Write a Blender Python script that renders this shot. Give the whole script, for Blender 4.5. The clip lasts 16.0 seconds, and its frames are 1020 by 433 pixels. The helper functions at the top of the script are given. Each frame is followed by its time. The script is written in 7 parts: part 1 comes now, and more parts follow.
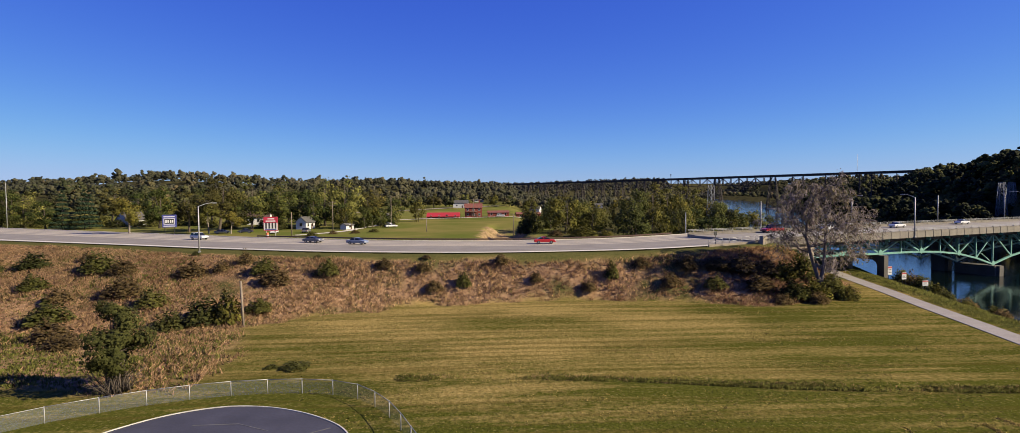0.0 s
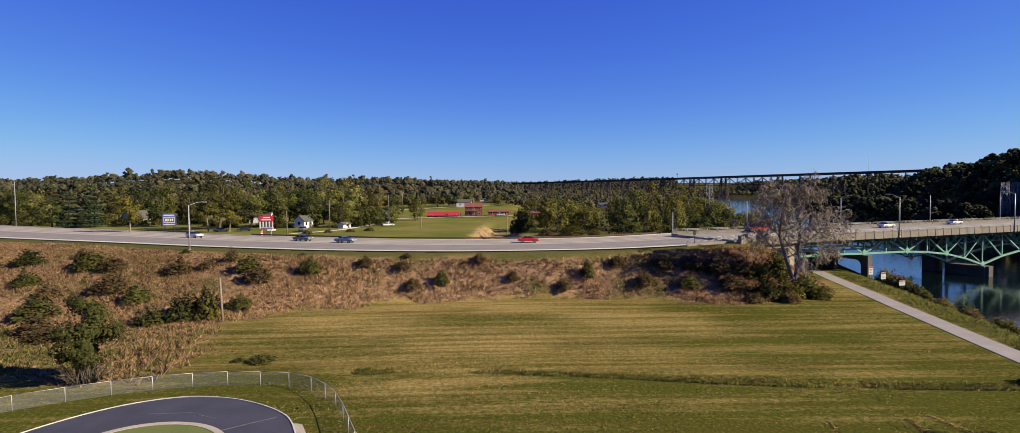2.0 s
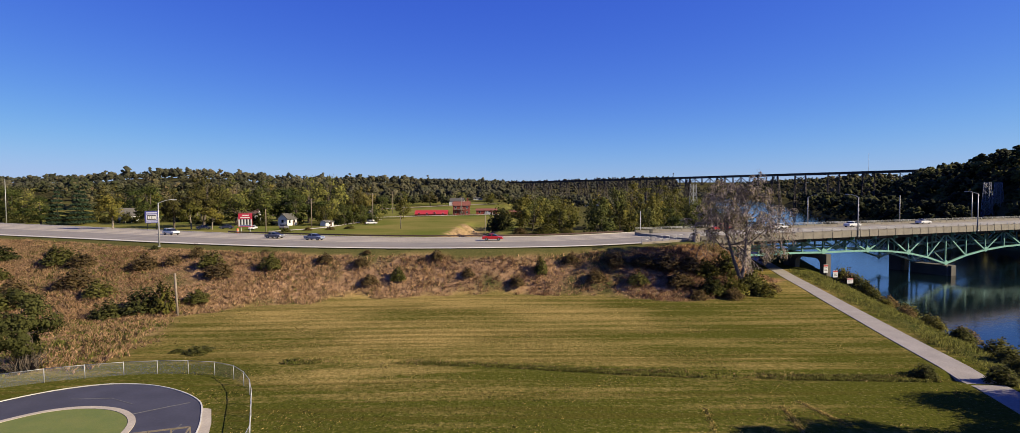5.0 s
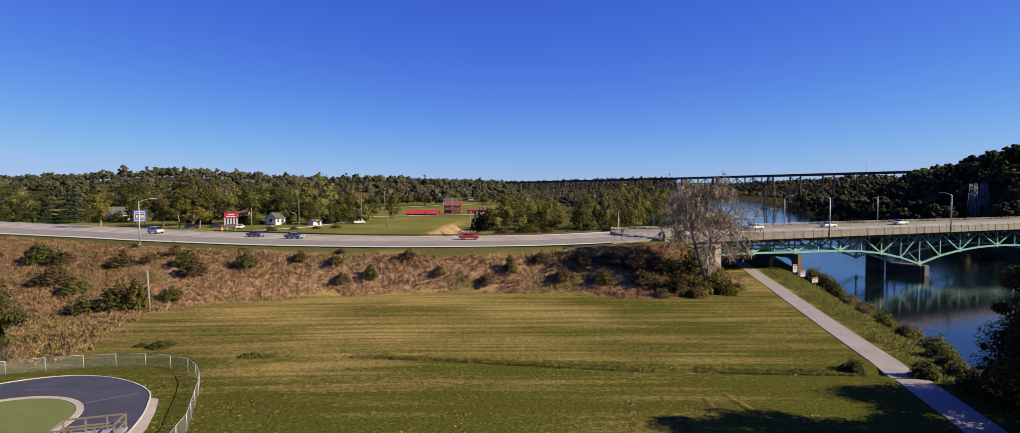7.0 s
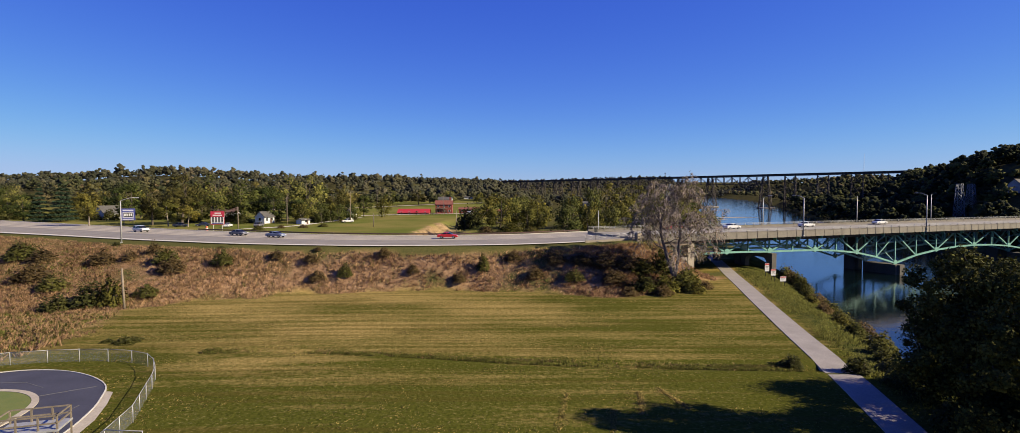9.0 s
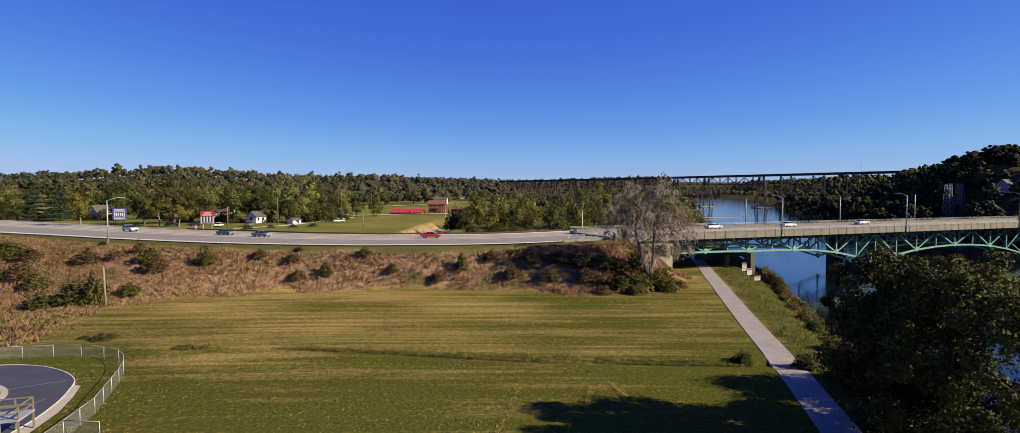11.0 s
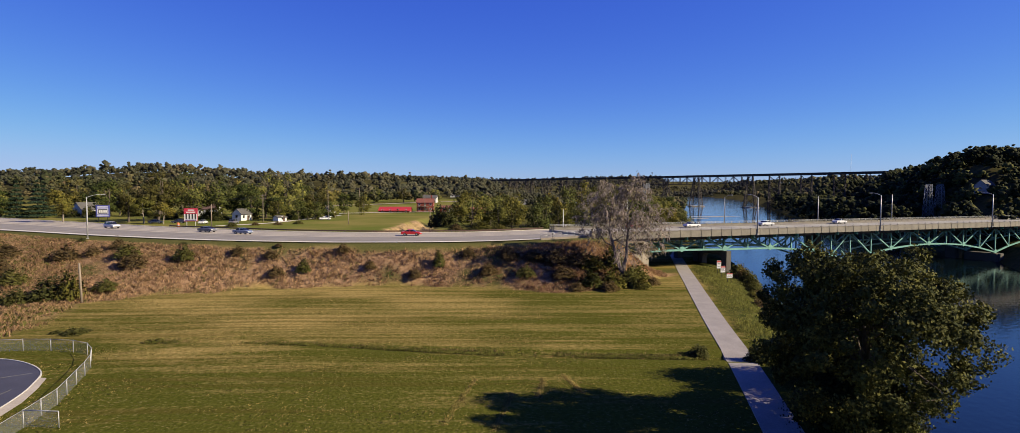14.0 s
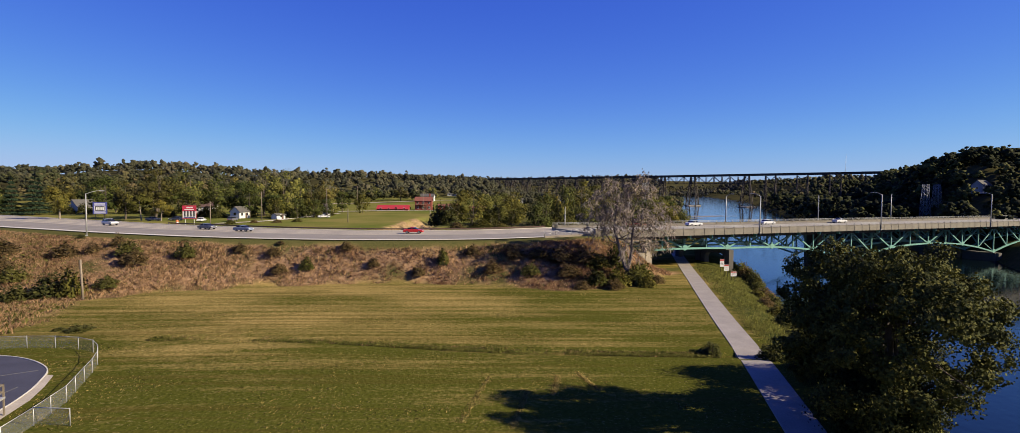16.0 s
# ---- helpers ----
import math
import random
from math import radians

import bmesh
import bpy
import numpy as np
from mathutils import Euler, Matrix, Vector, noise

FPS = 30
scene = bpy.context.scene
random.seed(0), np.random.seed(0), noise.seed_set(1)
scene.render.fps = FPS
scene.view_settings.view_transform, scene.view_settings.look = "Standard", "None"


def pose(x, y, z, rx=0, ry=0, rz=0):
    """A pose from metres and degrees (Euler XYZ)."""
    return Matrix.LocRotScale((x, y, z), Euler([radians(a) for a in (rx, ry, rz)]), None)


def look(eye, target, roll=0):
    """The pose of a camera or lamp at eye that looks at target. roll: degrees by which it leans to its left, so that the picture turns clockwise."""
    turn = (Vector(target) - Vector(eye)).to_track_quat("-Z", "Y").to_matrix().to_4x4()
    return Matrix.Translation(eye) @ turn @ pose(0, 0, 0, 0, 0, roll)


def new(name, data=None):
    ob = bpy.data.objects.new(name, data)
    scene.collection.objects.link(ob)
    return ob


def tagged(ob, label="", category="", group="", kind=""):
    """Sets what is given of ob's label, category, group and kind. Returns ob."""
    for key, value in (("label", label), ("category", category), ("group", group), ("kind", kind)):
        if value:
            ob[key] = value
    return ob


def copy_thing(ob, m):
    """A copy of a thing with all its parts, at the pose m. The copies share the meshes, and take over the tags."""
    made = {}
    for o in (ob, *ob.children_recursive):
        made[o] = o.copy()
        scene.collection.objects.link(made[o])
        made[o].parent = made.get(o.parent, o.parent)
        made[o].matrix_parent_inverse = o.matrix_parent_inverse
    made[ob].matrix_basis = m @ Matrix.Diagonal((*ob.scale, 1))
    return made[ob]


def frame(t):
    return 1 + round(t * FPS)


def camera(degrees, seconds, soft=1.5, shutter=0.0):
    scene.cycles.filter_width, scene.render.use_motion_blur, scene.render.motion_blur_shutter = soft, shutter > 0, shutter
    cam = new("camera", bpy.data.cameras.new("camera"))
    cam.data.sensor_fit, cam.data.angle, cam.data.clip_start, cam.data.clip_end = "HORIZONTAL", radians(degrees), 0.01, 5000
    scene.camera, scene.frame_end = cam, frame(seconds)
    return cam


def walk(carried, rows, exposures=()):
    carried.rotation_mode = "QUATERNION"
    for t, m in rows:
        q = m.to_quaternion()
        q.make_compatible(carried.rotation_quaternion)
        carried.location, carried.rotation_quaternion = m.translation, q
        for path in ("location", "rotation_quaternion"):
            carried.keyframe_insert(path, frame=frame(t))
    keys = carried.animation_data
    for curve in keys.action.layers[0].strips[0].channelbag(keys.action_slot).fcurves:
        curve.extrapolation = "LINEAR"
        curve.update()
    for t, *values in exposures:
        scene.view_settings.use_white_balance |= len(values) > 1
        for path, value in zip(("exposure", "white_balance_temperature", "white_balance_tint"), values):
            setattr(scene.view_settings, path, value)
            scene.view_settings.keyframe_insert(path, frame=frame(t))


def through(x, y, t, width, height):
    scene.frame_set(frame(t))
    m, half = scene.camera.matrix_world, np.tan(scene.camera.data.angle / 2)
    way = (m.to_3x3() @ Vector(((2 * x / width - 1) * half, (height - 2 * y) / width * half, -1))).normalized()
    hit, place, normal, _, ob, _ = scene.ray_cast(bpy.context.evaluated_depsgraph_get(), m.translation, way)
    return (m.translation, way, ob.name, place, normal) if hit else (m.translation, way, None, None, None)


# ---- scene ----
cam = camera(87.0, 16.0, soft=0.6)
# seconds, place, pitch, yaw, roll
PATH = [
    (0, 4.43, 0.73, 17.20, -1.89, -0.72, -0.54),
    (0.5, 5.85, 0.26, 17.22, -1.90, -0.42, -0.54),
    (1, 7.28, -0.19, 17.23, -1.92, -0.13, -0.52),
    (1.5, 8.72, -0.61, 17.24, -1.95, 0.14, -0.49),
    (2, 10.17, -0.99, 17.25, -1.98, 0.35, -0.47),
    (2.5, 11.62, -1.34, 17.25, -2.00, 0.49, -0.47),
    (3, 13.08, -1.69, 17.24, -2.01, 0.56, -0.45),
    (3.5, 14.53, -2.05, 17.22, -2.03, 0.60, -0.41),
    (4, 15.98, -2.45, 17.19, -2.06, 0.62, -0.37),
    (4.5, 17.42, -2.87, 17.16, -2.08, 0.64, -0.34),
    (5, 18.86, -3.31, 17.12, -2.08, 0.65, -0.31),
    (5.5, 20.28, -3.77, 17.08, -2.07, 0.65, -0.27),
    (6, 21.68, -4.22, 17.06, -2.07, 0.66, -0.24),
    (6.5, 23.08, -4.67, 17.05, -2.06, 0.68, -0.21),
    (7, 24.45, -5.11, 17.05, -2.07, 0.70, -0.16),
    (7.5, 25.80, -5.52, 17.08, -2.10, 0.71, -0.12),
    (8, 27.12, -5.92, 17.12, -2.14, 0.71, -0.09),
    (8.5, 28.40, -6.31, 17.16, -2.18, 0.71, -0.07),
    (9, 29.63, -6.71, 17.21, -2.19, 0.70, -0.07),
    (9.5, 30.80, -7.11, 17.24, -2.20, 0.69, -0.06),
    (10, 31.90, -7.52, 17.27, -2.20, 0.70, -0.05),
    (10.5, 32.92, -7.92, 17.28, -2.21, 0.70, -0.04),
    (11, 33.86, -8.30, 17.28, -2.21, 0.71, -0.03),
    (11.5, 34.71, -8.66, 17.28, -2.21, 0.71, -0.02),
    (12, 35.46, -8.98, 17.27, -2.22, 0.69, 0.02),
    (12.5, 36.11, -9.25, 17.26, -2.23, 0.62, 0.07),
    (13, 36.64, -9.47, 17.24, -2.26, 0.50, 0.12),
    (13.5, 37.01, -9.62, 17.21, -2.30, 0.29, 0.15),
    (14, 37.17, -9.70, 17.17, -2.34, 0.01, 0.18),
    (14.5, 37.07, -9.70, 17.11, -2.37, -0.25, 0.22),
    (15, 36.69, -9.62, 17.04, -2.41, -0.39, 0.26),
    (15.5, 36.12, -9.48, 16.96, -2.43, -0.44, 0.31),
    (16, 35.44, -9.30, 16.87, -2.43, -0.47, 0.37),
]
walk(cam, [(t, pose(x, y, z, 90 + p, 0, w) @ pose(0, 0, 0, 0, 0, r)) for t, x, y, z, p, w, r in PATH])

# ---- light ----
SUN_AZ, SUN_EL = 105.0, 29.0      # degrees clockwise from +y; above the horizon
world = bpy.data.worlds.new("world")
scene.world = world
world.use_nodes = True
wn = world.node_tree.nodes
wl = world.node_tree.links
sky = wn.new("ShaderNodeTexSky")
sky.sky_type, sky.sun_disc = "NISHITA", False
sky.sun_elevation, sky.sun_rotation = radians(SUN_EL), radians(SUN_AZ)
sky.altitude, sky.air_density, sky.dust_density, sky.ozone_density = 300, 1.0, 0.3, 3.0
# a dry autumn sky: pale at the horizon, deep blue overhead
# light scattered more than once evens it out round the horizon
even = wn.new("ShaderNodeTexSky")
even.sky_type, even.sun_disc = "NISHITA", False
even.sun_elevation, even.sun_rotation = radians(75), radians(SUN_AZ)
even.altitude, even.air_density, even.dust_density, even.ozone_density = 300, 1.0, 0.3, 3.0
both = wn.new("ShaderNodeMix")
both.data_type = "RGBA"
both.inputs["Factor"].default_value = 0.6
wl.new(sky.outputs[0], both.inputs["A"])
wl.new(even.outputs[0], both.inputs["B"])
cut = wn.new("ShaderNodeSeparateColor")
join = wn.new("ShaderNodeCombineColor")
wl.new(both.outputs["Result"], cut.inputs[0])
for k, (gain, power) in enumerate(((0.252, 1.45), (0.322, 1.45), (2.30, 0.62))):
    low_ = wn.new("ShaderNodeMath")
    low_.operation = "SMOOTH_MIN"
    low_.inputs[1].default_value = 6.4
    low_.inputs[2].default_value = 2.5
    pw = wn.new("ShaderNodeMath")
    pw.operation = "POWER"
    pw.inputs[1].default_value = power
    mu = wn.new("ShaderNodeMath")
    mu.operation = "MULTIPLY"
    mu.inputs[1].default_value = gain
    wl.new(cut.outputs[k], low_.inputs[0])
    wl.new(low_.outputs[0], pw.inputs[0])
    wl.new(pw.outputs[0], mu.inputs[0])
    wl.new(mu.outputs[0], join.inputs[k])
wl.new(join.outputs[0], wn["Background"].inputs[0])
wn["Background"].inputs[1].default_value = 0.0518
sun = new("sun", bpy.data.lights.new("sun", "SUN"))
sun.data.energy, sun.data.angle, sun.data.color = 5.0, radians(0.55), (1.0, 0.85, 0.60)
az, el = radians(SUN_AZ), radians(SUN_EL)
to_sun = Vector((math.sin(az) * math.cos(el), math.cos(az) * math.cos(el), math.sin(el)))
sun.matrix_world = look(to_sun * 200, (0, 0, 0))
scene.view_settings.exposure = 1.15

# ---- tools ----
rnd = random.Random(7)
rng = np.random.default_rng(7)


def mat(name, a, b=None, scale=1.0, rough=0.8, bump=0.0, metal=0.0, detail=4.0, fine=None, spec=None, per=0.0, space="Object"):
    """A surface whose colour wanders between a and b at the given size, with a finer grain over it."""
    m = bpy.data.materials.new(name)
    m.use_nodes = True
    n, l = m.node_tree.nodes, m.node_tree.links
    p = n["Principled BSDF"]
    p.inputs["Roughness"].default_value = rough
    p.inputs["Metallic"].default_value = metal
    if spec is not None:
        p.inputs["Specular IOR Level"].default_value = spec
    b = b or tuple(c * 0.75 for c in a)
    a, b = (tuple(c * 0.66 for c in q) for q in (a, b))
    co = n.new("ShaderNodeTexCoord")
    big = n.new("ShaderNodeTexNoise")
    big.inputs["Scale"].default_value, big.inputs["Detail"].default_value = scale, detail
    l.new(co.outputs[space], big.inputs["Vector"])
    mix = n.new("ShaderNodeMix")
    mix.data_type = "RGBA"
    mix.inputs["A"].default_value, mix.inputs["B"].default_value = (*a, 1), (*b, 1)
    ramp = n.new("ShaderNodeMapRange")
    ramp.inputs["From Min"].default_value, ramp.inputs["From Max"].default_value = 0.32, 0.68
    l.new(big.outputs["Fac"], ramp.inputs["Value"])
    l.new(ramp.outputs[0], mix.inputs["Factor"])
    small = n.new("ShaderNodeTexNoise")
    small.inputs["Scale"].default_value, small.inputs["Detail"].default_value = (fine or scale * 14), 3
    l.new(co.outputs[space], small.inputs["Vector"])
    hsv = n.new("ShaderNodeHueSaturation")
    val = n.new("ShaderNodeMapRange")
    val.inputs["To Min"].default_value, val.inputs["To Max"].default_value = 0.72, 1.28
    l.new(small.outputs["Fac"], val.inputs["Value"])
    l.new(mix.outputs["Result"], hsv.inputs["Color"])
    if per:
        info = n.new("ShaderNodeObjectInfo")
        own = n.new("ShaderNodeMapRange")
        own.inputs["To Min"].default_value, own.inputs["To Max"].default_value = 1 - per, 1 + per
        l.new(info.outputs["Random"], own.inputs["Value"])
        mul = n.new("ShaderNodeMath")
        mul.operation = "MULTIPLY"
        l.new(val.outputs[0], mul.inputs[0])
        l.new(own.outputs[0], mul.inputs[1])
        l.new(mul.outputs[0], hsv.inputs["Value"])
    else:
        l.new(val.outputs[0], hsv.inputs["Value"])
    l.new(hsv.outputs[0], p.inputs["Base Color"])
    if bump:
        bm_ = n.new("ShaderNodeBump")
        bm_.inputs["Strength"].default_value, bm_.inputs["Distance"].default_value = bump, 0.05
        l.new(small.outputs["Fac"], bm_.inputs["Height"])
        l.new(bm_.outputs[0], p.inputs["Normal"])
    return m


def leaf_grain(n, l, colour, p, scale):
    """Breaks foliage up into light and dark leaf-sized flecks with a rough relief; gives back the colour."""
    co = n.new("ShaderNodeTexCoord")
    t = n.new("ShaderNodeTexNoise")
    t.inputs["Scale"].default_value, t.inputs["Detail"].default_value, t.inputs["Roughness"].default_value = scale, 4, 0.7
    l.new(co.outputs["Object"], t.inputs["Vector"])
    r = n.new("ShaderNodeMapRange")
    r.inputs["From Min"].default_value, r.inputs["From Max"].default_value = 0.3, 0.7
    r.inputs["To Min"].default_value, r.inputs["To Max"].default_value = 0.45, 1.5
    l.new(t.outputs["Fac"], r.inputs["Value"])
    h = n.new("ShaderNodeHueSaturation")
    l.new(colour, h.inputs["Color"])
    l.new(r.outputs[0], h.inputs["Value"])
    l.new(h.outputs[0], p.inputs["Base Color"])
    b = n.new("ShaderNodeBump")
    b.inputs["Strength"].default_value, b.inputs["Distance"].default_value = 0.7, 0.5 / scale
    l.new(t.outputs["Fac"], b.inputs["Height"])
    l.new(b.outputs[0], p.inputs["Normal"])
    return h.outputs[0]


def leaf_mat(name, a, b, c, through=0.25, size=0.35, gain=1.0, grain=1.6):
    """Leaves: each one its own tint between three colours, with some light passing through."""
    m = bpy.data.materials.new(name)
    m.use_nodes = True
    n, l = m.node_tree.nodes, m.node_tree.links
    a, b, c = (tuple(min(v * gain, 0.8) for v in q) for q in (a, b, c))
    p = n["Principled BSDF"]
    p.inputs["Roughness"].default_value = 0.8
    p.inputs["Specular IOR Level"].default_value = 0.08
    geo = n.new("ShaderNodeNewGeometry")
    ramp = n.new("ShaderNodeValToRGB")
    ramp.color_ramp.elements[0].color, ramp.color_ramp.elements[1].color = (*a, 1), (*c, 1)
    e = ramp.color_ramp.elements.new(0.55)
    e.color = (*b, 1)
    co = n.new("ShaderNodeTexCoord")
    big = n.new("ShaderNodeTexNoise")
    big.inputs["Scale"].default_value = size
    l.new(co.outputs["Object"], big.inputs["Vector"])
    info = n.new("ShaderNodeObjectInfo")
    add = n.new("ShaderNodeMath")
    add.operation = "MULTIPLY_ADD"
    add.inputs[1].default_value = 0.30
    l.new(geo.outputs["Random Per Island"], add.inputs[0])
    off = n.new("ShaderNodeMath")
    off.operation = "MULTIPLY_ADD"
    off.inputs[1].default_value, off.inputs[2].default_value = 0.45, -0.12
    l.new(info.outputs["Random"], off.inputs[0])
    l.new(off.outputs[0], add.inputs[2])
    sum_ = n.new("ShaderNodeMath")
    sum_.operation = "MULTIPLY_ADD"
    sum_.inputs[1].default_value = 0.65
    l.new(big.outputs["Fac"], sum_.inputs[0])
    l.new(add.outputs[0], sum_.inputs[2])
    l.new(sum_.outputs[0], ramp.inputs["Fac"])
    tone = leaf_grain(n, l, ramp.outputs[0], p, grain)
    tr = n.new("ShaderNodeBsdfTranslucent")
    l.new(tone, tr.inputs["Color"])
    mx = n.new("ShaderNodeMixShader")
    mx.inputs[0].default_value = through
    l.new(p.outputs[0], mx.inputs[1])
    l.new(tr.outputs[0], mx.inputs[2])
    l.new(mx.outputs[0], n["Material Output"].inputs["Surface"])
    return m


def woods_mat(name, tones, through=0.12, grain=0.55):
    """Far foliage: every tree has its own autumn tone, every clump a small difference."""
    m = bpy.data.materials.new(name)
    m.use_nodes = True
    n, l = m.node_tree.nodes, m.node_tree.links
    p = n["Principled BSDF"]
    p.inputs["Roughness"].default_value = 0.85
    p.inputs["Specular IOR Level"].default_value = 0.1
    tones = [tuple(c * 0.74 for c in q) for q in tones]
    geo = n.new("ShaderNodeNewGeometry")
    own = n.new("ShaderNodeAttribute")
    own.attribute_name = "tint"
    ramp = n.new("ShaderNodeValToRGB")
    ramp.color_ramp.elements[0].color, ramp.color_ramp.elements[1].color = (*tones[0], 1), (*tones[-1], 1)
    for k, c in enumerate(tones[1:-1]):
        ramp.color_ramp.elements.new((k + 1) / (len(tones) - 1)).color = (*c, 1)
    add = n.new("ShaderNodeMath")
    add.operation = "MULTIPLY_ADD"
    add.inputs[1].default_value = 0.13
    l.new(geo.outputs["Random Per Island"], add.inputs[0])
    l.new(own.outputs["Fac"], add.inputs[2])
    l.new(add.outputs[0], ramp.inputs["Fac"])
    tone = leaf_grain(n, l, ramp.outputs[0], p, grain)
    tr = n.new("ShaderNodeBsdfTranslucent")
    l.new(tone, tr.inputs["Color"])
    mx = n.new("ShaderNodeMixShader")
    mx.inputs[0].default_value = through
    l.new(p.outputs[0], mx.inputs[1])
    l.new(tr.outputs[0], mx.inputs[2])
    l.new(mx.outputs[0], n["Material Output"].inputs["Surface"])
    return m


def part(name, bm, material, parent=None, label=""):
    """Links a bmesh as one mesh object, under a thing or a part if one is given."""
    me = bpy.data.meshes.new(name)
    bm.to_mesh(me)
    bm.free()
    return part_of(name, me, material, parent, label)


def part_of(name, me, material, parent=None, label=""):
    if material:
        me.materials.append(material)
    ob = new(name, me)
    if parent is not None:
        ob.parent = parent
    if label:
        ob["label"] = label
    return ob


def thing(name, m, label, category, group="", kind=""):
    ob = new(name)
    ob.empty_display_size = 0.2
    ob.matrix_basis = m
    return tagged(ob, label, category, group, kind)


def add_box(bm, x0, x1, y0, y1, z0, z1, m=None, bevel=0.0):
    """A box into bm; m places it."""
    made = bmesh.ops.create_cube(bm, size=1.0)["verts"]
    t = Matrix.Translation(((x0 + x1) / 2, (y0 + y1) / 2, (z0 + z1) / 2)) @ Matrix.Diagonal((x1 - x0, y1 - y0, z1 - z0, 1))
    bmesh.ops.transform(bm, matrix=(m @ t) if m else t, verts=made)
    if bevel:
        edges = list({e for v in made for e in v.link_edges})
        bmesh.ops.bevel(bm, geom=edges, offset=bevel, segments=1, affect="EDGES", profile=0.5)


def box(x0, x1, y0, y1, z0, z1, bevel=0.0, m=None):
    bm = bmesh.new()
    add_box(bm, x0, x1, y0, y1, z0, z1, m, bevel)
    return bm


def add_beam(bm, a, b, w, h, up=(0, 0, 1)):
    """A beam from a to b, w wide and h high."""
    a, b = Vector(a), Vector(b)
    d = b - a
    x = d.normalized()
    y = Vector(up).cross(x)
    if y.length < 1e-4:
        y = Vector((0, 1, 0)).cross(x)
    y.normalize()
    z = x.cross(y)
    m = Matrix((x, y, z)).transposed().to_4x4()
    m.translation = (a + b) / 2
    add_box(bm, -d.length / 2, d.length / 2, -w / 2, w / 2, -h / 2, h / 2, m)


def add_tube(bm, pts, radii, sides=8, caps=True):
    """A round tapering tube along pts."""
    rings = []
    last = None
    pts = [Vector(p) for p in pts]
    for i, p in enumerate(pts):
        d = (pts[min(i + 1, len(pts) - 1)] - pts[max(i - 1, 0)]).normalized()
        if last is None:
            last = d.orthogonal().normalized()
        side = (last - d * last.dot(d)).normalized()
        last = side
        other = d.cross(side)
        r = radii[i] if hasattr(radii, "__len__") else radii
        rings.append([bm.verts.new(p + (side * math.cos(a) + other * math.sin(a)) * r) for a in (2 * math.pi * k / sides for k in range(sides))])
    for r0, r1 in zip(rings, rings[1:]):
        for k in range(sides):
            f = bm.faces.new((r0[k], r0[(k + 1) % sides], r1[(k + 1) % sides], r1[k]))
            f.smooth = True
    if caps and sides > 2:
        bm.faces.new(reversed(rings[0]))
        bm.faces.new(rings[-1])


def tube(pts, radii, sides=8):
    bm = bmesh.new()
    add_tube(bm, pts, radii, sides)
    return bm


def quads_mesh(name, verts, n, soft=None, share=0.75):
    """n separate quads from an (n * 4, 3) array; soft gives the way that each one's clump faces."""
    me = bpy.data.meshes.new(name)
    me.vertices.add(n * 4)
    me.vertices.foreach_set("co", np.asarray(verts, np.float32).ravel())
    me.loops.add(n * 4)
    me.loops.foreach_set("vertex_index", np.arange(n * 4, dtype=np.int32))
    me.polygons.add(n)
    me.polygons.foreach_set("loop_start", np.arange(0, n * 4, 4, dtype=np.int32))
    me.update(calc_edges=True)
    if soft is not None:
        q = np.asarray(verts, float).reshape(n, 4, 3)
        own = np.cross(q[:, 1] - q[:, 0], q[:, 2] - q[:, 1])
        own /= np.linalg.norm(own, axis=1)[:, None] + 1e-9
        nrm = soft / (np.linalg.norm(soft, axis=1)[:, None] + 1e-9) * share + own * (1 - share)
        nrm /= np.linalg.norm(nrm, axis=1)[:, None] + 1e-9
        me.normals_split_custom_set_from_vertices(np.repeat(nrm, 4, 0).tolist())
    return me


def leaf_quads(centres, size, gen, long=1.0, droop=0.0, out=None, bias=1.0):
    """Leaf-shaped quads of about that size round the centres, turned at random, or facing roughly along out."""
    n = len(centres)
    if out is not None:
        w = out / (np.linalg.norm(out, axis=1)[:, None] + 1e-9) * bias + gen.normal(size=(n, 3)) * 0.5
        w /= np.linalg.norm(w, axis=1)[:, None]
        a = np.cross(w, gen.normal(size=(n, 3)))
        a /= np.linalg.norm(a, axis=1)[:, None] + 1e-9
        b = np.cross(w, a)
        s = (size * gen.uniform(0.6, 1.4, n))[:, None]
        a, b = a * s * 0.55 * long, b * s * 0.48
        return np.stack([centres - a, centres - b, centres + a, centres + b], 1).reshape(-1, 3), n
    a = gen.normal(size=(n, 3))
    a[:, 2] -= droop
    a /= np.linalg.norm(a, axis=1)[:, None]
    b = np.cross(a, gen.normal(size=(n, 3)))
    b /= np.linalg.norm(b, axis=1)[:, None] + 1e-9
    s = (size * gen.uniform(0.6, 1.4, n))[:, None]
    a, b = a * s * 0.62 * long, b * s * 0.42
    return np.stack([centres - a, centres + b, centres + a, centres - b], 1).reshape(-1, 3), n


ICO = bmesh.new()
bmesh.ops.create_icosphere(ICO, subdivisions=1, radius=1.0)
ICO_V = np.array([v.co[:] for v in ICO.verts])
ICO_F = np.array([[v.index for v in f.verts] for f in ICO.faces], np.int32)
ICO.free()


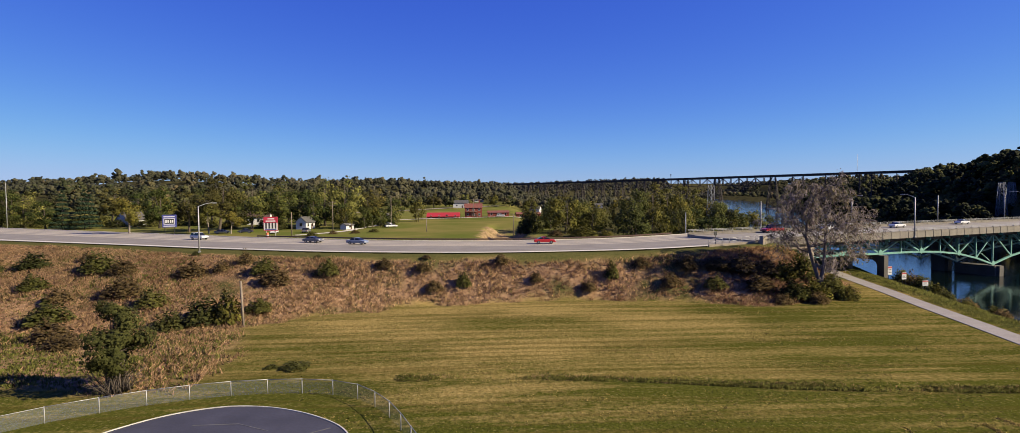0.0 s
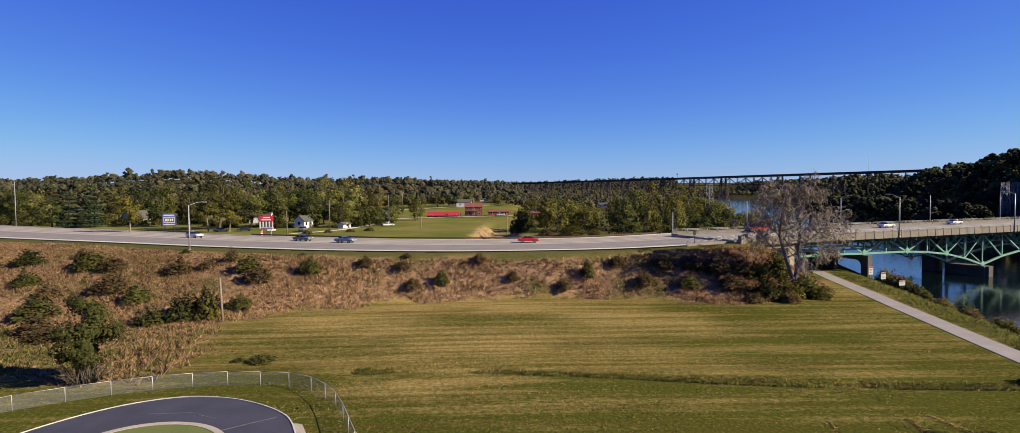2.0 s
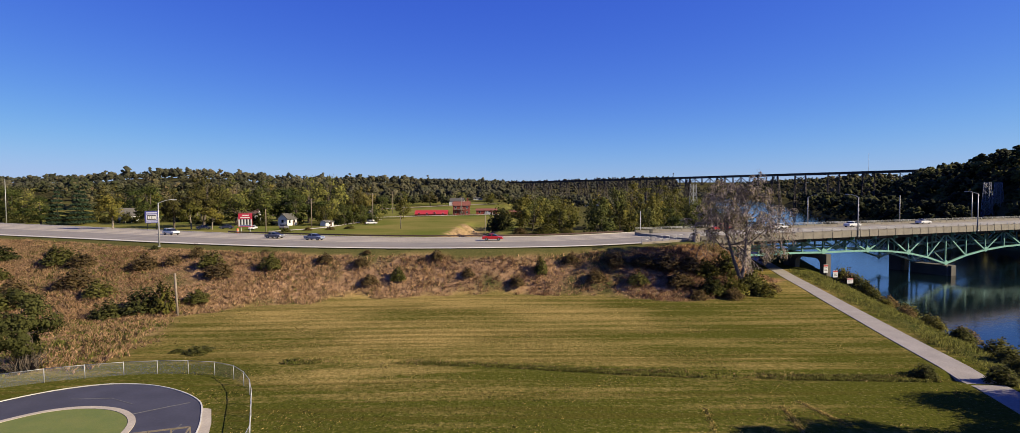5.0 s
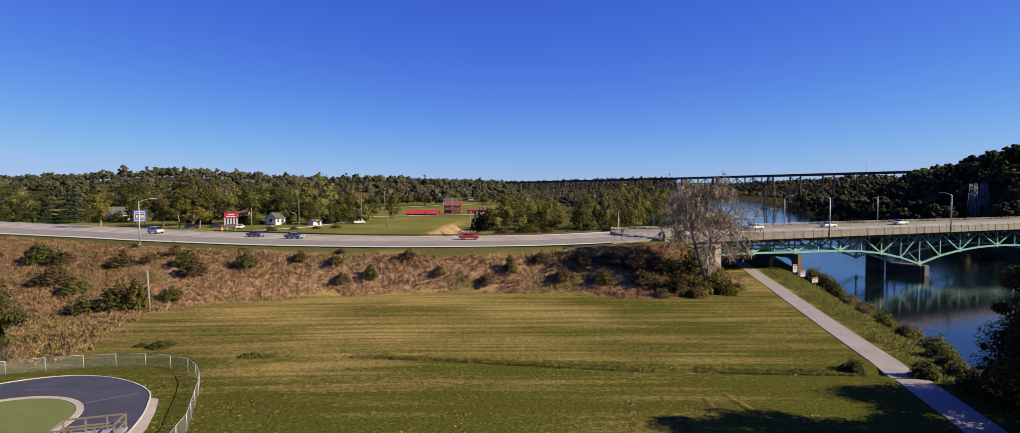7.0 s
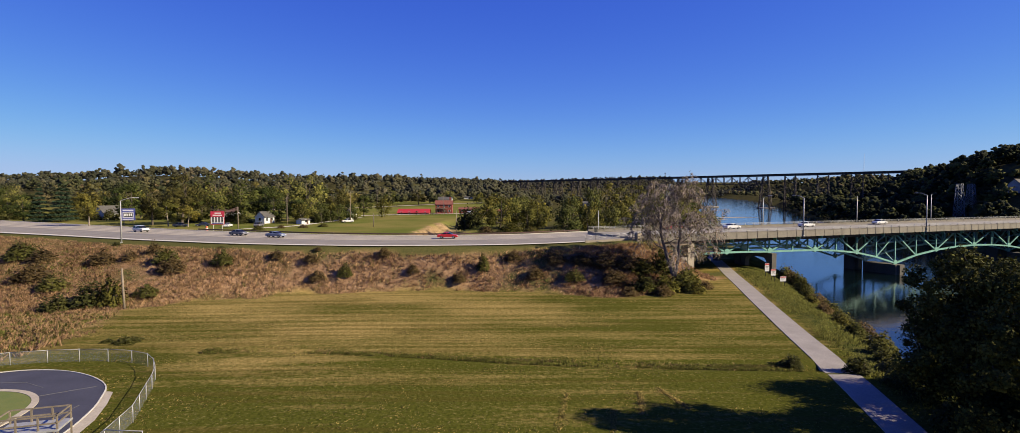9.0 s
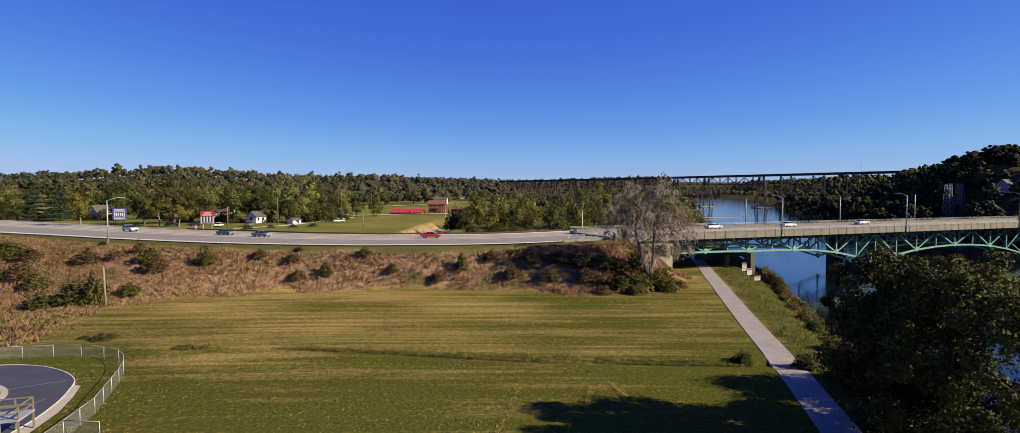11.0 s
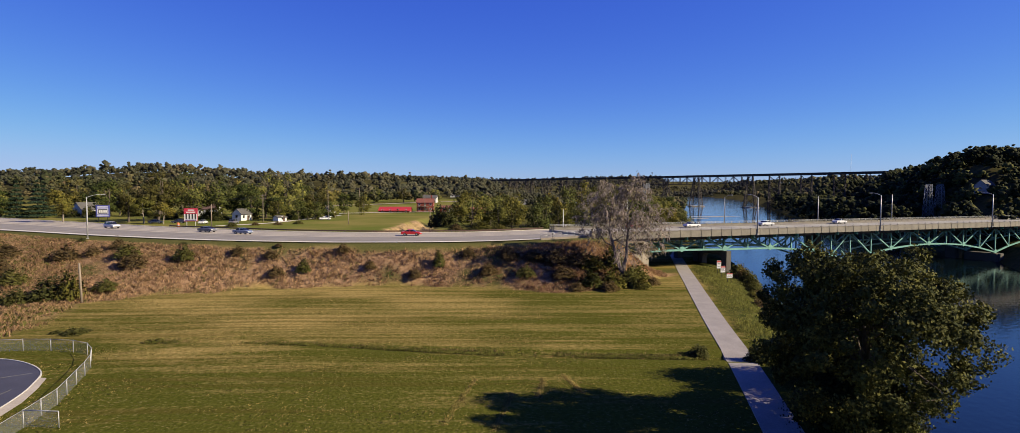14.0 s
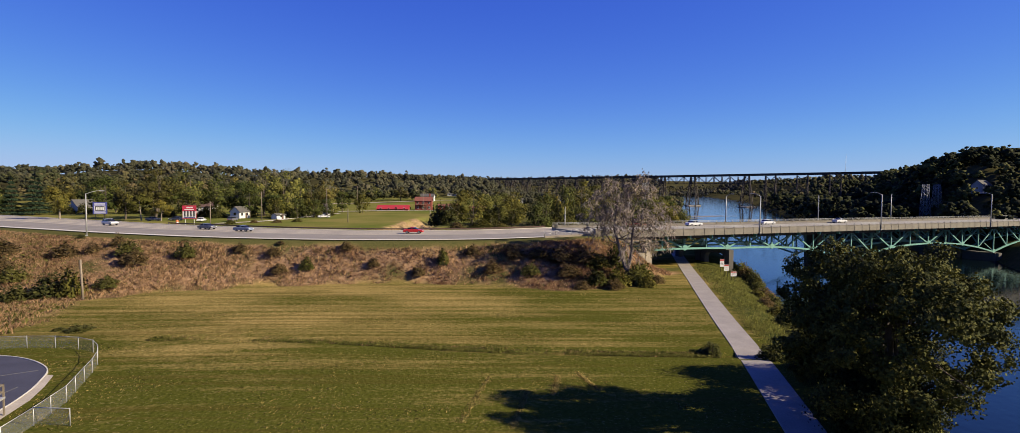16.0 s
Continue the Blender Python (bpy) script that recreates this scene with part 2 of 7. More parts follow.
def clumps_mesh(name, centres, radii, away, gen, v=None, n=0, out=None, flat=0.8, rough=0.36, share=0.45):
    """Uneven solid leaf clumps, each a lump of its own shape, with n loose leaf quads over them; away is the way out of the crown."""
    k, nv = len(centres), len(ICO_V)
    d = ICO_V[None] * (1 + gen.uniform(-rough, rough, (k, nv, 1))) + gen.normal(0, 0.06, (k, nv, 3))
    turn = gen.uniform(0, 2 * math.pi, k)
    co, si = np.cos(turn)[:, None], np.sin(turn)[:, None]
    d = np.stack([d[:, :, 0] * co - d[:, :, 1] * si, d[:, :, 0] * si + d[:, :, 1] * co, d[:, :, 2] * flat], 2)
    lump = (centres[:, None, :] + d * np.asarray(radii)[:, None, None]).reshape(-1, 3)
    far = away / (np.linalg.norm(away, axis=1)[:, None] + 1e-9)
    nl = (d / np.linalg.norm(d, axis=2)[:, :, None] * (1 - share) + far[:, None, :] * share).reshape(-1, 3)
    verts, normals = [lump], [nl]
    if n:
        verts.insert(0, v)
        normals.insert(0, np.repeat(out / (np.linalg.norm(out, axis=1)[:, None] + 1e-9), 4, 0))
    verts, normals = np.concatenate(verts), np.concatenate(normals)
    normals /= np.linalg.norm(normals, axis=1)[:, None] + 1e-9
    tris = (ICO_F[None] + (np.arange(k, dtype=np.int32) * nv)[:, None, None]).reshape(-1) + n * 4
    me = bpy.data.meshes.new(name)
    me.vertices.add(len(verts))
    me.vertices.foreach_set("co", verts.astype(np.float32).ravel())
    loops = np.concatenate([np.arange(n * 4, dtype=np.int32), tris.astype(np.int32)])
    me.loops.add(len(loops))
    me.loops.foreach_set("vertex_index", loops)
    t = k * len(ICO_F)
    me.polygons.add(n + t)
    me.polygons.foreach_set("loop_start", np.concatenate([np.arange(0, n * 4, 4), n * 4 + np.arange(0, t * 3, 3)]).astype(np.int32))
    me.update(calc_edges=True)
    me.normals_split_custom_set_from_vertices(normals.tolist())
    return me


def smooth_line(knots, reach=10.0, step=2.0):
    """A function through knots (x, y), with rounded corners."""
    xs, ys = np.array(knots, float).T
    grid = np.arange(xs[0] - 40, xs[-1] + 40, step)
    val = np.interp(grid, xs, ys)
    lo, hi = (ys[1] - ys[0]) / (xs[1] - xs[0]), (ys[-1] - ys[-2]) / (xs[-1] - xs[-2])
    val = np.where(grid < xs[0], ys[0] + (grid - xs[0]) * lo, val)
    val = np.where(grid > xs[-1], ys[-1] + (grid - xs[-1]) * hi, val)
    k = max(1, int(reach / step))
    pad = np.r_[np.full(k, val[0]), val, np.full(k, val[-1])]
    w = np.hanning(2 * k + 3)[1:-1]
    val = np.convolve(pad, w / w.sum(), "valid")
    return lambda x: np.interp(x, grid, val)


def sstep(a, b, x):
    t = np.clip((np.asarray(x, float) - a) / (b - a), 0, 1)
    return t * t * (3 - 2 * t)


def wave(x, y, size, seed=0.0):
    """A cheap smooth unevenness between -1 and 1."""
    x, y = np.asarray(x, float) / size, np.asarray(y, float) / size
    return (np.sin(x * 1.7 + 1.3 * np.sin(y * 1.1 + seed) + seed * 3.1) + np.sin(y * 1.9 + 1.7 * np.sin(x * 0.8 + seed * 1.7)) + np.sin((x + y) * 1.15 + seed)) / 3

# ---- the lie of the land ----
BO, BU = np.array((89.9, 119.3)), np.array((0.928, 0.373))     # the road bridge's near side: a point and its direction
BU = BU / np.linalg.norm(BU)
BN = np.array((-BU[1], BU[0]))
near_edge = smooth_line([(-420, 290), (-300, 222), (-200, 174), (-127, 143), (-82, 124.5), (-60, 114.5), (-30, 104.5), (-5, 101), (18, 100.3), (40, 102), (56, 106), (75, 113.6), (140, 139.7), (300, 204)], 14)
far_edge = smooth_line([(-420, 330), (-300, 268), (-195, 215), (-116, 174), (-60, 144.5), (-40, 138), (-23, 131.5), (5, 128), (28, 128.5), (50, 133), (75, 141), (140, 166), (300, 229)], 14)
road_z = smooth_line([(-420, 8.6), (-200, 7.6), (-60, 7.4), (0, 7.15), (30, 7.4), (50, 8.0), (58, 8.4), (300, 8.4)], 10)
foot = smooth_line([(-220, 120), (-150, 92), (-90, 78), (-60, 74), (-33, 78), (-22, 86), (-8, 90), (7, 91), (24, 91), (38, 87), (48, 84.5), (60, 91), (72, 105), (100, 125), (300, 205)], 8)
left_bank = smooth_line([(-300, 52), (-100, 62), (20, 74), (69, 82), (98, 91), (118, 99), (150, 108), (240, 122), (366, 149), (470, 197), (680, 262), (1000, 372), (2500, 700)], 14)
right_bank = smooth_line([(-300, 160), (60, 158), (116, 166), (150, 184), (165, 196), (230, 206), (300, 223), (365, 244), (480, 290), (640, 348), (1000, 482), (2500, 800)], 14)
path_mid = smooth_line([(-60, 34), (29, 57.2), (46, 61.4), (64, 65.4), (117, 78), (150, 86), (200, 96)], 8)
ridge = smooth_line([(-900, 30), (-555, 17), (-490, 20.5), (-450, 27), (-391, 25.5), (-297, 20.5), (-188, 16.5), (-100, 18), (-40, 16.5), (70, 10), (900, 8)], 60, 6)


ditch = smooth_line([(-30, 54.5), (7, 52.8), (21, 50.7), (29, 49.3), (43, 47.6), (57, 46.9), (80, 46.6)], 6)
creek = smooth_line([(100, 6), (165, 5), (200, 5.5), (260, 7), (340, 14)], 10)


def water_z(y):
    return -3.7 + 0.0135 * np.clip(np.asarray(y, float) - 190, 0, 2000)


def land_z(x, y):
    """The height of the ground."""
    x, y = np.asarray(x, float), np.asarray(y, float)
    zf = -0.7 + 0.7 * sstep(-34, 20, x) + 0.06 * wave(x, y, 9.0)
    zf = zf - 0.34 * np.exp(-(((y - ditch(x)) / 1.1) ** 2)) * sstep(-14, 4, x)      # the shallow ditch
    zf = zf + 1.3 * sstep(-40, -95, x) * sstep(55, 80, y) + 0.5 * wave(x, y, 13, 2) * sstep(-30, -60, x) * sstep(48, 62, y)
    yn, yf, zr = near_edge(x), far_edge(x), road_z(x)
    yb = foot(x)
    s = (x - BO[0]) * BU[0] + (y - BO[1]) * BU[1]
    keep = 1 - sstep(-37, -21, s + 1.5 * wave(x, y, 6))
    t = np.clip((y - yb) / np.maximum(yn - 2.2 - yb, 2), 0, 1)
    rise = (0.75 * t + 0.25 * sstep(0, 1, t)) * keep
    z = zf + (zr - 0.12 - zf) * rise + 0.22 * wave(x, y, 5, 1) * np.sin(np.pi * t) * keep
    onroad = (y > yn - 0.3) & (y < yf + 0.3)
    z = np.where(onroad, np.where(keep > 0.5, zr - 0.25, z), z)
    # beyond the road
    beyond = y >= yf + 0.3
    zb = 6.0 + 0.006 * np.clip(y - 150, 0, 200) + 0.25 * wave(x, y, 30, 4)
    zb = zb + 2.8 * sstep(315, 450, y) * sstep(60, -10, x)
    zb = zb + 7.0 * sstep(420, 640, y) * sstep(200, 110, x)
    cut = 1 - sstep(3.0, 8.5, np.abs(x - creek(y)) + 1.6 * wave(x, y, 5, 3) + 0.8 * wave(x, y, 2.2, 6))
    zb = zb - 3.3 * cut * sstep(141, 158, y) * (1 - sstep(205, 240, y))
    fall = sstep(0, 9, y - yf)
    over = (zr - 0.2) * (1 - fall) + zb * fall
    low = (1 - keep) * sstep(8, 30, x)
    over = over * (1 - low) + low * np.minimum(over, 0.5 + 0.02 * np.clip(y - 120, 0, 200))
    over = np.where(x > 20, np.minimum(over, 6.0 - 4.5 * sstep(25, 70, x - 0.12 * (y - 140)) + 0.018 * np.clip(y - 200, 0, 400)), over)
    z = np.where(beyond, over, z)
    hill = sstep(330, 640, y - 190 * sstep(-170, -70, x) + 0.12 * x + 24 * wave(x, y, 90, 3)) * (ridge(x) + 4 * wave(x, y, 70, 5)) * (1 - sstep(-40, 200, x - 0.02 * (y - 300)))
    hill = np.maximum(hill, sstep(300, 420, y - 0.1 * (x + 150)) * 10.5 * sstep(-150, -260, x))
    z = np.where(beyond, z + hill, z)
    far = sstep(1150, 1700, y) * (65 + 6 * wave(x, y, 160, 6))
    z = np.maximum(z, np.where(y > 1000, far, -99))
    # the river and its banks
    xb, xr, wz = left_bank(y), right_bank(y), water_z(y)
    top = np.minimum(path_mid(y) + 4.5, xb - 6)
    top = np.where(y > 140, xb - 14, top)
    dig = sstep(0, 1, (x - top) / (xb + 2 - top))
    bed = wz - 1.2
    zl = z + (np.minimum(bed, z) - z) * dig
    crest = np.clip(74 + (y - 285) * 0.2, 62, 135)
    hillr = wz + 1.5 + (28.6 + 2.5 * wave(x, y, 60, 7)) * sstep(0.35, 0.98, (x - xr) / crest) * sstep(195, 275, y + 0.1 * (x - xr)) + 4.5 * sstep(0, 12, x - xr)
    d = x - 0.85 * y - 34
    spur = (3.2 * np.exp(-(((d - 22) / 22) ** 2)) - 4.5 * np.exp(-(((d + 34) / 26) ** 2)) - 4 * np.exp(-(((d - 64) / 25) ** 2))) * sstep(225, 285, y) * (1 - sstep(420, 560, y)) * sstep(12, 45, x - xr)
    spur = spur - 12 * np.exp(-(((d + 108) / 32) ** 2)) * sstep(400, 500, y) * (1 - sstep(800, 950, y)) * sstep(12, 45, x - xr)
    hillr = hillr + spur
    digr = sstep(-3, 6, x - xr)
    zr_ = bed + (hillr - bed) * digr
    out = np.where(x > xb + 2, np.where(x > xr - 3, zr_, bed), zl)
    far_mix = sstep(1500, 2100, y)
    return out * (1 - far_mix) + np.maximum(z, 40) * far_mix


def height(x, y):
    return float(land_z(x, y))


def axis(fine0, fine1, step, far0, far1, grow=1.13):
    mid = list(np.arange(fine0, fine1 + 1e-6, step))
    lo, hi, d = [], [], step
    p = fine0
    while p > far0:
        d *= grow
        p -= d
        lo.append(p)
    p, d = fine1, step
    while p < far1:
        d *= grow
        p += d
        hi.append(p)
    return np.array(lo[::-1] + mid + hi)


gx, gy = axis(-95, 125, 1.15, -4600, 4600, 1.05), axis(8, 180, 0.95, -900, 4700, 1.035)
GX, GY = np.meshgrid(gx, gy)
GZ = land_z(GX, GY)
nx, ny = len(gx), len(gy)
gm = bpy.data.meshes.new("ground")
idx = np.arange(nx * ny).reshape(ny, nx)
gm.from_pydata(np.stack([GX, GY, GZ], -1).reshape(-1, 3).tolist(), [], np.stack([idx[:-1, :-1], idx[:-1, 1:], idx[1:, 1:], idx[1:, :-1]], -1).reshape(-1, 4).tolist())
gm.polygons.foreach_set("use_smooth", np.ones(len(gm.polygons), bool))


def masks(x, y):
    """How much of a place is weedy dry slope, green verge, bare bank and far woodland floor."""
    yb, yn, yf = foot(x), near_edge(x), far_edge(x)
    s = (x - BO[0]) * BU[0] + (y - BO[1]) * BU[1]
    ragged = 1.6 * wave(x, y, 4, 1) + 0.9 * wave(x, y, 1.6, 2)
    dry = sstep(-1.6, 1.6, y - yb + ragged) * (1 - sstep(-4.0, -2.6, y - yn + 1.8 * sstep(0, -50, x) + 0.5 * ragged)) * (1 - sstep(-24, -17, s))
    dry = np.maximum(dry, sstep(-26, -31, x + ragged + 0.25 * (y - 60)) * sstep(50, 54, y + ragged) * (1 - sstep(-6.2, -4.6, y - yn + 0.5 * ragged)))
    wide = 1.8 * sstep(0, -50, x)
    verge = sstep(-4.0, -2.6, y - yn + wide + 0.5 * ragged) * (y < yn + 1)
    bank = sstep(2.2, 4.5, x - path_mid(y) + 0.6 * ragged) * (y < 150) + (y > 150) * sstep(-20, -6, x - left_bank(y))
    beyond = (y > yf).astype(float)
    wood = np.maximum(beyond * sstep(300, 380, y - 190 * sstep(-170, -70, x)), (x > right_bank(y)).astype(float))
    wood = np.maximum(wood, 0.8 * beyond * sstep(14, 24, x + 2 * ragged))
    lush = sstep(47, 34, y + 3.5 * wave(x, y, 11, 3) + 0.12 * np.clip(x - 12, 0, 40)) * 0.70 + 0.36 * sstep(0.3, -0.6, y - ditch(x)) + 0.45 * sstep(-6, -13, x) * sstep(57, 51, y) + 0.46 * sstep(20, 50, x) * sstep(80, 56, y) + 0.3 * sstep(-0.1, 0.8, wave(x, y, 17, 5)) + 0.30 * sstep(-6, 34, x + 4 * wave(x, y, 9, 4))
    dist = np.abs(x - creek(y))
    earth = sstep(10.0, 7.5, dist + ragged) * sstep(10, 18, y - yf + 3 * ragged) * (1 - sstep(200, 225, y + 4 * ragged)) * sstep(-1.2, 1.0, wave(x, y, 6, 8) + 1.3 * (x < creek(y)))
    return dry, verge, np.clip(bank, 0, 1), beyond, wood, np.clip(lush, 0, 1), earth


for name_, values in zip(("dry", "verge", "bank", "beyond", "wood", "lush", "earth"), masks(GX, GY)):
    at_ = gm.attributes.new(name_, "FLOAT", "POINT")
    at_.data.foreach_set("value", np.asarray(values, np.float32).ravel())

def ground_material():
    m = bpy.data.materials.new("grassland")
    m.use_nodes = True
    n, l = m.node_tree.nodes, m.node_tree.links
    p = n["Principled BSDF"]
    p.inputs["Roughness"].default_value = 0.95
    p.inputs["Specular IOR Level"].default_value = 0.0
    co = n.new("ShaderNodeTexCoord")

    def noise_(scale, detail=4.0, stretch=None):
        t = n.new("ShaderNodeTexNoise")
        t.inputs["Scale"].default_value, t.inputs["Detail"].default_value = scale, detail
        src = co.outputs["Object"]
        if stretch:
            mp = n.new("ShaderNodeMapping")
            mp.inputs["Scale"].default_value = stretch
            mp.inputs["Rotation"].default_value = (0, 0, radians(4.5))
            l.new(src, mp.inputs["Vector"])
            src = mp.outputs[0]
        l.new(src, t.inputs["Vector"])
        return t.outputs["Fac"]

    def spread(fac, lo, hi):
        r = n.new("ShaderNodeMapRange")
        r.inputs["From Min"].default_value, r.inputs["From Max"].default_value = lo, hi
        l.new(fac, r.inputs["Value"])
        return r.outputs[0]

    def blend(fac, a, b):
        x = n.new("ShaderNodeMix")
        x.data_type = "RGBA"
        if isinstance(fac, float):
            x.inputs["Factor"].default_value = fac
        else:
            l.new(fac, x.inputs["Factor"])
        for sock, v in (("A", a), ("B", b)):
            if isinstance(v, tuple):
                x.inputs[sock].default_value = (*v, 1)
            else:
                l.new(v, x.inputs[sock])
        return x.outputs["Result"]

    def attr(name):
        a = n.new("ShaderNodeAttribute")
        a.attribute_name = name
        return a.outputs["Fac"]

    # mown meadow: green and straw in long mowing streaks
    streak = spread(noise_(1.0, 5, (0.035, 0.62, 1)), 0.40, 0.60)
    patch = spread(noise_(0.075, 5, (0.6, 1.0, 1)), 0.38, 0.62)
    grain = spread(noise_(3.0, 4), 0.3, 0.7)
    clump = spread(noise_(2.0, 7, (0.7, 1.2, 1)), 0.36, 0.64)
    green = blend(grain, (0.052, 0.061, 0.010), (0.096, 0.096, 0.018))
    straw = blend(grain, (0.245, 0.176, 0.054), (0.40, 0.295, 0.108))

    def times_add(a, k, b=None):
        x = n.new("ShaderNodeMath")
        x.operation = "MULTIPLY_ADD"
        x.inputs[1].default_value = k
        x.inputs[2].default_value = 0.0
        l.new(a, x.inputs[0])
        if b is not None:
            l.new(b, x.inputs[2])
        return x.outputs[0]

    sel = times_add(streak, 0.40, times_add(patch, 0.48, times_add(clump, 0.34)))
    sel = times_add(attr("lush"), -0.75, sel)
    mown = blend(spread(sel, 0.0, 0.88), green, straw)
    mown = blend(times_add(spread(noise_(4.2, 3, (0.75, 1.3, 1)), 0.60, 0.74), 0.55), mown, (0.40, 0.31, 0.14))
    mown = blend(times_add(spread(noise_(5.0, 4), 0.58, 0.78), 0.75), mown, (0.045, 0.050, 0.009))
    # the mower's lines
    mown = blend(times_add(spread(noise_(1.0, 3, (0.016, 0.95, 1)), 0.54, 0.62), 0.42), mown, (0.085, 0.066, 0.016))
    # dry weeds on the slope
    tuft = spread(noise_(0.9, 5), 0.35, 0.65)
    dryc = blend(tuft, (0.21, 0.124, 0.072), (0.40, 0.255, 0.142))
    weeds = spread(noise_(0.16, 4), 0.5, 0.68)
    dryc = blend(weeds, dryc, (0.085, 0.085, 0.028))
    verge = blend(grain, (0.070, 0.076, 0.024), (0.12, 0.11, 0.04))
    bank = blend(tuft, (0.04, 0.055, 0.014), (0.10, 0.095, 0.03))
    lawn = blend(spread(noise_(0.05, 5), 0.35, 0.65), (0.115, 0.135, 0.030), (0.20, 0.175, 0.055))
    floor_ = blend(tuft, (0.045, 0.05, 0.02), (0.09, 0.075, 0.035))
    c = blend(attr("dry"), mown, dryc)
    c = blend(attr("verge"), c, verge)
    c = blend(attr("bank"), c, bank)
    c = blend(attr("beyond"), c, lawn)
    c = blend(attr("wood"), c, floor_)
    c = blend(attr("earth"), c, blend(tuft, (0.38, 0.26, 0.145), (0.19, 0.135, 0.07)))
    c = blend(0.27, c, (0.0, 0.0, 0.0))
    l.new(c, p.inputs["Base Color"])
    b = n.new("ShaderNodeBump")
    b.inputs["Strength"].default_value, b.inputs["Distance"].default_value = 0.8, 0.12
    l.new(noise_(3.2, 7), b.inputs["Height"])
    l.new(b.outputs[0], p.inputs["Normal"])
    return m


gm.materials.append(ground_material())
ground = tagged(new("ground", gm), "mown autumn meadow, weedy road embankment and wooded hills", "ground", kind="structure")

# ---- water ----
wy = np.array([-300, 0, 60, 120, 160, 190, 230, 300, 420, 560, 700, 900, 1200, 1600])
bm = bmesh.new()
rows_ = [(bm.verts.new((float(left_bank(v)) - 25, v, float(water_z(v)))), bm.verts.new((float(right_bank(v)) + 25, v, float(water_z(v))))) for v in wy]
for (a, b), (c, d) in zip(rows_, rows_[1:]):
    bm.faces.new((a, b, d, c)).smooth = True
wm = bpy.data.materials.new("river_water")
wm.use_nodes = True
wp = wm.node_tree.nodes["Principled BSDF"]
wp.inputs["Base Color"].default_value = (0.002, 0.005, 0.006, 1)
wp.inputs["Roughness"].default_value = 0.09
wp.inputs["IOR"].default_value = 1.33
wt = wm.node_tree.nodes.new("ShaderNodeTexNoise")
wt.inputs["Scale"].default_value, wt.inputs["Detail"].default_value = 0.8, 3
wc = wm.node_tree.nodes.new("ShaderNodeTexCoord")
wb = wm.node_tree.nodes.new("ShaderNodeBump")
wb.inputs["Strength"].default_value, wb.inputs["Distance"].default_value = 0.22, 0.10
wm.node_tree.links.new(wc.outputs["Object"], wt.inputs["Vector"])
wm.node_tree.links.new(wt.outputs["Fac"], wb.inputs["Height"])
wm.node_tree.links.new(wb.outputs[0], wp.inputs["Normal"])
water = tagged(part("river", bm, wm), "calm dark blue river with faint ripples", "water", kind="structure")


# ---- sand bars ----
sand = mat("river_sand", (0.42, 0.34, 0.25), (0.32, 0.26, 0.19), 0.3, 0.95, 0.3)
for x, y, a, b, t in ((198, 428, 26, 4.5, 12), (176, 398, 14, 3, 20), (236, 358, 20, 2.5, 70)):
    bm = bmesh.new()
    bmesh.ops.create_circle(bm, cap_ends=True, radius=1.0, segments=28)
    for v in bm.verts:
        k = 1 + 0.22 * math.sin(5 * math.atan2(v.co.y, v.co.x) + x)
        v.co.x, v.co.y = v.co.x * a * k, v.co.y * b * k
    ret = bmesh.ops.inset_region(bm, faces=bm.faces[:], thickness=1.2)
    for f in bm.faces:
        if len(f.verts) > 4:
            for v in f.verts:
                v.co.z += 0.12
    bar = part("sandbar", bm, sand)
    bar.matrix_basis = pose(x, y, float(water_z(y)) - 0.03, 0.77 * math.cos(radians(t)), -0.77 * math.sin(radians(t)), t)
    tagged(bar, "low pale sand bar in the shallow river", "sandbar", kind="structure")

# ---- materials ----
asphalt = mat("asphalt", (0.29, 0.265, 0.225), (0.225, 0.205, 0.175), 0.25, 0.9, 0.2, fine=4)
asphalt_far = mat("pale_asphalt", (0.48, 0.425, 0.33), (0.39, 0.345, 0.27), 0.25, 0.9, 0.2, fine=4)
kerb_c = mat("kerb_concrete", (0.78, 0.72, 0.60), (0.64, 0.58, 0.48), 0.5, 0.85, 0.2, fine=6)
concrete = mat("concrete", (0.42, 0.36, 0.275), (0.31, 0.265, 0.20), 0.35, 0.85, 0.3, fine=5)
parapet_c = mat("parapet_concrete", (0.235, 0.21, 0.17), (0.165, 0.147, 0.12), 0.5, 0.85, 0.3, fine=4)
path_c = mat("path_concrete", (0.33, 0.30, 0.275), (0.26, 0.235, 0.215), 0.4, 0.9, 0.2, fine=6)
# concrete colour darkened to stand for the shade on the piers
pier_c = mat("shade_dark_pier_concrete", (0.11, 0.10, 0.085), (0.07, 0.064, 0.056), 0.3, 0.9, 0.3, fine=4)
paint_white = mat("road_paint", (0.7, 0.68, 0.6), (0.5, 0.48, 0.42), 1.5, 0.7)
paint_yellow = mat("yellow_paint", (0.55, 0.40, 0.08), (0.40, 0.30, 0.08), 1.5, 0.7)
teal = mat("teal_steel", (0.17, 0.40, 0.33), (0.12, 0.30, 0.25), 0.8, 0.55, 0.1, fine=7)
rust = mat("rusty_steel", (0.035, 0.028, 0.024), (0.055, 0.04, 0.03), 0.5, 0.8, 0.1)
galv = mat("galvanised_steel", (0.50, 0.50, 0.49), (0.38, 0.38, 0.38), 2.0, 0.5, metal=0.3)
white = mat("white_paint", (0.75, 0.75, 0.73), (0.62, 0.62, 0.60), 0.8, 0.6)
black = mat("dark_steel", (0.02, 0.02, 0.022), (0.03, 0.03, 0.03), 2, 0.6)
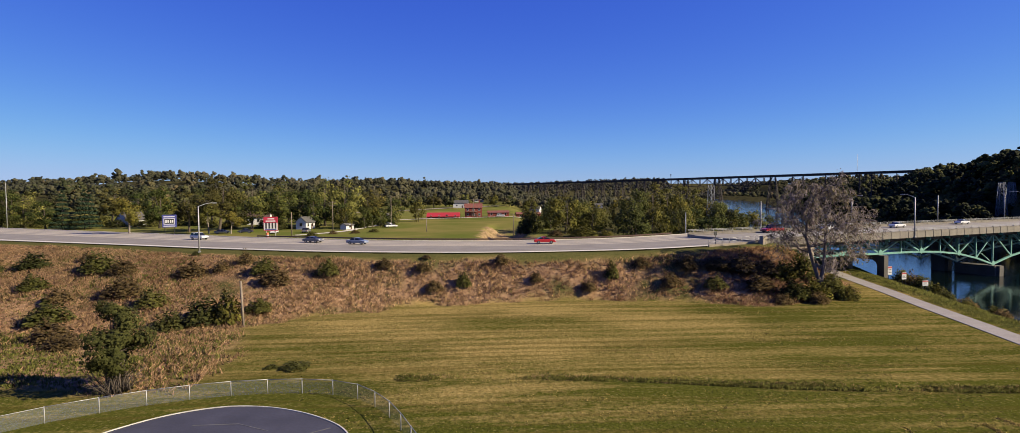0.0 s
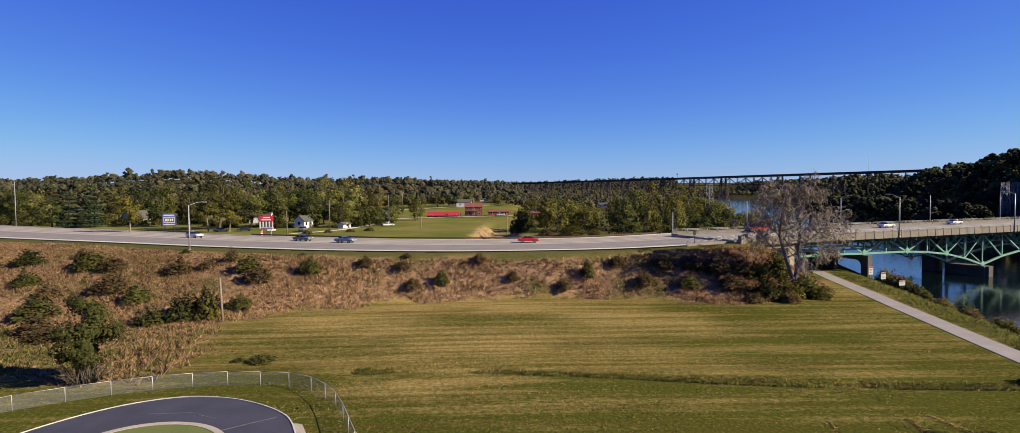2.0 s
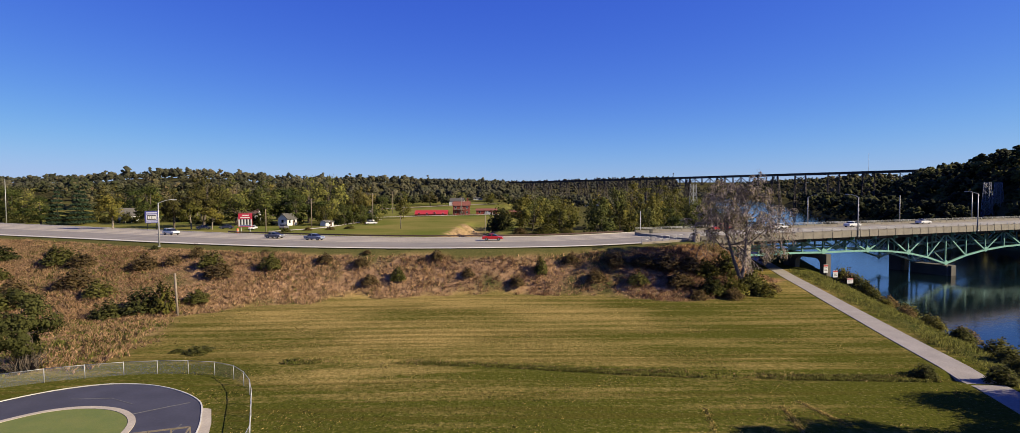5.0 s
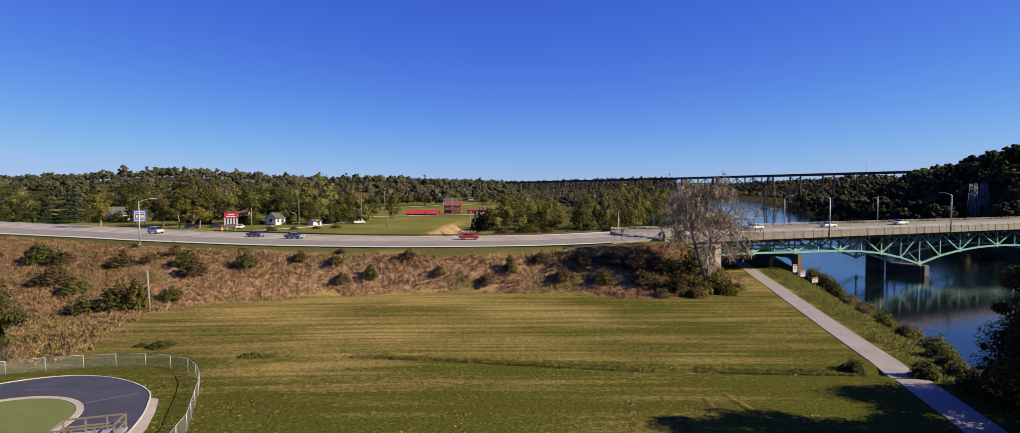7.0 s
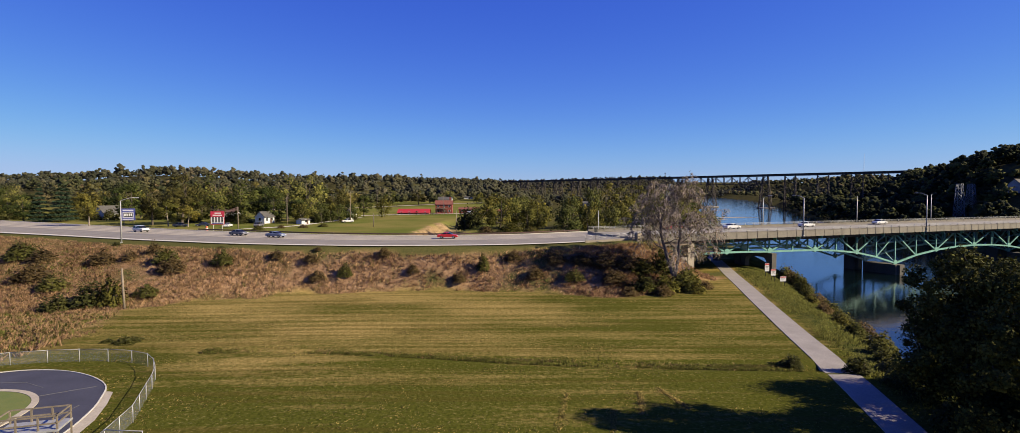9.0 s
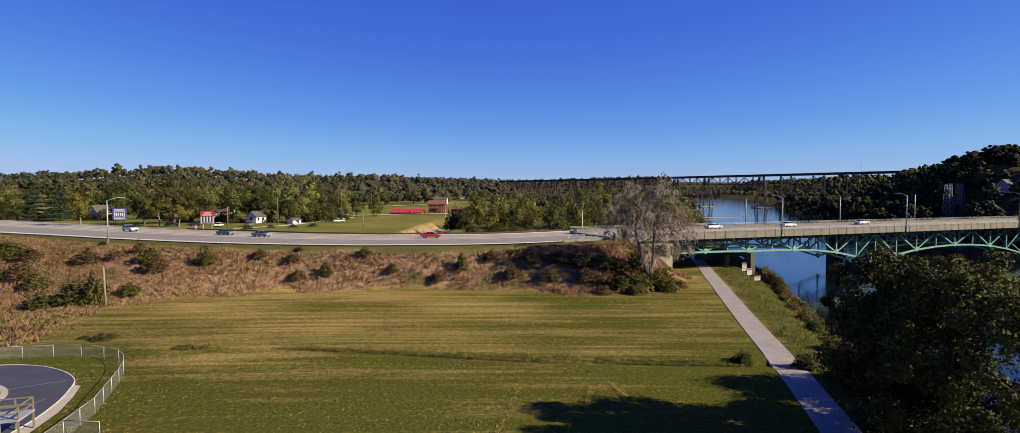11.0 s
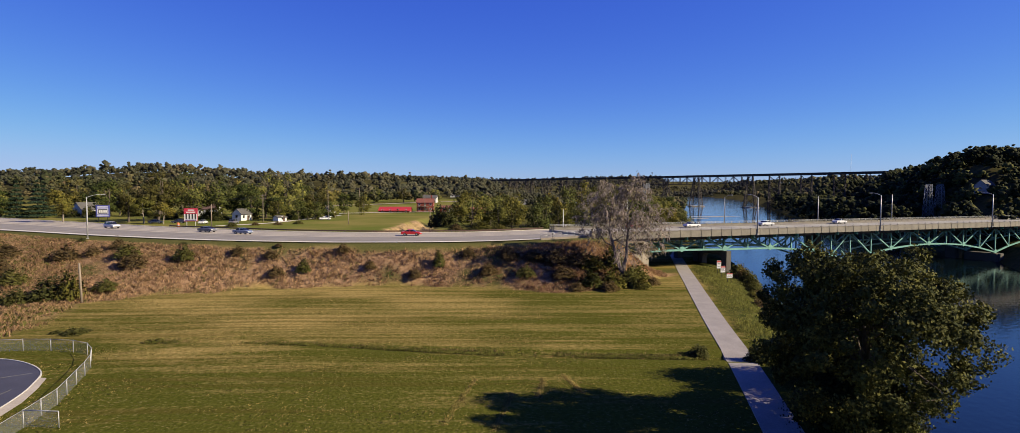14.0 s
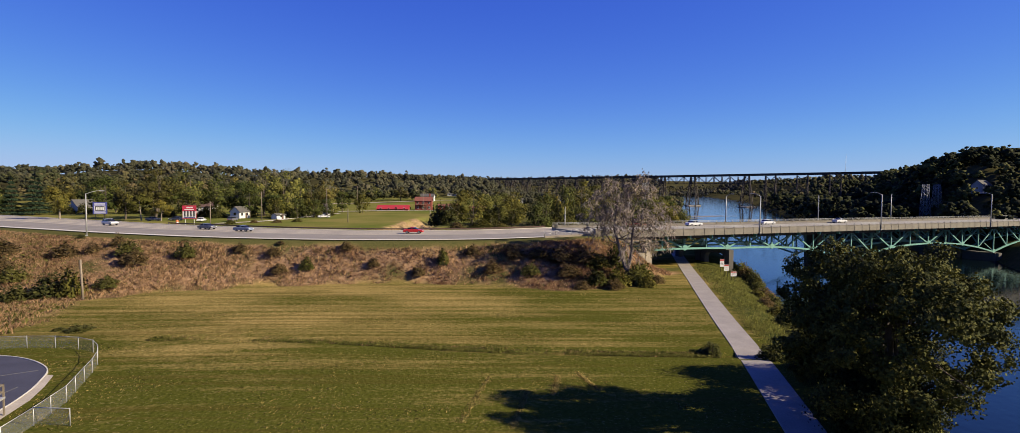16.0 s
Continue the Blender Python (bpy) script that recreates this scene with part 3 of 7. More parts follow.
wood_old = mat("weathered_wood", (0.28, 0.23, 0.17), (0.19, 0.15, 0.11), 3, 0.9, 0.3)
red_paint = mat("red_paint", (0.50, 0.05, 0.035), (0.36, 0.03, 0.025), 1, 0.6)
glass_dark = mat("dark_glass", (0.015, 0.018, 0.022), (0.02, 0.022, 0.026), 1, 0.08)


# ---- road ----
def strip(edge0, edge1, xs, lift, thick=0.0):
    """A strip between two lines across the land, following the road's height."""
    bm = bmesh.new()
    rows = []
    for x in xs:
        z = float(road_z(x)) + lift
        a, b = bm.verts.new((x, float(edge0(x)), z)), bm.verts.new((x, float(edge1(x)), z))
        rows.append((a, b))
    for (a, b), (c, d) in zip(rows, rows[1:]):
        bm.faces.new((a, c, d, b)).smooth = True
    if thick:
        ret = bmesh.ops.extrude_face_region(bm, geom=bm.faces[:])
        bmesh.ops.translate(bm, vec=(0, 0, thick), verts=[v for v in ret["geom"] if isinstance(v, bmesh.types.BMVert)])
        bmesh.ops.recalc_face_normals(bm, faces=bm.faces[:])
    return bm


def across(f):
    return lambda x: near_edge(x) + (far_edge(x) - near_edge(x)) * f


rx = np.arange(-416, 58, 4.0)
road = tagged(part("road", strip(across(0.06), across(0.50), rx, 0.0), asphalt), "grey asphalt carriageway curving along the embankment", "road", kind="structure")
part("far_carriageway", strip(across(0.503), across(0.985), rx, 0.0), asphalt_far, road, "paler worn concrete carriageway")
part("centre_joint", strip(across(0.4985), across(0.5035), rx, 0.006), black, road)
tagged(part("road_shoulder", strip(across(0.0), across(0.06), rx, 0.0, 0.05), kerb_c), "pale concrete shoulder and kerb", "kerb", kind="structure")
tagged(part("far_kerb", strip(across(0.985), across(1.0), rx, 0.0, 0.16), kerb_c), "low pale concrete kerb", "kerb", kind="structure")

wear = mat("tyre_worn_asphalt", (0.20, 0.18, 0.155), (0.27, 0.24, 0.20), 0.12, 0.85, 0.1, fine=3)
for f0 in (0.135, 0.225, 0.345, 0.435, 0.60, 0.72, 0.83, 0.925):
    part("tyre_wear", strip(across(f0 - 0.016), across(f0 + 0.016), rx, 0.005), wear, road, "darker worn wheel track")

# ---- riverside path ----
py = np.arange(-40, 152, 2.0)
bm = bmesh.new()
prow = []
for y in py:
    c = float(path_mid(y))
    prow.append([bm.verts.new((c + o, y, height(c, y) + dz)) for o, dz in ((-1.58, -0.2), (-1.5, 0.06), (1.5, 0.06), (1.58, -0.2))])
for a, b in zip(prow, prow[1:]):
    for k in range(3):
        bm.faces.new((a[k], a[k + 1], b[k + 1], b[k]))
footpath = tagged(part("footpath", bm, path_c), "pale concrete riverside path", "path", kind="structure")


# ---- road bridge ----
def bp(s, off, z):
    q = BO + BU * s + BN * off
    return Vector((q[0], q[1], z))


def bridge_box(bm, s0, s1, o0, o1, z0, z1):
    """A block in the bridge's own directions."""
    m = Matrix(((BU[0], BN[0], 0, BO[0]), (BU[1], BN[1], 0, BO[1]), (0, 0, 1, 0), (0, 0, 0, 1)))
    add_box(bm, s0, s1, o0, o1, z0, z1, m)


S0, S1, WID, LIP = -38.0, 190.0, 20.4, -1.2
bridge = thing("road_bridge", pose(0, 0, 0), "teal steel deck truss road bridge with concrete parapets over the river", "bridge")
bm = bmesh.new()
bridge_box(bm, S0, S1, LIP, WID, 7.75, 8.45)
part("deck", bm, concrete, bridge)
bm = bmesh.new()
bridge_box(bm, S0, S1, LIP + 2.2, WID - 2.2, 8.452, 8.47)
part("roadway", bm, asphalt, bridge, "worn grey roadway")
for o0, o1 in ((LIP, LIP + 2.2), (WID - 2.2, WID)):
    bm = bmesh.new()
    bridge_box(bm, S0, S1, o0, o1, 8.452, 8.62)
    part("sidewalk", bm, parapet_c, bridge)
for o in (LIP - 0.18, WID - 0.12):
    bm = bmesh.new()
    bridge_box(bm, S0, S1, o, o + 0.3, 7.55, 9.0)
    bridge_box(bm, S0, S1, o - 0.05, o + 0.35, 9.0, 9.12)
    part("parapet", bm, parapet_c, bridge, "stained grey-beige concrete parapet")
    for k in range(76):
        s = S0 + 1.5 + 3.0 * k
        bm = bmesh.new()
        bridge_box(bm, s - 0.16, s + 0.16, o - 0.06, o + 0.36, 7.6, 9.2)
        part("parapet_post", bm, parapet_c, bridge)
        bm = bmesh.new()
        bridge_box(bm, s - 0.04, s + 0.04, o + 0.11, o + 0.19, 9.12, 9.70)
        part("rail_post", bm, galv, bridge)
    for z in (9.40, 9.67):
        bm = bmesh.new()
        bridge_box(bm, S0, S1, o + 0.12, o + 0.18, z - 0.035, z + 0.035)
        part("rail", bm, galv, bridge)
TOPZ = 7.1
low = [(-25.8, 4.3), (-19.35, 4.3), (-12.9, 4.3), (-6.45, 4.2), (0.0, 4.0), (7.37, 3.95), (14.7, 3.8), (22.1, 3.4), (29.5, 2.6), (36.8, 1.2), (44.2, -0.8),
       (52.6, 1.0), (61.0, 2.1), (69.4, 2.7), (77.85, 2.9), (86.3, 2.7), (94.7, 2.1), (103.1, 0.9), (111.5, -0.8),
       (118.9, 1.0), (126.3, 2.3), (133.6, 3.2), (141.0, 3.7), (148.4, 3.9), (155.7, 4.0), (163, 4.0), (170, 4.0), (177, 4.0), (184, 4.0)]
fans = {2, 4, 6, 8, 12, 14, 16, 20, 22, 24, 26}


def truss(off):
    for (s, z), (s2, z2) in zip(low, low[1:]):
        m_ = bmesh.new()
        add_beam(m_, bp(s, off, z), bp(s2, off, z2), 0.42, 0.42)
        part("bottom_chord", m_, teal, bridge)
    m_ = bmesh.new()
    add_beam(m_, bp(low[0][0], off, TOPZ), bp(low[-1][0], off, TOPZ), 0.42, 0.5)
    part("top_chord", m_, teal, bridge)
    for i, (s, z) in enumerate(low):
        m_ = bmesh.new()
        add_beam(m_, bp(s, off, z), bp(s, off, TOPZ), 0.3, 0.3, up=(BU[0], BU[1], 0))
        part("vertical", m_, teal, bridge)
        ends = []
        if i in fans:
            ends = [i - 1, i + 1]
        elif i in (9, 17):
            ends = [i + 1]
        elif i in (11, 19):
            ends = [i - 1]
        for j in ends:
            if 0 <= j < len(low):
                m_ = bmesh.new()
                add_beam(m_, bp(s, off, z), bp(low[j][0], off, TOPZ), 0.28, 0.32)
                part("diagonal", m_, teal, bridge)
        if i in fans or i in (4, 10, 18):
            m_ = bmesh.new()
            mm = Matrix(((BU[0], BN[0], 0, 0), (BU[1], BN[1], 0, 0), (0, 0, 1, 0), (0, 0, 0, 1)))
            mm.translation = bp(s, off, z + 0.25)
            bmesh.ops.create_cone(m_, cap_ends=True, segments=6, radius1=0.75, radius2=0.75, depth=0.46, matrix=mm @ Matrix.Rotation(radians(90), 4, "X"))
            part("gusset", m_, teal, bridge)


for off in (1.5, 9.6, 18.6):
    truss(off)
for i, (s, z) in enumerate(low[:-6]):
    bm = bmesh.new()
    add_beam(bm, bp(s, -0.6, TOPZ + 0.1), bp(s, 19.8, TOPZ + 0.1), 0.35, 0.8)
    part("floor_beam", bm, teal, bridge)
    if i % 2 == 0:
        bm = bmesh.new()
        add_beam(bm, bp(s, 1.5, z + 0.2), bp(s, 9.6, TOPZ), 0.22, 0.22)
        add_beam(bm, bp(s, 9.6, z + 0.2), bp(s, 18.6, TOPZ), 0.22, 0.22)
        part("sway_brace", bm, teal, bridge)


def wall_with_arch(s, o0, o1, thick, z0, z1, arch0, arch1, ztop):
    """A cross wall with one round-cornered opening."""
    m_ = bmesh.new()
    r = 1.4
    prof = [(arch0, z0)] + [(arch0 + r - r * math.cos(a), ztop - r + r * math.sin(a)) for a in np.linspace(0, math.pi / 2, 6)]
    prof += [(arch1 - r + r * math.sin(a), ztop - r + r * math.cos(a)) for a in np.linspace(0, math.pi / 2, 6)] + [(arch1, z0)]
    outline = [(o0, z0), (o0, z1), (o1, z1), (o1, z0)] + prof[::-1]
    vs = [m_.verts.new(bp(s - thick / 2, o, z)) for o, z in outline]
    f_ = m_.faces.new(vs)
    ret = bmesh.ops.extrude_face_region(m_, geom=[f_])
    bmesh.ops.translate(m_, vec=(BU[0] * thick, BU[1] * thick, 0), verts=[v for v in ret["geom"] if isinstance(v, bmesh.types.BMVert)])
    bmesh.ops.triangulate(m_, faces=[q for q in m_.faces if len(q.verts) > 4])
    bmesh.ops.recalc_face_normals(m_, faces=m_.faces[:])
    return m_


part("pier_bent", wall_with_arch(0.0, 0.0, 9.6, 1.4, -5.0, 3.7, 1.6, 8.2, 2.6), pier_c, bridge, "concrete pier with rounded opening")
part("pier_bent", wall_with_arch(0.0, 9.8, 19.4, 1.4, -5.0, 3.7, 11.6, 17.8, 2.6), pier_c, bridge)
for s in (44.2, 111.5):
    for o0, o1, top_ in ((-0.5, 9.5, -1.1), (11.0, 15.2, 6.4)):
        bm = bmesh.new()
        bridge_box(bm, s - 1.6, s + 1.6, o0, o1, -6.5, top_)
        bmesh.ops.bevel(bm, geom=[e for e in bm.edges if abs((e.verts[0].co - e.verts[1].co).z) > 1], offset=0.7, segments=2, affect="EDGES")
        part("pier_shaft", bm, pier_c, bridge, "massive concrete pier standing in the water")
bm = bmesh.new()
bridge_box(bm, S0 - 2, -24.6, -0.4, WID - 0.4, -1.5, 3.9)
bridge_box(bm, S0 - 2, S0 + 3, LIP + 0.05, WID - 0.05, 3.9, 7.74)
part("abutment", bm, concrete, bridge, "concrete abutment")
bm = bmesh.new()
for off in (-0.5, 4, 9, 14, 19.4):
    bridge_box(bm, S0 + 2.8, -24.8, off - 0.2, off + 0.2, 6.6, 7.69)
part("approach_girders", bm, wood_old, bridge, "brown weathered approach girders")
# stringers added in near-black steel to deepen the shade below the deck
for off in (0.4, 2.6, 4.6, 7.0, 12.0, 14.4, 16.8):
    bm = bmesh.new()
    bridge_box(bm, -24.5, 186, off - 0.15, off + 0.15, 6.75, 7.745)
    part("stringer", bm, rust, bridge, "added stringer in near-black steel for the shade under the deck")
bm = bmesh.new()
bridge_box(bm, -25.3, -23.6, -0.5, 1.6, 1.0, 7.0)
part("bearing_column", bm, concrete, bridge)

# ---- trees ----
bark = mat("bark", (0.11, 0.085, 0.06), (0.065, 0.05, 0.038), 2.5, 0.95, 0.5)
bark_pale = mat("pale_bark", (0.30, 0.255, 0.20), (0.19, 0.155, 0.12), 2.5, 0.95, 0.5)
lf_green = leaf_mat("green_leaves", (0.012, 0.017, 0.005), (0.055, 0.063, 0.015), (0.185, 0.172, 0.044), 0.14)
lf_dark = leaf_mat("dark_leaves", (0.016, 0.026, 0.008), (0.034, 0.046, 0.012), (0.085, 0.092, 0.022))
lf_gold = leaf_mat("turning_leaves", (0.030, 0.036, 0.008), (0.088, 0.084, 0.018), (0.19, 0.15, 0.030))
lf_pine = leaf_mat("pine_needles", (0.012, 0.022, 0.014), (0.02, 0.034, 0.02), (0.03, 0.05, 0.026), 0.1)


def blobs(gen, h, spread, n, low_=0.28):
    """Centres and radii of a crown's clumps."""
    c, r = [], []
    for i in range(n):
        a = gen.uniform(0, 2 * math.pi)
        v = gen.uniform(0, 1)
        z = h * (low_ + (0.90 - low_) * v)
        reach = spread * 0.5 * (math.sin(math.pi * (0.16 + 0.74 * v)) ** 0.7) * gen.uniform(0.35, 0.92)
        c.append((math.cos(a) * reach, math.sin(a) * reach, z))
        r.append(spread * gen.uniform(0.11, 0.23))
    return np.array(c), np.array(r)


def crown_points(gen, c, r, count):
    pick = gen.integers(0, len(c), count)
    d = gen.normal(size=(count, 3))
    d /= np.linalg.norm(d, axis=1)[:, None]
    rad = r[pick] * gen.uniform(0.45, 1.08, count)
    p = c[pick] + d * rad[:, None] * (1, 1, 0.8)
    mid = c.mean(0) - (0, 0, 0.25 * np.ptp(c[:, 2]))
    far = p - mid
    return p, d * 0.75 + far / (np.linalg.norm(far, axis=1)[:, None] + 1e-6) * 0.75


def make_tree(m, h, spread, seed, leaves, count, leaf, label, category="tree", nb=20, low_=0.28, bark_=None, group="", limbs=6, lumps=0):
    gen = np.random.default_rng(seed)
    root = thing("tree", m, label, category, group)
    c, r = blobs(gen, h, spread, nb, low_)
    bm = bmesh.new()
    th = h * (low_ + 0.12)
    lean = gen.normal(size=2) * 0.03 * h
    add_tube(bm, [(0, 0, -0.4), (0, 0, 0.1), (lean[0] * 0.5, lean[1] * 0.5, th * 0.6), (lean[0], lean[1], th), (lean[0] * 1.2, lean[1] * 1.2, h * 0.75)],
             [h * 0.034, h * 0.026, h * 0.02, h * 0.015, h * 0.004], 7)
    for i in range(min(limbs, nb)):
        e = Vector(c[i])
        a = Vector((lean[0], lean[1], th * gen.uniform(0.75, 1.15)))
        mid = a.lerp(e, 0.5) + Vector((0, 0, -0.05 * h * gen.uniform(0, 1)))
        add_tube(bm, [a, mid, e], [h * 0.011, h * 0.007, h * 0.002], 5)
    part("trunk", bm, bark_ or bark, root)
    p, out = crown_points(gen, c, r, count)
    v, n = leaf_quads(p, leaf, gen, out=out, bias=1.5)
    # the solid leaf clumps under the loose leaves
    kc = lumps or nb * 6
    pc, oc = crown_points(gen, c, r * 0.92, kc)
    rc = gen.uniform(0.55, 1.25, kc) * spread * (0.30 / kc ** 0.5 + 0.012)
    part_of("crown", clumps_mesh("crown", pc, rc, oc, gen, v, n, out), leaves, root)
    return root


def tree_at(k, x, y, top, wide):
    """A copy of a tree kind, its crown's top at that height and as wide as given."""
    h, w = SIZES[k]
    z = height(x, y)
    m = pose(x, y, z - 0.1, 0, 0, rnd.uniform(0, 360)) @ Matrix.Diagonal((wide / w, wide / w, (top - z) / h, 1))
    return copy_thing(kinds[k], m)


def put(x, y, dz=0.0, turn=0.0, size=1.0):
    return pose(x, y, height(x, y) + dz, 0, 0, turn) @ Matrix.Scale(size, 4)

# ---- lamps and poles ----
def street_lamp(m, h, arm, label, group="street lamps"):
    root = thing("street_lamp", m, label, "lamp", group)
    part("pole", tube([(0, 0, -0.3), (0, 0, h * 0.5), (0, 0, h)], [0.16, 0.13, 0.09], 8), galv, root)
    part("base_plate", box(-0.25, 0.25, -0.25, 0.25, -0.05, 0.12, 0.02), galv, root)
    if arm:
        pts = [(0, 0, h - 0.1)] + [(arm * t, 0, h - 0.1 + 0.75 * math.sin(t * math.pi / 2)) for t in (0.2, 0.45, 0.7, 1.0)]
        part("arm", tube(pts, [0.07, 0.06, 0.055, 0.05, 0.045], 6), galv, root)
        bm = box(arm - 0.1, arm + 0.75, -0.16, 0.16, h + 0.50, h + 0.68, 0.05)
        part("lamp_head", bm, galv, root, "flat grey cobra lamp head")
    return root


BANG = math.degrees(math.atan2(BU[1], BU[0]))
for s, off, h in ((7.4, -1.45, 9.0), (51.9, -1.45, 9.6), (103.5, -1.45, 10.0)):
    p = bp(s, off, 7.7)
    street_lamp(pose(p.x, p.y, p.z, 0, 0, BANG + 90), h, 2.4, "tall galvanised street lamp with a curved arm on the bridge parapet")
for s, h in ((-15.0, 7.6), (18.2, 8.2), (56.0, 8.6), (91.0, 9.2)):
    p = bp(s, WID + 0.35, 8.4)
    street_lamp(pose(p.x, p.y, p.z, 0, 0, BANG - 90), h, 2.2 if s in (18.2,) else 0, "slim galvanised lamp pole on the far parapet of the bridge")
street_lamp(pose(-57, 109.8, height(-57, 109.8), 0, 0, 35), 9.3, 2.6, "pale street lamp with a side arm at the road shoulder")
street_lamp(pose(-204, 229, height(-204, 229), 0, 0, 0), 19.6, 0, "tall pale pole beside the road")
street_lamp(pose(52, 140.2, height(52, 140.2), 0, 0, 0), 13.2 - height(52, 140.2), 0, "plain pale pole on the far side of the road")


def utility_pole(m, h, arms, label):
    root = thing("utility_pole", m, label, "pole", "utility poles")
    part("pole", tube([(0, 0, -0.5), (0, 0, h)], [0.17, 0.12], 8), wood_old, root)
    for i in range(arms):
        z = h - 0.5 - 1.1 * i
        part("cross_arm", box(-1.3, 1.3, -0.06, 0.06, z - 0.07, z + 0.07, 0.01), wood_old, root)
        for x in (-1.15, -0.4, 0.4, 1.15):
            part("insulator", tube([(x, 0, z + 0.06), (x, 0, z + 0.14), (x, 0, z + 0.26)], [0.05, 0.07, 0.03], 6), glass_dark, root)
    return root


def stand(x, y, top, arms, label, turn=0):
    z = height(x, y)
    return utility_pole(pose(x, y, z, 0, 0, turn), top - z, arms, label)


stand(-57, 195, 17.0, 2, "wooden utility pole with two cross arms in the yard")
stand(-60, 165, 13.8, 0, "short weathered wooden pole by the red billboard")
stand(-22.3, 187.8, 11.0, 0, "short bare wooden pole in the open lawn")
stand(-42, 224, 19.0, 1, "wooden utility pole by the tree line")
stand(-118, 226, 18.0, 1, "wooden utility pole among the trees")
stand(-12, 300, 17.5, 1, "pale wooden utility pole beside the red house")
stand(-58, 330, 21, 1, "distant wooden utility pole")
stand(8, 186, 12.0, 0, "white-wrapped wooden pole by the creek")
stub = thing("wooden_post", pose(-32.9, 77.6, height(-32.9, 77.6), 0, -2.2, 0), "weathered grey cut-off utility pole at the field's edge", "post")
part("shaft", tube([(0, 0, -0.5), (0, 0, 3), (0, 0, 6.5)], [0.19, 0.17, 0.15], 9), wood_old, stub)
for x, y, a in ((45, 104, 8.6),):
    pm = thing("road_sign", pose(46.3, 106.2, float(road_z(46)), 0, 0, 12), "dark back of a small road sign on a post", "sign")
    part("post", tube([(0, 0, -0.4), (0, 0, 2.4)], 0.06, 6), black, pm)
    part("panel", box(-0.35, 0.35, -0.03, 0.03, 1.7, 2.5, 0.02), black, pm)


# overhead wires along the far roadside
wires = thing("overhead_wire", pose(0, 0, 0), "three thin sagging overhead wires between roadside poles", "wire")
for k in range(3):
    ends = [Vector((-204, 229, 26.4 - 1.1 * k)), Vector((-118, 226, 17.6 - 0.35 * k)), Vector((-57, 195, 16.6 - 0.35 * k))]
    for a_, b_ in zip(ends, ends[1:]):
        part("wire", tube([a_.lerp(b_, t) - Vector((0, 0, 2.2 * 4 * t * (1 - t))) for t in np.linspace(0, 1, 9)], 0.035, 4), black, wires)

# rusty guard rail on the far side of the road
guard = thing("guard_rail", pose(0, 0, 0), "low rusty guard rail along the far side of the road", "guard rail")
rail_m = mat("rusty_rail", (0.16, 0.09, 0.06), (0.10, 0.06, 0.045), 1.5, 0.8, 0.2)
gxs = np.arange(-62, 50, 4.0)
for x, x2 in zip(gxs, gxs[1:]):
    a_, b_ = Vector((x, float(far_edge(x)) + 0.7, float(road_z(x)) + 0.42)), Vector((x2, float(far_edge(x2)) + 0.7, float(road_z(x2)) + 0.42))
    bm = bmesh.new()
    add_beam(bm, a_, b_, 0.1, 0.32)
    part("rail", bm, rail_m, guard)
    part("post", box(a_.x - 0.09, a_.x + 0.09, a_.y + 0.02, a_.y + 0.2, a_.z - 0.9, a_.z + 0.2), wood_old, guard)

# ---- signs ----
def notice(m, w, h, zc, label):
    root = thing("notice_sign", m, label, "sign", "notice signs by the path")
    for x in (-w * 0.3, w * 0.3):
        part("post", tube([(x, 0, -0.4), (x, 0, zc + h / 2)], 0.05, 6), black, root)
    part("panel", box(-w / 2, w / 2, -0.07, -0.03, zc - h / 2, zc + h / 2, 0.008), white, root)
    part("header_band", box(-w / 2 + 0.01, w / 2 - 0.01, -0.078, -0.071, zc + h * 0.26, zc + h * 0.48), red_paint, root, "red header band")
    for k in range(3):
        z = zc + h * (0.12 - 0.17 * k)
        part("text_bar", box(-w * 0.36, w * (0.36 - 0.1 * (k % 2)), -0.076, -0.071, z - h * 0.03, z + h * 0.03), black, root)
    return root


for x, y, zc, w, h in ((83.85, 109.9, 1.7, 1.05, 1.75), (82.5, 104.2, 1.42, 1.1, 1.35), (80.95, 96.95, 1.18, 1.3, 0.95)):
    g = height(x, y)
    notice(pose(x, y, g, 0, 0, 12), w, h, zc - g, "white notice board with a red header on dark posts")

bill_blue = mat("billboard_blue", (0.06, 0.07, 0.30), (0.045, 0.055, 0.22), 0.5, 0.5)
bill_red = mat("billboard_red", (0.55, 0.03, 0.07), (0.42, 0.025, 0.05), 0.5, 0.5)
bill_pale = mat("billboard_pale", (0.62, 0.62, 0.75), (0.5, 0.5, 0.62), 0.8, 0.5)


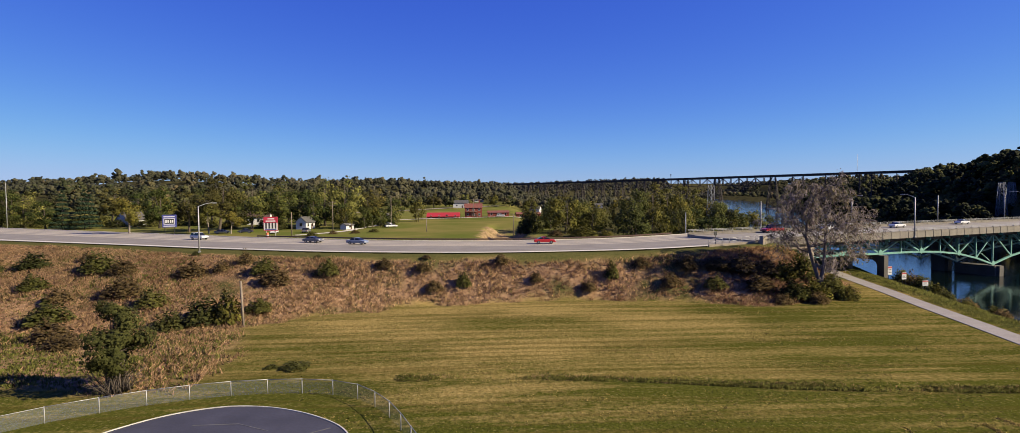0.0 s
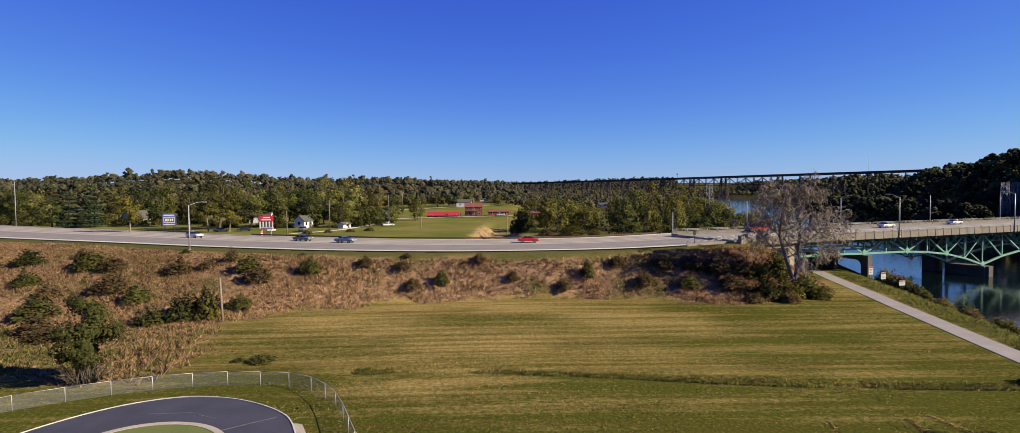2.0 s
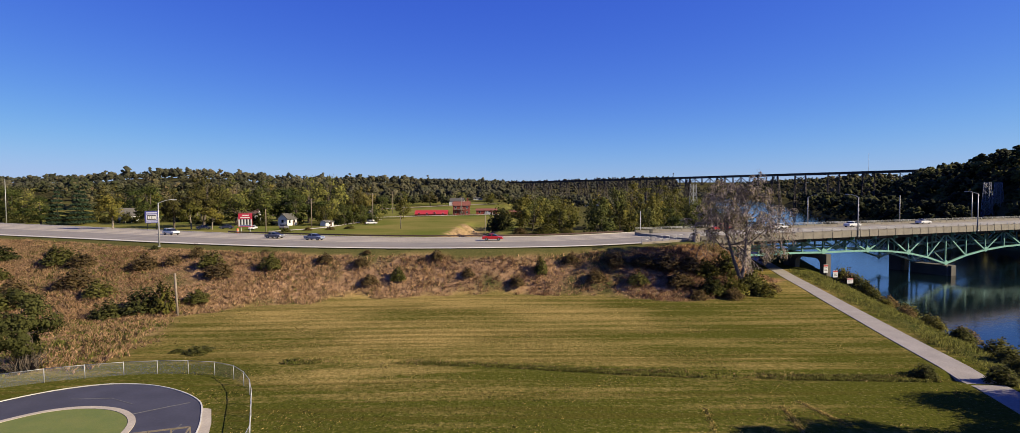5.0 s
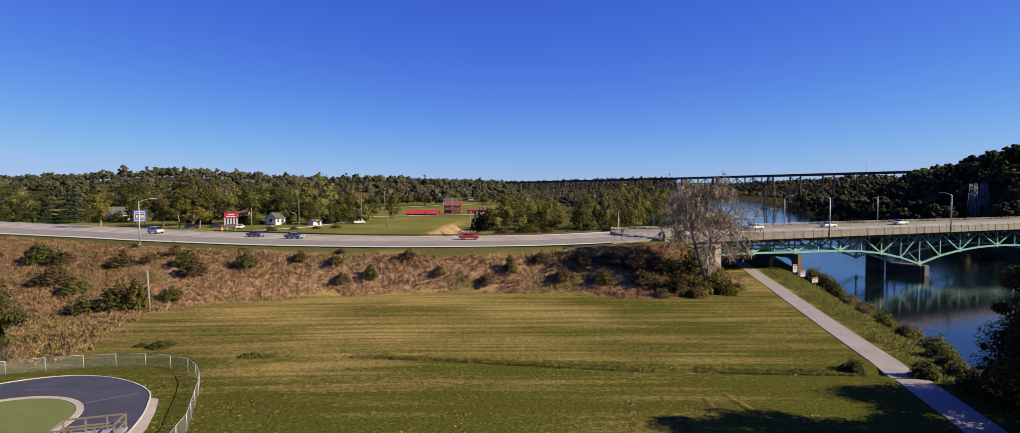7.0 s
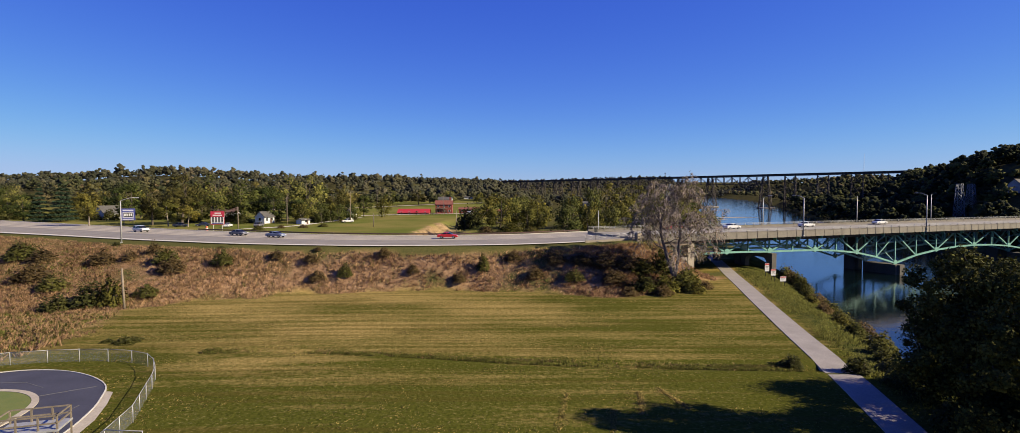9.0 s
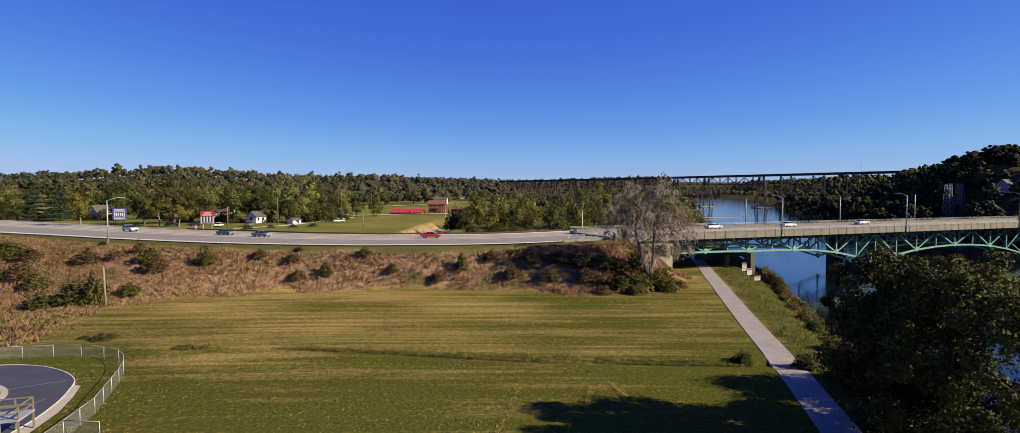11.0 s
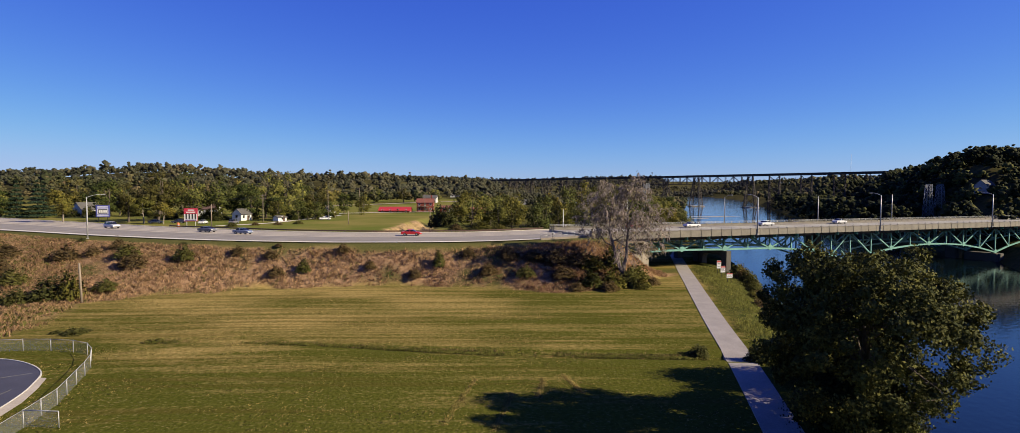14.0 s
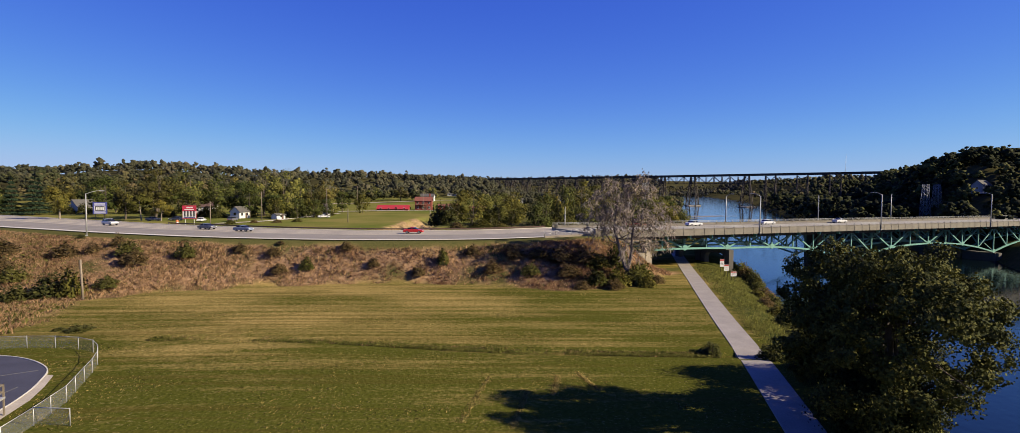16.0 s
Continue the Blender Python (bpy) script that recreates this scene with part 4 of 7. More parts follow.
def billboard(m, w, h, lift, face, label, kind_):
    root = thing("billboard", m, label, "billboard", "roadside billboards")
    for x in (-w * 0.32, w * 0.32):
        part("post", tube([(x, 0.15, -0.5), (x, 0.15, lift + h * 0.9)], 0.12, 7), white if kind_ == "red" else black, root)
    part("panel", box(-w / 2, w / 2, -0.1, 0.1, lift, lift + h, 0.03), face, root)
    f0 = -0.106
    if kind_ == "blue":
        part("inset", box(-w * 0.33, w * 0.33, f0 - 0.01, f0, lift + h * 0.28, lift + h * 0.66), black, root)
        part("inset_frame", box(-w * 0.39, w * 0.39, f0 - 0.004, f0 + 0.004, lift + h * 0.22, lift + h * 0.72), bill_pale, root)
        for x0, x1 in ((-0.28, -0.16), (-0.12, -0.02), (0.04, 0.14), (0.18, 0.28)):
            part("text_bar", box(w * x0, w * x1, f0 - 0.02, f0 - 0.011, lift + h * 0.36, lift + h * 0.58), white, root)
        part("text_bar", box(-w * 0.38, w * 0.38, f0 - 0.01, f0, lift + h * 0.80, lift + h * 0.90), bill_pale, root)
        part("text_bar", box(-w * 0.4, w * 0.4, f0 - 0.01, f0, lift + h * 0.06, lift + h * 0.14), bill_pale, root)
    else:
        part("lower_field", box(-w * 0.48, w * 0.48, f0 - 0.005, f0, lift + h * 0.05, lift + h * 0.56), white, root)
        for x in (-0.32, -0.1, 0.12, 0.34):
            part("bar", box(w * (x - 0.055), w * (x + 0.055), f0 - 0.02, f0 - 0.006, lift + h * 0.16, lift + h * 0.60), black, root)
        part("text_bar", box(-w * 0.34, w * 0.34, f0 - 0.01, f0, lift + h * 0.66, lift + h * 0.74), white, root)
        part("text_bar", box(-w * 0.20, w * 0.26, f0 - 0.01, f0, lift + h * 0.82, lift + h * 0.9), white, root)
        part("lower_bar", box(-w * 0.4, w * 0.4, f0 - 0.02, f0 - 0.006, lift + h * 0.06, lift + h * 0.13), bill_blue, root)
    return root


bz = height(-104, 176.5)
billboard(pose(-104, 176.5, bz, 0, 0, 20), 4.1, 4.1, 13.35 - 4.4 - bz, bill_blue, "blue roadside billboard with pale lettering bars on two posts", "blue")
bz = height(-65.3, 162.6)
billboard(pose(-65.3, 162.6, bz, 0, 0, 12), 4.0, 4.2, 12.45 - 4.2 - bz, bill_red, "red and white roadside billboard on white posts", "red")


# ---- cars ----
tyre = mat("tyre_rubber", (0.015, 0.015, 0.016), (0.025, 0.025, 0.025), 5, 0.9)
rim = mat("wheel_rim", (0.45, 0.45, 0.47), (0.35, 0.35, 0.36), 5, 0.35, metal=0.7)
lens_red = mat("tail_lens", (0.4, 0.02, 0.015), (0.3, 0.015, 0.01), 5, 0.3)
lens_clear = mat("head_lens", (0.7, 0.7, 0.68), (0.6, 0.6, 0.6), 5, 0.15)
CAR_PAINTS = {}


def car_paint(name, c):
    if name not in CAR_PAINTS:
        CAR_PAINTS[name] = mat(name + "_car_paint", c, tuple(v * 0.9 for v in c), 1.5, 0.28, spec=0.6)
    return CAR_PAINTS[name]


def profile_block(prof, w, top_in=0.0, zcut=0.0, bevel=0.05):
    """A solid from a side outline (x, z) of width w, narrowing above zcut."""
    bm = bmesh.new()
    vs = [bm.verts.new((x, -w / 2, z)) for x, z in prof]
    f = bm.faces.new(vs)
    ret = bmesh.ops.extrude_face_region(bm, geom=[f])
    bmesh.ops.translate(bm, vec=(0, w, 0), verts=[v for v in ret["geom"] if isinstance(v, bmesh.types.BMVert)])
    for v in bm.verts:
        if top_in and v.co.z > zcut:
            v.co.y *= 1 - top_in
    bmesh.ops.recalc_face_normals(bm, faces=bm.faces[:])
    if bevel:
        bmesh.ops.bevel(bm, geom=bm.edges[:], offset=bevel, segments=1, affect="EDGES")
    return bm


CAR_SHAPES = {
    "sedan": (4.7, 1.8, [(-2.35, 0.35), (-2.35, 0.85), (-2.2, 0.98), (-1.4, 1.02), (0.85, 1.0), (2.15, 0.85), (2.33, 0.65), (2.33, 0.35)],
              [(-1.65, 0.98), (-0.85, 1.44), (0.35, 1.46), (1.25, 0.98)], 1.4),
    "suv": (4.8, 1.9, [(-2.4, 0.42), (-2.4, 1.0), (-2.3, 1.12), (1.05, 1.1), (2.2, 1.0), (2.38, 0.8), (2.38, 0.42)],
            [(-2.28, 1.08), (-1.95, 1.74), (0.35, 1.76), (1.2, 1.08)], 1.45),
    "pickup": (5.7, 1.95, [(-2.85, 0.5), (-2.85, 1.1), (-0.75, 1.1), (-0.7, 1.14), (1.25, 1.14), (2.7, 1.05), (2.83, 0.8), (2.83, 0.5)],
               [(-0.75, 1.1), (-0.55, 1.82), (0.55, 1.84), (1.3, 1.1)], 1.75),
}
CAR_MADE = {}


def car(x, y, z, turn, shape, paint_name, colour, label, name=None):
    key = (shape, paint_name)
    m = pose(x, y, z, 0, 0, turn)
    if key in CAR_MADE:
        return tagged(copy_thing(CAR_MADE[key], m), label)
    length, w, body, cabin, axle = CAR_SHAPES[shape]
    paint_ = car_paint(paint_name, colour)
    root = thing("pickup_truck" if shape == "pickup" else "car", m, label, "car")
    part("body", profile_block(body, w, bevel=0.07), paint_, root)
    part("glasshouse", profile_block(cabin, w * 0.93, 0.13, 1.2, 0.05), glass_dark, root, "dark window glass")
    xs = [p[0] for p in cabin]
    zt = max(p[1] for p in cabin)
    part("roof", box(cabin[1][0] + 0.05, cabin[2][0] - 0.05, -w * 0.40, w * 0.40, zt - 0.05, zt + 0.03, 0.03), paint_, root)
    for sy in (-1, 1):
        for px in ((cabin[1][0] + cabin[2][0]) / 2,):
            part("door_pillar", box(px - 0.06, px + 0.06, sy * w * 0.44 - 0.035, sy * w * 0.44 + 0.035, cabin[0][1], zt - 0.02), paint_, root)
        part("headlight", box(length / 2 - 0.14, length / 2 - 0.0, sy * w * 0.36 - 0.2, sy * w * 0.36 + 0.2, 0.66, 0.82, 0.03), lens_clear, root)
        part("tail_light", box(-length / 2 - 0.005, -length / 2 + 0.12, sy * w * 0.40 - 0.13, sy * w * 0.40 + 0.13, 0.72, 0.92, 0.02), lens_red, root)
        for ax in (-axle, axle):
            wh = part("wheel", tube([(ax, sy * (w / 2 - 0.22), 0.34), (ax, sy * (w / 2 + 0.01), 0.34)], 0.34, 14), tyre, root)
            part("rim", tube([(ax, sy * (w / 2 - 0.05), 0.34), (ax, sy * (w / 2 + 0.025), 0.34)], 0.21, 10), rim, wh)
    for bx in (-length / 2 - 0.03, length / 2 - 0.09):
        part("bumper", box(bx, bx + 0.12, -w * 0.46, w * 0.46, 0.38, 0.58, 0.03), black if shape != "sedan" else paint_, root)
    if shape == "pickup":
        part("bed_floor", box(-2.7, -0.85, -0.72, 0.72, 1.09, 1.112), black, root)
    CAR_MADE[key] = root
    return root


def road_turn(x):
    return math.degrees(math.atan2(float(near_edge(x + 2) + far_edge(x + 2) - near_edge(x - 2) - far_edge(x - 2)) / 2, 4.0))


def on_road(x, f, shape, name, colour, label, back=False):
    y = float(near_edge(x) + (far_edge(x) - near_edge(x)) * f)
    car(x, y, float(road_z(x)) + 0.01, road_turn(x) + (180 if back else 0), shape, name, colour, label)


def on_bridge(s, off, shape, name, colour, label, back=False):
    p = bp(s, off, 8.475)
    car(p.x, p.y, p.z, BANG + (180 if back else 0), shape, name, colour, label)


on_road(13.5, 0.66, "sedan", "red", (0.55, 0.02, 0.02), "bright red coupe driving on the road")
on_road(-28.5, 0.60, "sedan", "blue_grey", (0.22, 0.26, 0.36), "blue-grey sedan on the road")
on_road(-40.5, 0.66, "sedan", "grey", (0.16, 0.16, 0.18), "dark grey sedan on the road")
on_road(-74.0, 0.62, "suv", "white", (0.8, 0.8, 0.8), "white sport utility car on the road")
on_bridge(-15.5, 17.0, "pickup", "red", (0.50, 0.03, 0.03), "red pickup truck on the bridge approach", True)
on_bridge(2.0, 15.5, "sedan", "white", (0.78, 0.78, 0.76), "white sedan crossing the bridge")
on_bridge(28.0, 15.0, "sedan", "white", (0.78, 0.78, 0.76), "white sedan crossing the bridge")
on_bridge(60.0, 16.5, "sedan", "white", (0.78, 0.78, 0.76), "white sedan on the far side of the bridge")
for x, y, a, sh, nm, c, lb in ((-92, 186, 15, "sedan", "grey", (0.16, 0.16, 0.18), "dark grey sedan parked under the trees"),
                               (-85, 188, 190, "sedan", "navy", (0.03, 0.035, 0.07), "dark blue sedan parked under the trees"),
                               (-72.5, 182, 100, "sedan", "white", (0.78, 0.78, 0.76), "white sedan parked near the red billboard"),
                               (-62.5, 184, 95, "suv", "grey", (0.14, 0.14, 0.15), "dark car parked near the red billboard"),
                               (-40, 214, 30, "sedan", "white", (0.78, 0.78, 0.76), "white car parked beside the hedge"),
                               (3, 309, 0, "suv", "white", (0.8, 0.8, 0.8), "white van-like car by the red house")):
    car(x, y, height(x, y) + 0.01, a, sh, nm, c, lb)


# ---- houses ----
wall_white = mat("white_siding", (0.72, 0.72, 0.70), (0.6, 0.6, 0.58), 0.6, 0.7)
wall_grey = mat("grey_siding", (0.36, 0.37, 0.38), (0.28, 0.29, 0.30), 0.6, 0.7)
wall_red = mat("red_brick_wall", (0.30, 0.06, 0.035), (0.22, 0.045, 0.03), 1.2, 0.85)
roof_red = mat("red_metal_roof", (0.50, 0.035, 0.02), (0.42, 0.03, 0.02), 0.6, 0.5)
roof_grey = mat("grey_shingles", (0.10, 0.095, 0.09), (0.07, 0.066, 0.06), 1.2, 0.9)
roof_rust = mat("rusty_red_shingles", (0.24, 0.07, 0.045), (0.17, 0.055, 0.04), 1.2, 0.9)
roof_brown = mat("brown_shingles", (0.11, 0.06, 0.045), (0.08, 0.045, 0.035), 1.2, 0.9)


def house(m, w, d, eave, ridge_h, wall, roof, label, windows=3, storeys=1, category="house", door=True):
    """A gabled house: w along x, d deep, its ridge along x."""
    root = thing("house", m, label, category)
    bm = bmesh.new()
    pts = [(-d / 2, -0.6), (-d / 2, eave), (0, eave + ridge_h), (d / 2, eave), (d / 2, -0.6)]
    vs = [bm.verts.new((-w / 2, y, z)) for y, z in pts]
    f = bm.faces.new(vs)
    ret = bmesh.ops.extrude_face_region(bm, geom=[f])
    bmesh.ops.translate(bm, vec=(w, 0, 0), verts=[v for v in ret["geom"] if isinstance(v, bmesh.types.BMVert)])
    bmesh.ops.recalc_face_normals(bm, faces=bm.faces[:])
    part("wall_shell", bm, wall, root)
    for sy in (-1, 1):
        bm = bmesh.new()
        n_ = Vector((0, sy * ridge_h, d / 2)).normalized()
        e0, e1 = Vector((0, sy * (d / 2 + 0.4), eave - 0.4 * ridge_h / (d / 2))), Vector((0, 0, eave + ridge_h))
        for x0 in (0,):
            a = [Vector((-w / 2 - 0.35, e0.y, e0.z)), Vector((w / 2 + 0.35, e0.y, e0.z)), Vector((w / 2 + 0.35, e1.y, e1.z)), Vector((-w / 2 - 0.35, e1.y, e1.z))]
            lo = [bm.verts.new(v + n_ * 0.01) for v in a]
            hi = [bm.verts.new(v + n_ * 0.16) for v in a]
            bm.faces.new(hi)
            bm.faces.new(lo[::-1])
            for k in range(4):
                bm.faces.new((lo[k], lo[(k + 1) % 4], hi[(k + 1) % 4], hi[k]))
        bmesh.ops.recalc_face_normals(bm, faces=bm.faces[:])
        part("roof", bm, roof, root)
    for st in range(storeys):
        for k in range(windows):
            x = -w / 2 + w * (k + 0.5) / windows
            z = eave * (st + 0.35) / storeys
            fr = part("window", box(x - 0.55, x + 0.55, -d / 2 - 0.05, -d / 2 + 0.02, z, z + 1.3), white, root)
            part("pane", box(x - 0.46, x + 0.46, -d / 2 - 0.06, -d / 2 - 0.052, z + 0.09, z + 1.21), glass_dark, fr)
    for sx in ((-1, 1) if eave > 2.6 else ()):
        fr = part("window", box(sx * w / 2 - 0.05, sx * w / 2 + 0.05, -0.6, 0.6, eave * 0.4, eave * 0.4 + 1.3), white, root)
        part("pane", box(sx * w / 2 - 0.06, sx * w / 2 + 0.06, -0.5, 0.5, eave * 0.4 + 0.1, eave * 0.4 + 1.2), glass_dark, fr)
    if door:
        part("door", box(w * 0.08, w * 0.08 + 0.95, -d / 2 - 0.06, -d / 2 + 0.02, -0.1, 2.0), roof_brown, root)
    return root


def on_land(x, y, turn=0.0):
    return pose(x, y, height(x, y), 0, 0, turn)


red_z = height(-12.5, 306)
rh = house(pose(-12.5, 306, red_z, 0, 0, 4), 9.6, 8.0, 14.6 - red_z - 2.2, 2.2, wall_red, roof_rust, "two-storey red house with brown roof and balcony", 3, 2)
part("balcony", box(-4.2, 2.0, -5.2, -3.5, 3.0, 3.25, 0.02), wood_old, rh)
for x in (-4.1, -1.1, 1.9):
    part("balcony_post", box(x - 0.08, x + 0.08, -5.15, -4.99, -0.2, 4.1), roof_brown, rh)
part("balcony_rail", box(-4.2, 2.0, -5.18, -5.1, 4.0, 4.1), roof_brown, rh)
part("chimney", box(3.0, 3.8, 0.4, 1.2, 6.5, 9.6, 0.03), wall_red, rh)
house(pose(-28.6, 299, height(-28.6, 299), 0, 0, 3), 17.5, 10.0, 1.0, 1.9, wall_red, roof_red, "long low shed with a bright red metal roof", 4)
house(pose(1.5, 312, height(1.5, 312), 0, 0, 4), 12.0, 7.0, 2.3, 1.0, wall_red, roof_rust, "low red annex with a white garage door", 3)
house(pose(19, 318, height(19, 318), 0, 0, 4), 14.0, 7.0, 2.4, 1.0, wall_red, roof_rust, "low red shed beside the annex", 3)
house(pose(-160.5, 241, height(-160.5, 241), 0, 0, 74), 9, 6.5, 12.9 - height(-160.5, 241) - 3.2, 3.2, wall_white, roof_grey, "small white gabled house with grey roof among the trees", 3)
house(pose(-71.6, 208, height(-71.6, 208), 0, 0, 78), 6, 4.2, 2.8, 1.9, wall_white, roof_grey, "white gabled garage beside the trees", 2)
house(pose(-54.5, 204, height(-54.5, 204), 0, 0, 70), 4.6, 2.6, 1.6, 0.6, wall_white, roof_grey, "small white trailer shed under a utility pole", 1)
house(pose(-46.5, 240, height(-46.5, 240), 0, 0, 60), 3.4, 3.4, 3.6, 1.2, wall_white, roof_grey, "white house half hidden by trees", 2, 2)
house(pose(-106, 246, height(-106, 246), 0, 0, 12), 9, 7, 3.2, 2.4, wall_white, roof_brown, "pale house behind the shade trees", 3)
for x, y, w_, d_, e_, lb in ((42, 620, 28, 12, 3.2, "long pale commercial building in the distance"), (112, 640, 22, 12, 3.0, "distant low white warehouse"), (-20, 545, 9, 7, 1.9, "distant pale hall beyond the red house"),
                             (30, 470, 14, 10, 4, "distant small white house among trees"), (-30, 440, 12, 9, 4, "distant white house at the field's end")):
    house(on_land(x, y, rnd.uniform(-15, 15)), w_, d_, e_, 2.2, wall_white, roof_grey, lb, max(2, int(w_ / 5)))
house(pose(259, 242, height(259, 242), 0, 0, 20), 6, 5, 3.4, 2.4, wall_grey, roof_grey, "pale gabled house on the wooded hillside", 2)


# ---- lattice towers ----
def lattice_tower(x, y, top, w, label, steel=None):
    z0 = height(x, y)
    h = top - z0
    root = thing("lattice_tower", pose(x, y, z0, 0, 0, 25), label, "tower", "lattice power towers")
    corners = [(-1, -1), (1, -1), (1, 1), (-1, 1)]

    def at_(c, t):
        k = w / 2 * (1 - 0.45 * t)
        return Vector((c[0] * k, c[1] * k, h * t))
    for c in corners:
        part("leg", tube([at_(c, -0.02), at_(c, 1)], 0.1, 5), steel or galv, root)
    n = 6
    for i in range(n):
        for a, b in zip(corners, corners[1:] + corners[:1]):
            for nm, p, q in (("brace", at_(a, i / n), at_(b, (i + 1) / n)), ("brace", at_(b, i / n), at_(a, (i + 1) / n)), ("strut", at_(a, (i + 1) / n), at_(b, (i + 1) / n))):
                bm = bmesh.new()
                add_beam(bm, p, q, 0.1, 0.1)
                part(nm, bm, steel or galv, root)
    return root


tower_steel = mat("dull_tower_steel", (0.27, 0.29, 0.32), (0.19, 0.21, 0.24), 2, 0.6, metal=0.3)
lattice_tower(243, 255, 22.8, 3.6, "grey lattice steel power tower in front of the wooded hill", tower_steel)
lattice_tower(253.5, 261, 22.8, 3.6, "grey lattice steel power tower in front of the wooded hill", tower_steel)
lattice_tower(106, 262, 23.0, 3.4, "grey lattice steel tower beside the river trees", tower_steel)
mz = height(840, 1255)
mast = thing("radio_mast", pose(832, 1248, mz), "slender distant radio mast on the horizon", "mast")
part("shaft", tube([(0, 0, -5), (0, 0, 114 - mz)], [0.4, 0.25], 5), galv, mast)


# ---- railway viaduct ----
TA = np.array((273.7, 674.5))
TU = np.array((0.8026, -0.5965))
TN = np.array((-TU[1], TU[0]))


def tp(s, off, z):
    q = TA + TU * s + TN * off
    return Vector((q[0], q[1], z))


VT = 42.5
viaduct = thing("railway_viaduct", pose(0, 0, 0), "long dark steel railway viaduct on lattice towers across the valley", "viaduct")
for off in (-2.2, 2.2):
    bm = bmesh.new()
    add_beam(bm, tp(-432, off, VT - 1.6 - 1.15), tp(-78, off, VT - 1.6 - 0.4), 0.5, 2.2)
    add_beam(bm, tp(-78, off, VT - 2.0), tp(232, off, VT - 0.8), 0.5, 2.4)
    part("plate_girder", bm, rust, viaduct)
bm = bmesh.new()
add_beam(bm, tp(-432, 0, VT - 1.55), tp(-78, 0, VT - 0.8), 6.0, 0.5)
add_beam(bm, tp(-78, 0, VT - 0.8), tp(232, 0, VT + 0.5), 6.0, 0.5)
part("track_deck", bm, rust, viaduct)


def steel_bar(name, a, b, w):
    m_ = bmesh.new()
    add_beam(m_, a, b, w, w)
    part(name, m_, rust, viaduct)


def bent(s, spread0, zb=None, lean=0.0):
    p = tp(s, 0, 0)
    z0 = zb if zb is not None else max(height(p.x, p.y), float(water_z(p.y))) - 0.5
    zt = VT - 3.0 + 0.0025 * s
    if zt - z0 < 3:
        return
    for sg in (-1, 1):
        steel_bar("tower_leg", tp(s, sg * 2.2, zt), tp(s + lean, sg * spread0, z0), 0.85)
    n = max(1, int((zt - z0) / 9))
    for i in range(n):
        t0, t1 = i / n, (i + 1) / n
        f0, f1 = 2.2 + (spread0 - 2.2) * t0, 2.2 + (spread0 - 2.2) * t1
        za, zb_ = zt + (z0 - zt) * t0, zt + (z0 - zt) * t1
        steel_bar("cross_brace", tp(s + lean * t0, -f0, za), tp(s + lean * t1, f1, zb_), 0.4)
        steel_bar("cross_brace", tp(s + lean * t0, f0, za), tp(s + lean * t1, -f1, zb_), 0.4)
        steel_bar("strut", tp(s + lean * t1, -f1, zb_), tp(s + lean * t1, f1, zb_), 0.4)
    return z0, zt


def tower(c, half=5.4, spread0=6.5, lean=0.0):
    got = [bent(c - half, spread0, None, -lean), bent(c + half, spread0, None, lean)]
    if all(got):
        for sg in (-1, 1):
            z0, zt = max(got[0][0], got[1][0]), got[0][1]
            n = max(1, int((zt - z0) / 10))
            for i in range(n):
                k0, k1 = 2.2 + (spread0 - 2.2) * i / n, 2.2 + (spread0 - 2.2) * (i + 1) / n
                za, zb_ = zt + (z0 - zt) * i / n, zt + (z0 - zt) * (i + 1) / n
                steel_bar("side_brace", tp(c - half - lean * i / n, sg * k0, za), tp(c + half + lean * (i + 1) / n, sg * k1, zb_), 0.35)
                steel_bar("side_brace", tp(c + half + lean * i / n, sg * k0, za), tp(c - half - lean * (i + 1) / n, sg * k1, zb_), 0.35)


for c in (90.6, 123.7, 156.0, 189.0):
    tower(c)
for k in range(11):
    tower(-100 - 31.5 * k)
for c, half in ((0.0, 2.5), (64.3, 2.5)):
    tower(c, half, 7.6, 3.8)
    bm = bmesh.new()
    p = tp(c, 0, 0)
    wz_ = max(height(p.x, p.y), float(water_z(p.y)))
    add_box(bm, p.x - 9, p.x + 9, p.y - 6, p.y + 6, wz_ - 4, wz_ + 1.0, None, 0.4)
    part("pier_footing", bm, concrete, viaduct, "pale concrete footing in the river")
for off in (-2.2, 2.2):
    bm = bmesh.new()
    zt, zl = VT - 3.0, VT - 11.5
    add_beam(bm, tp(-78, off, zl), tp(64, off, zl), 0.5, 0.6)
    part("lower_chord", bm, rust, viaduct)
    for i in range(15):
        s0 = -78 + i * 142 / 15
        steel_bar("truss_post", tp(s0, off, zl), tp(s0, off, zt), 0.6)
        steel_bar("truss_diagonal", tp(s0, off, zt if i % 2 else zl), tp(s0 + 142 / 15, off, zl if i % 2 else zt), 0.42)
tower(-39, 2.5, 7.0)
tower(-78, 2.5, 7.0)
sm_ = thing("signal_post", Matrix.Translation(tp(-60, 3.2, VT - 0.8)), "small dark signal post on the viaduct", "post")
part("post", tube([(0, 0, 0), (0, 0, 5.5)], 0.25, 5), rust, sm_)
part("head", box(-0.6, 0.6, -0.4, 0.4, 4.2, 6.0, 0.05), rust, sm_)


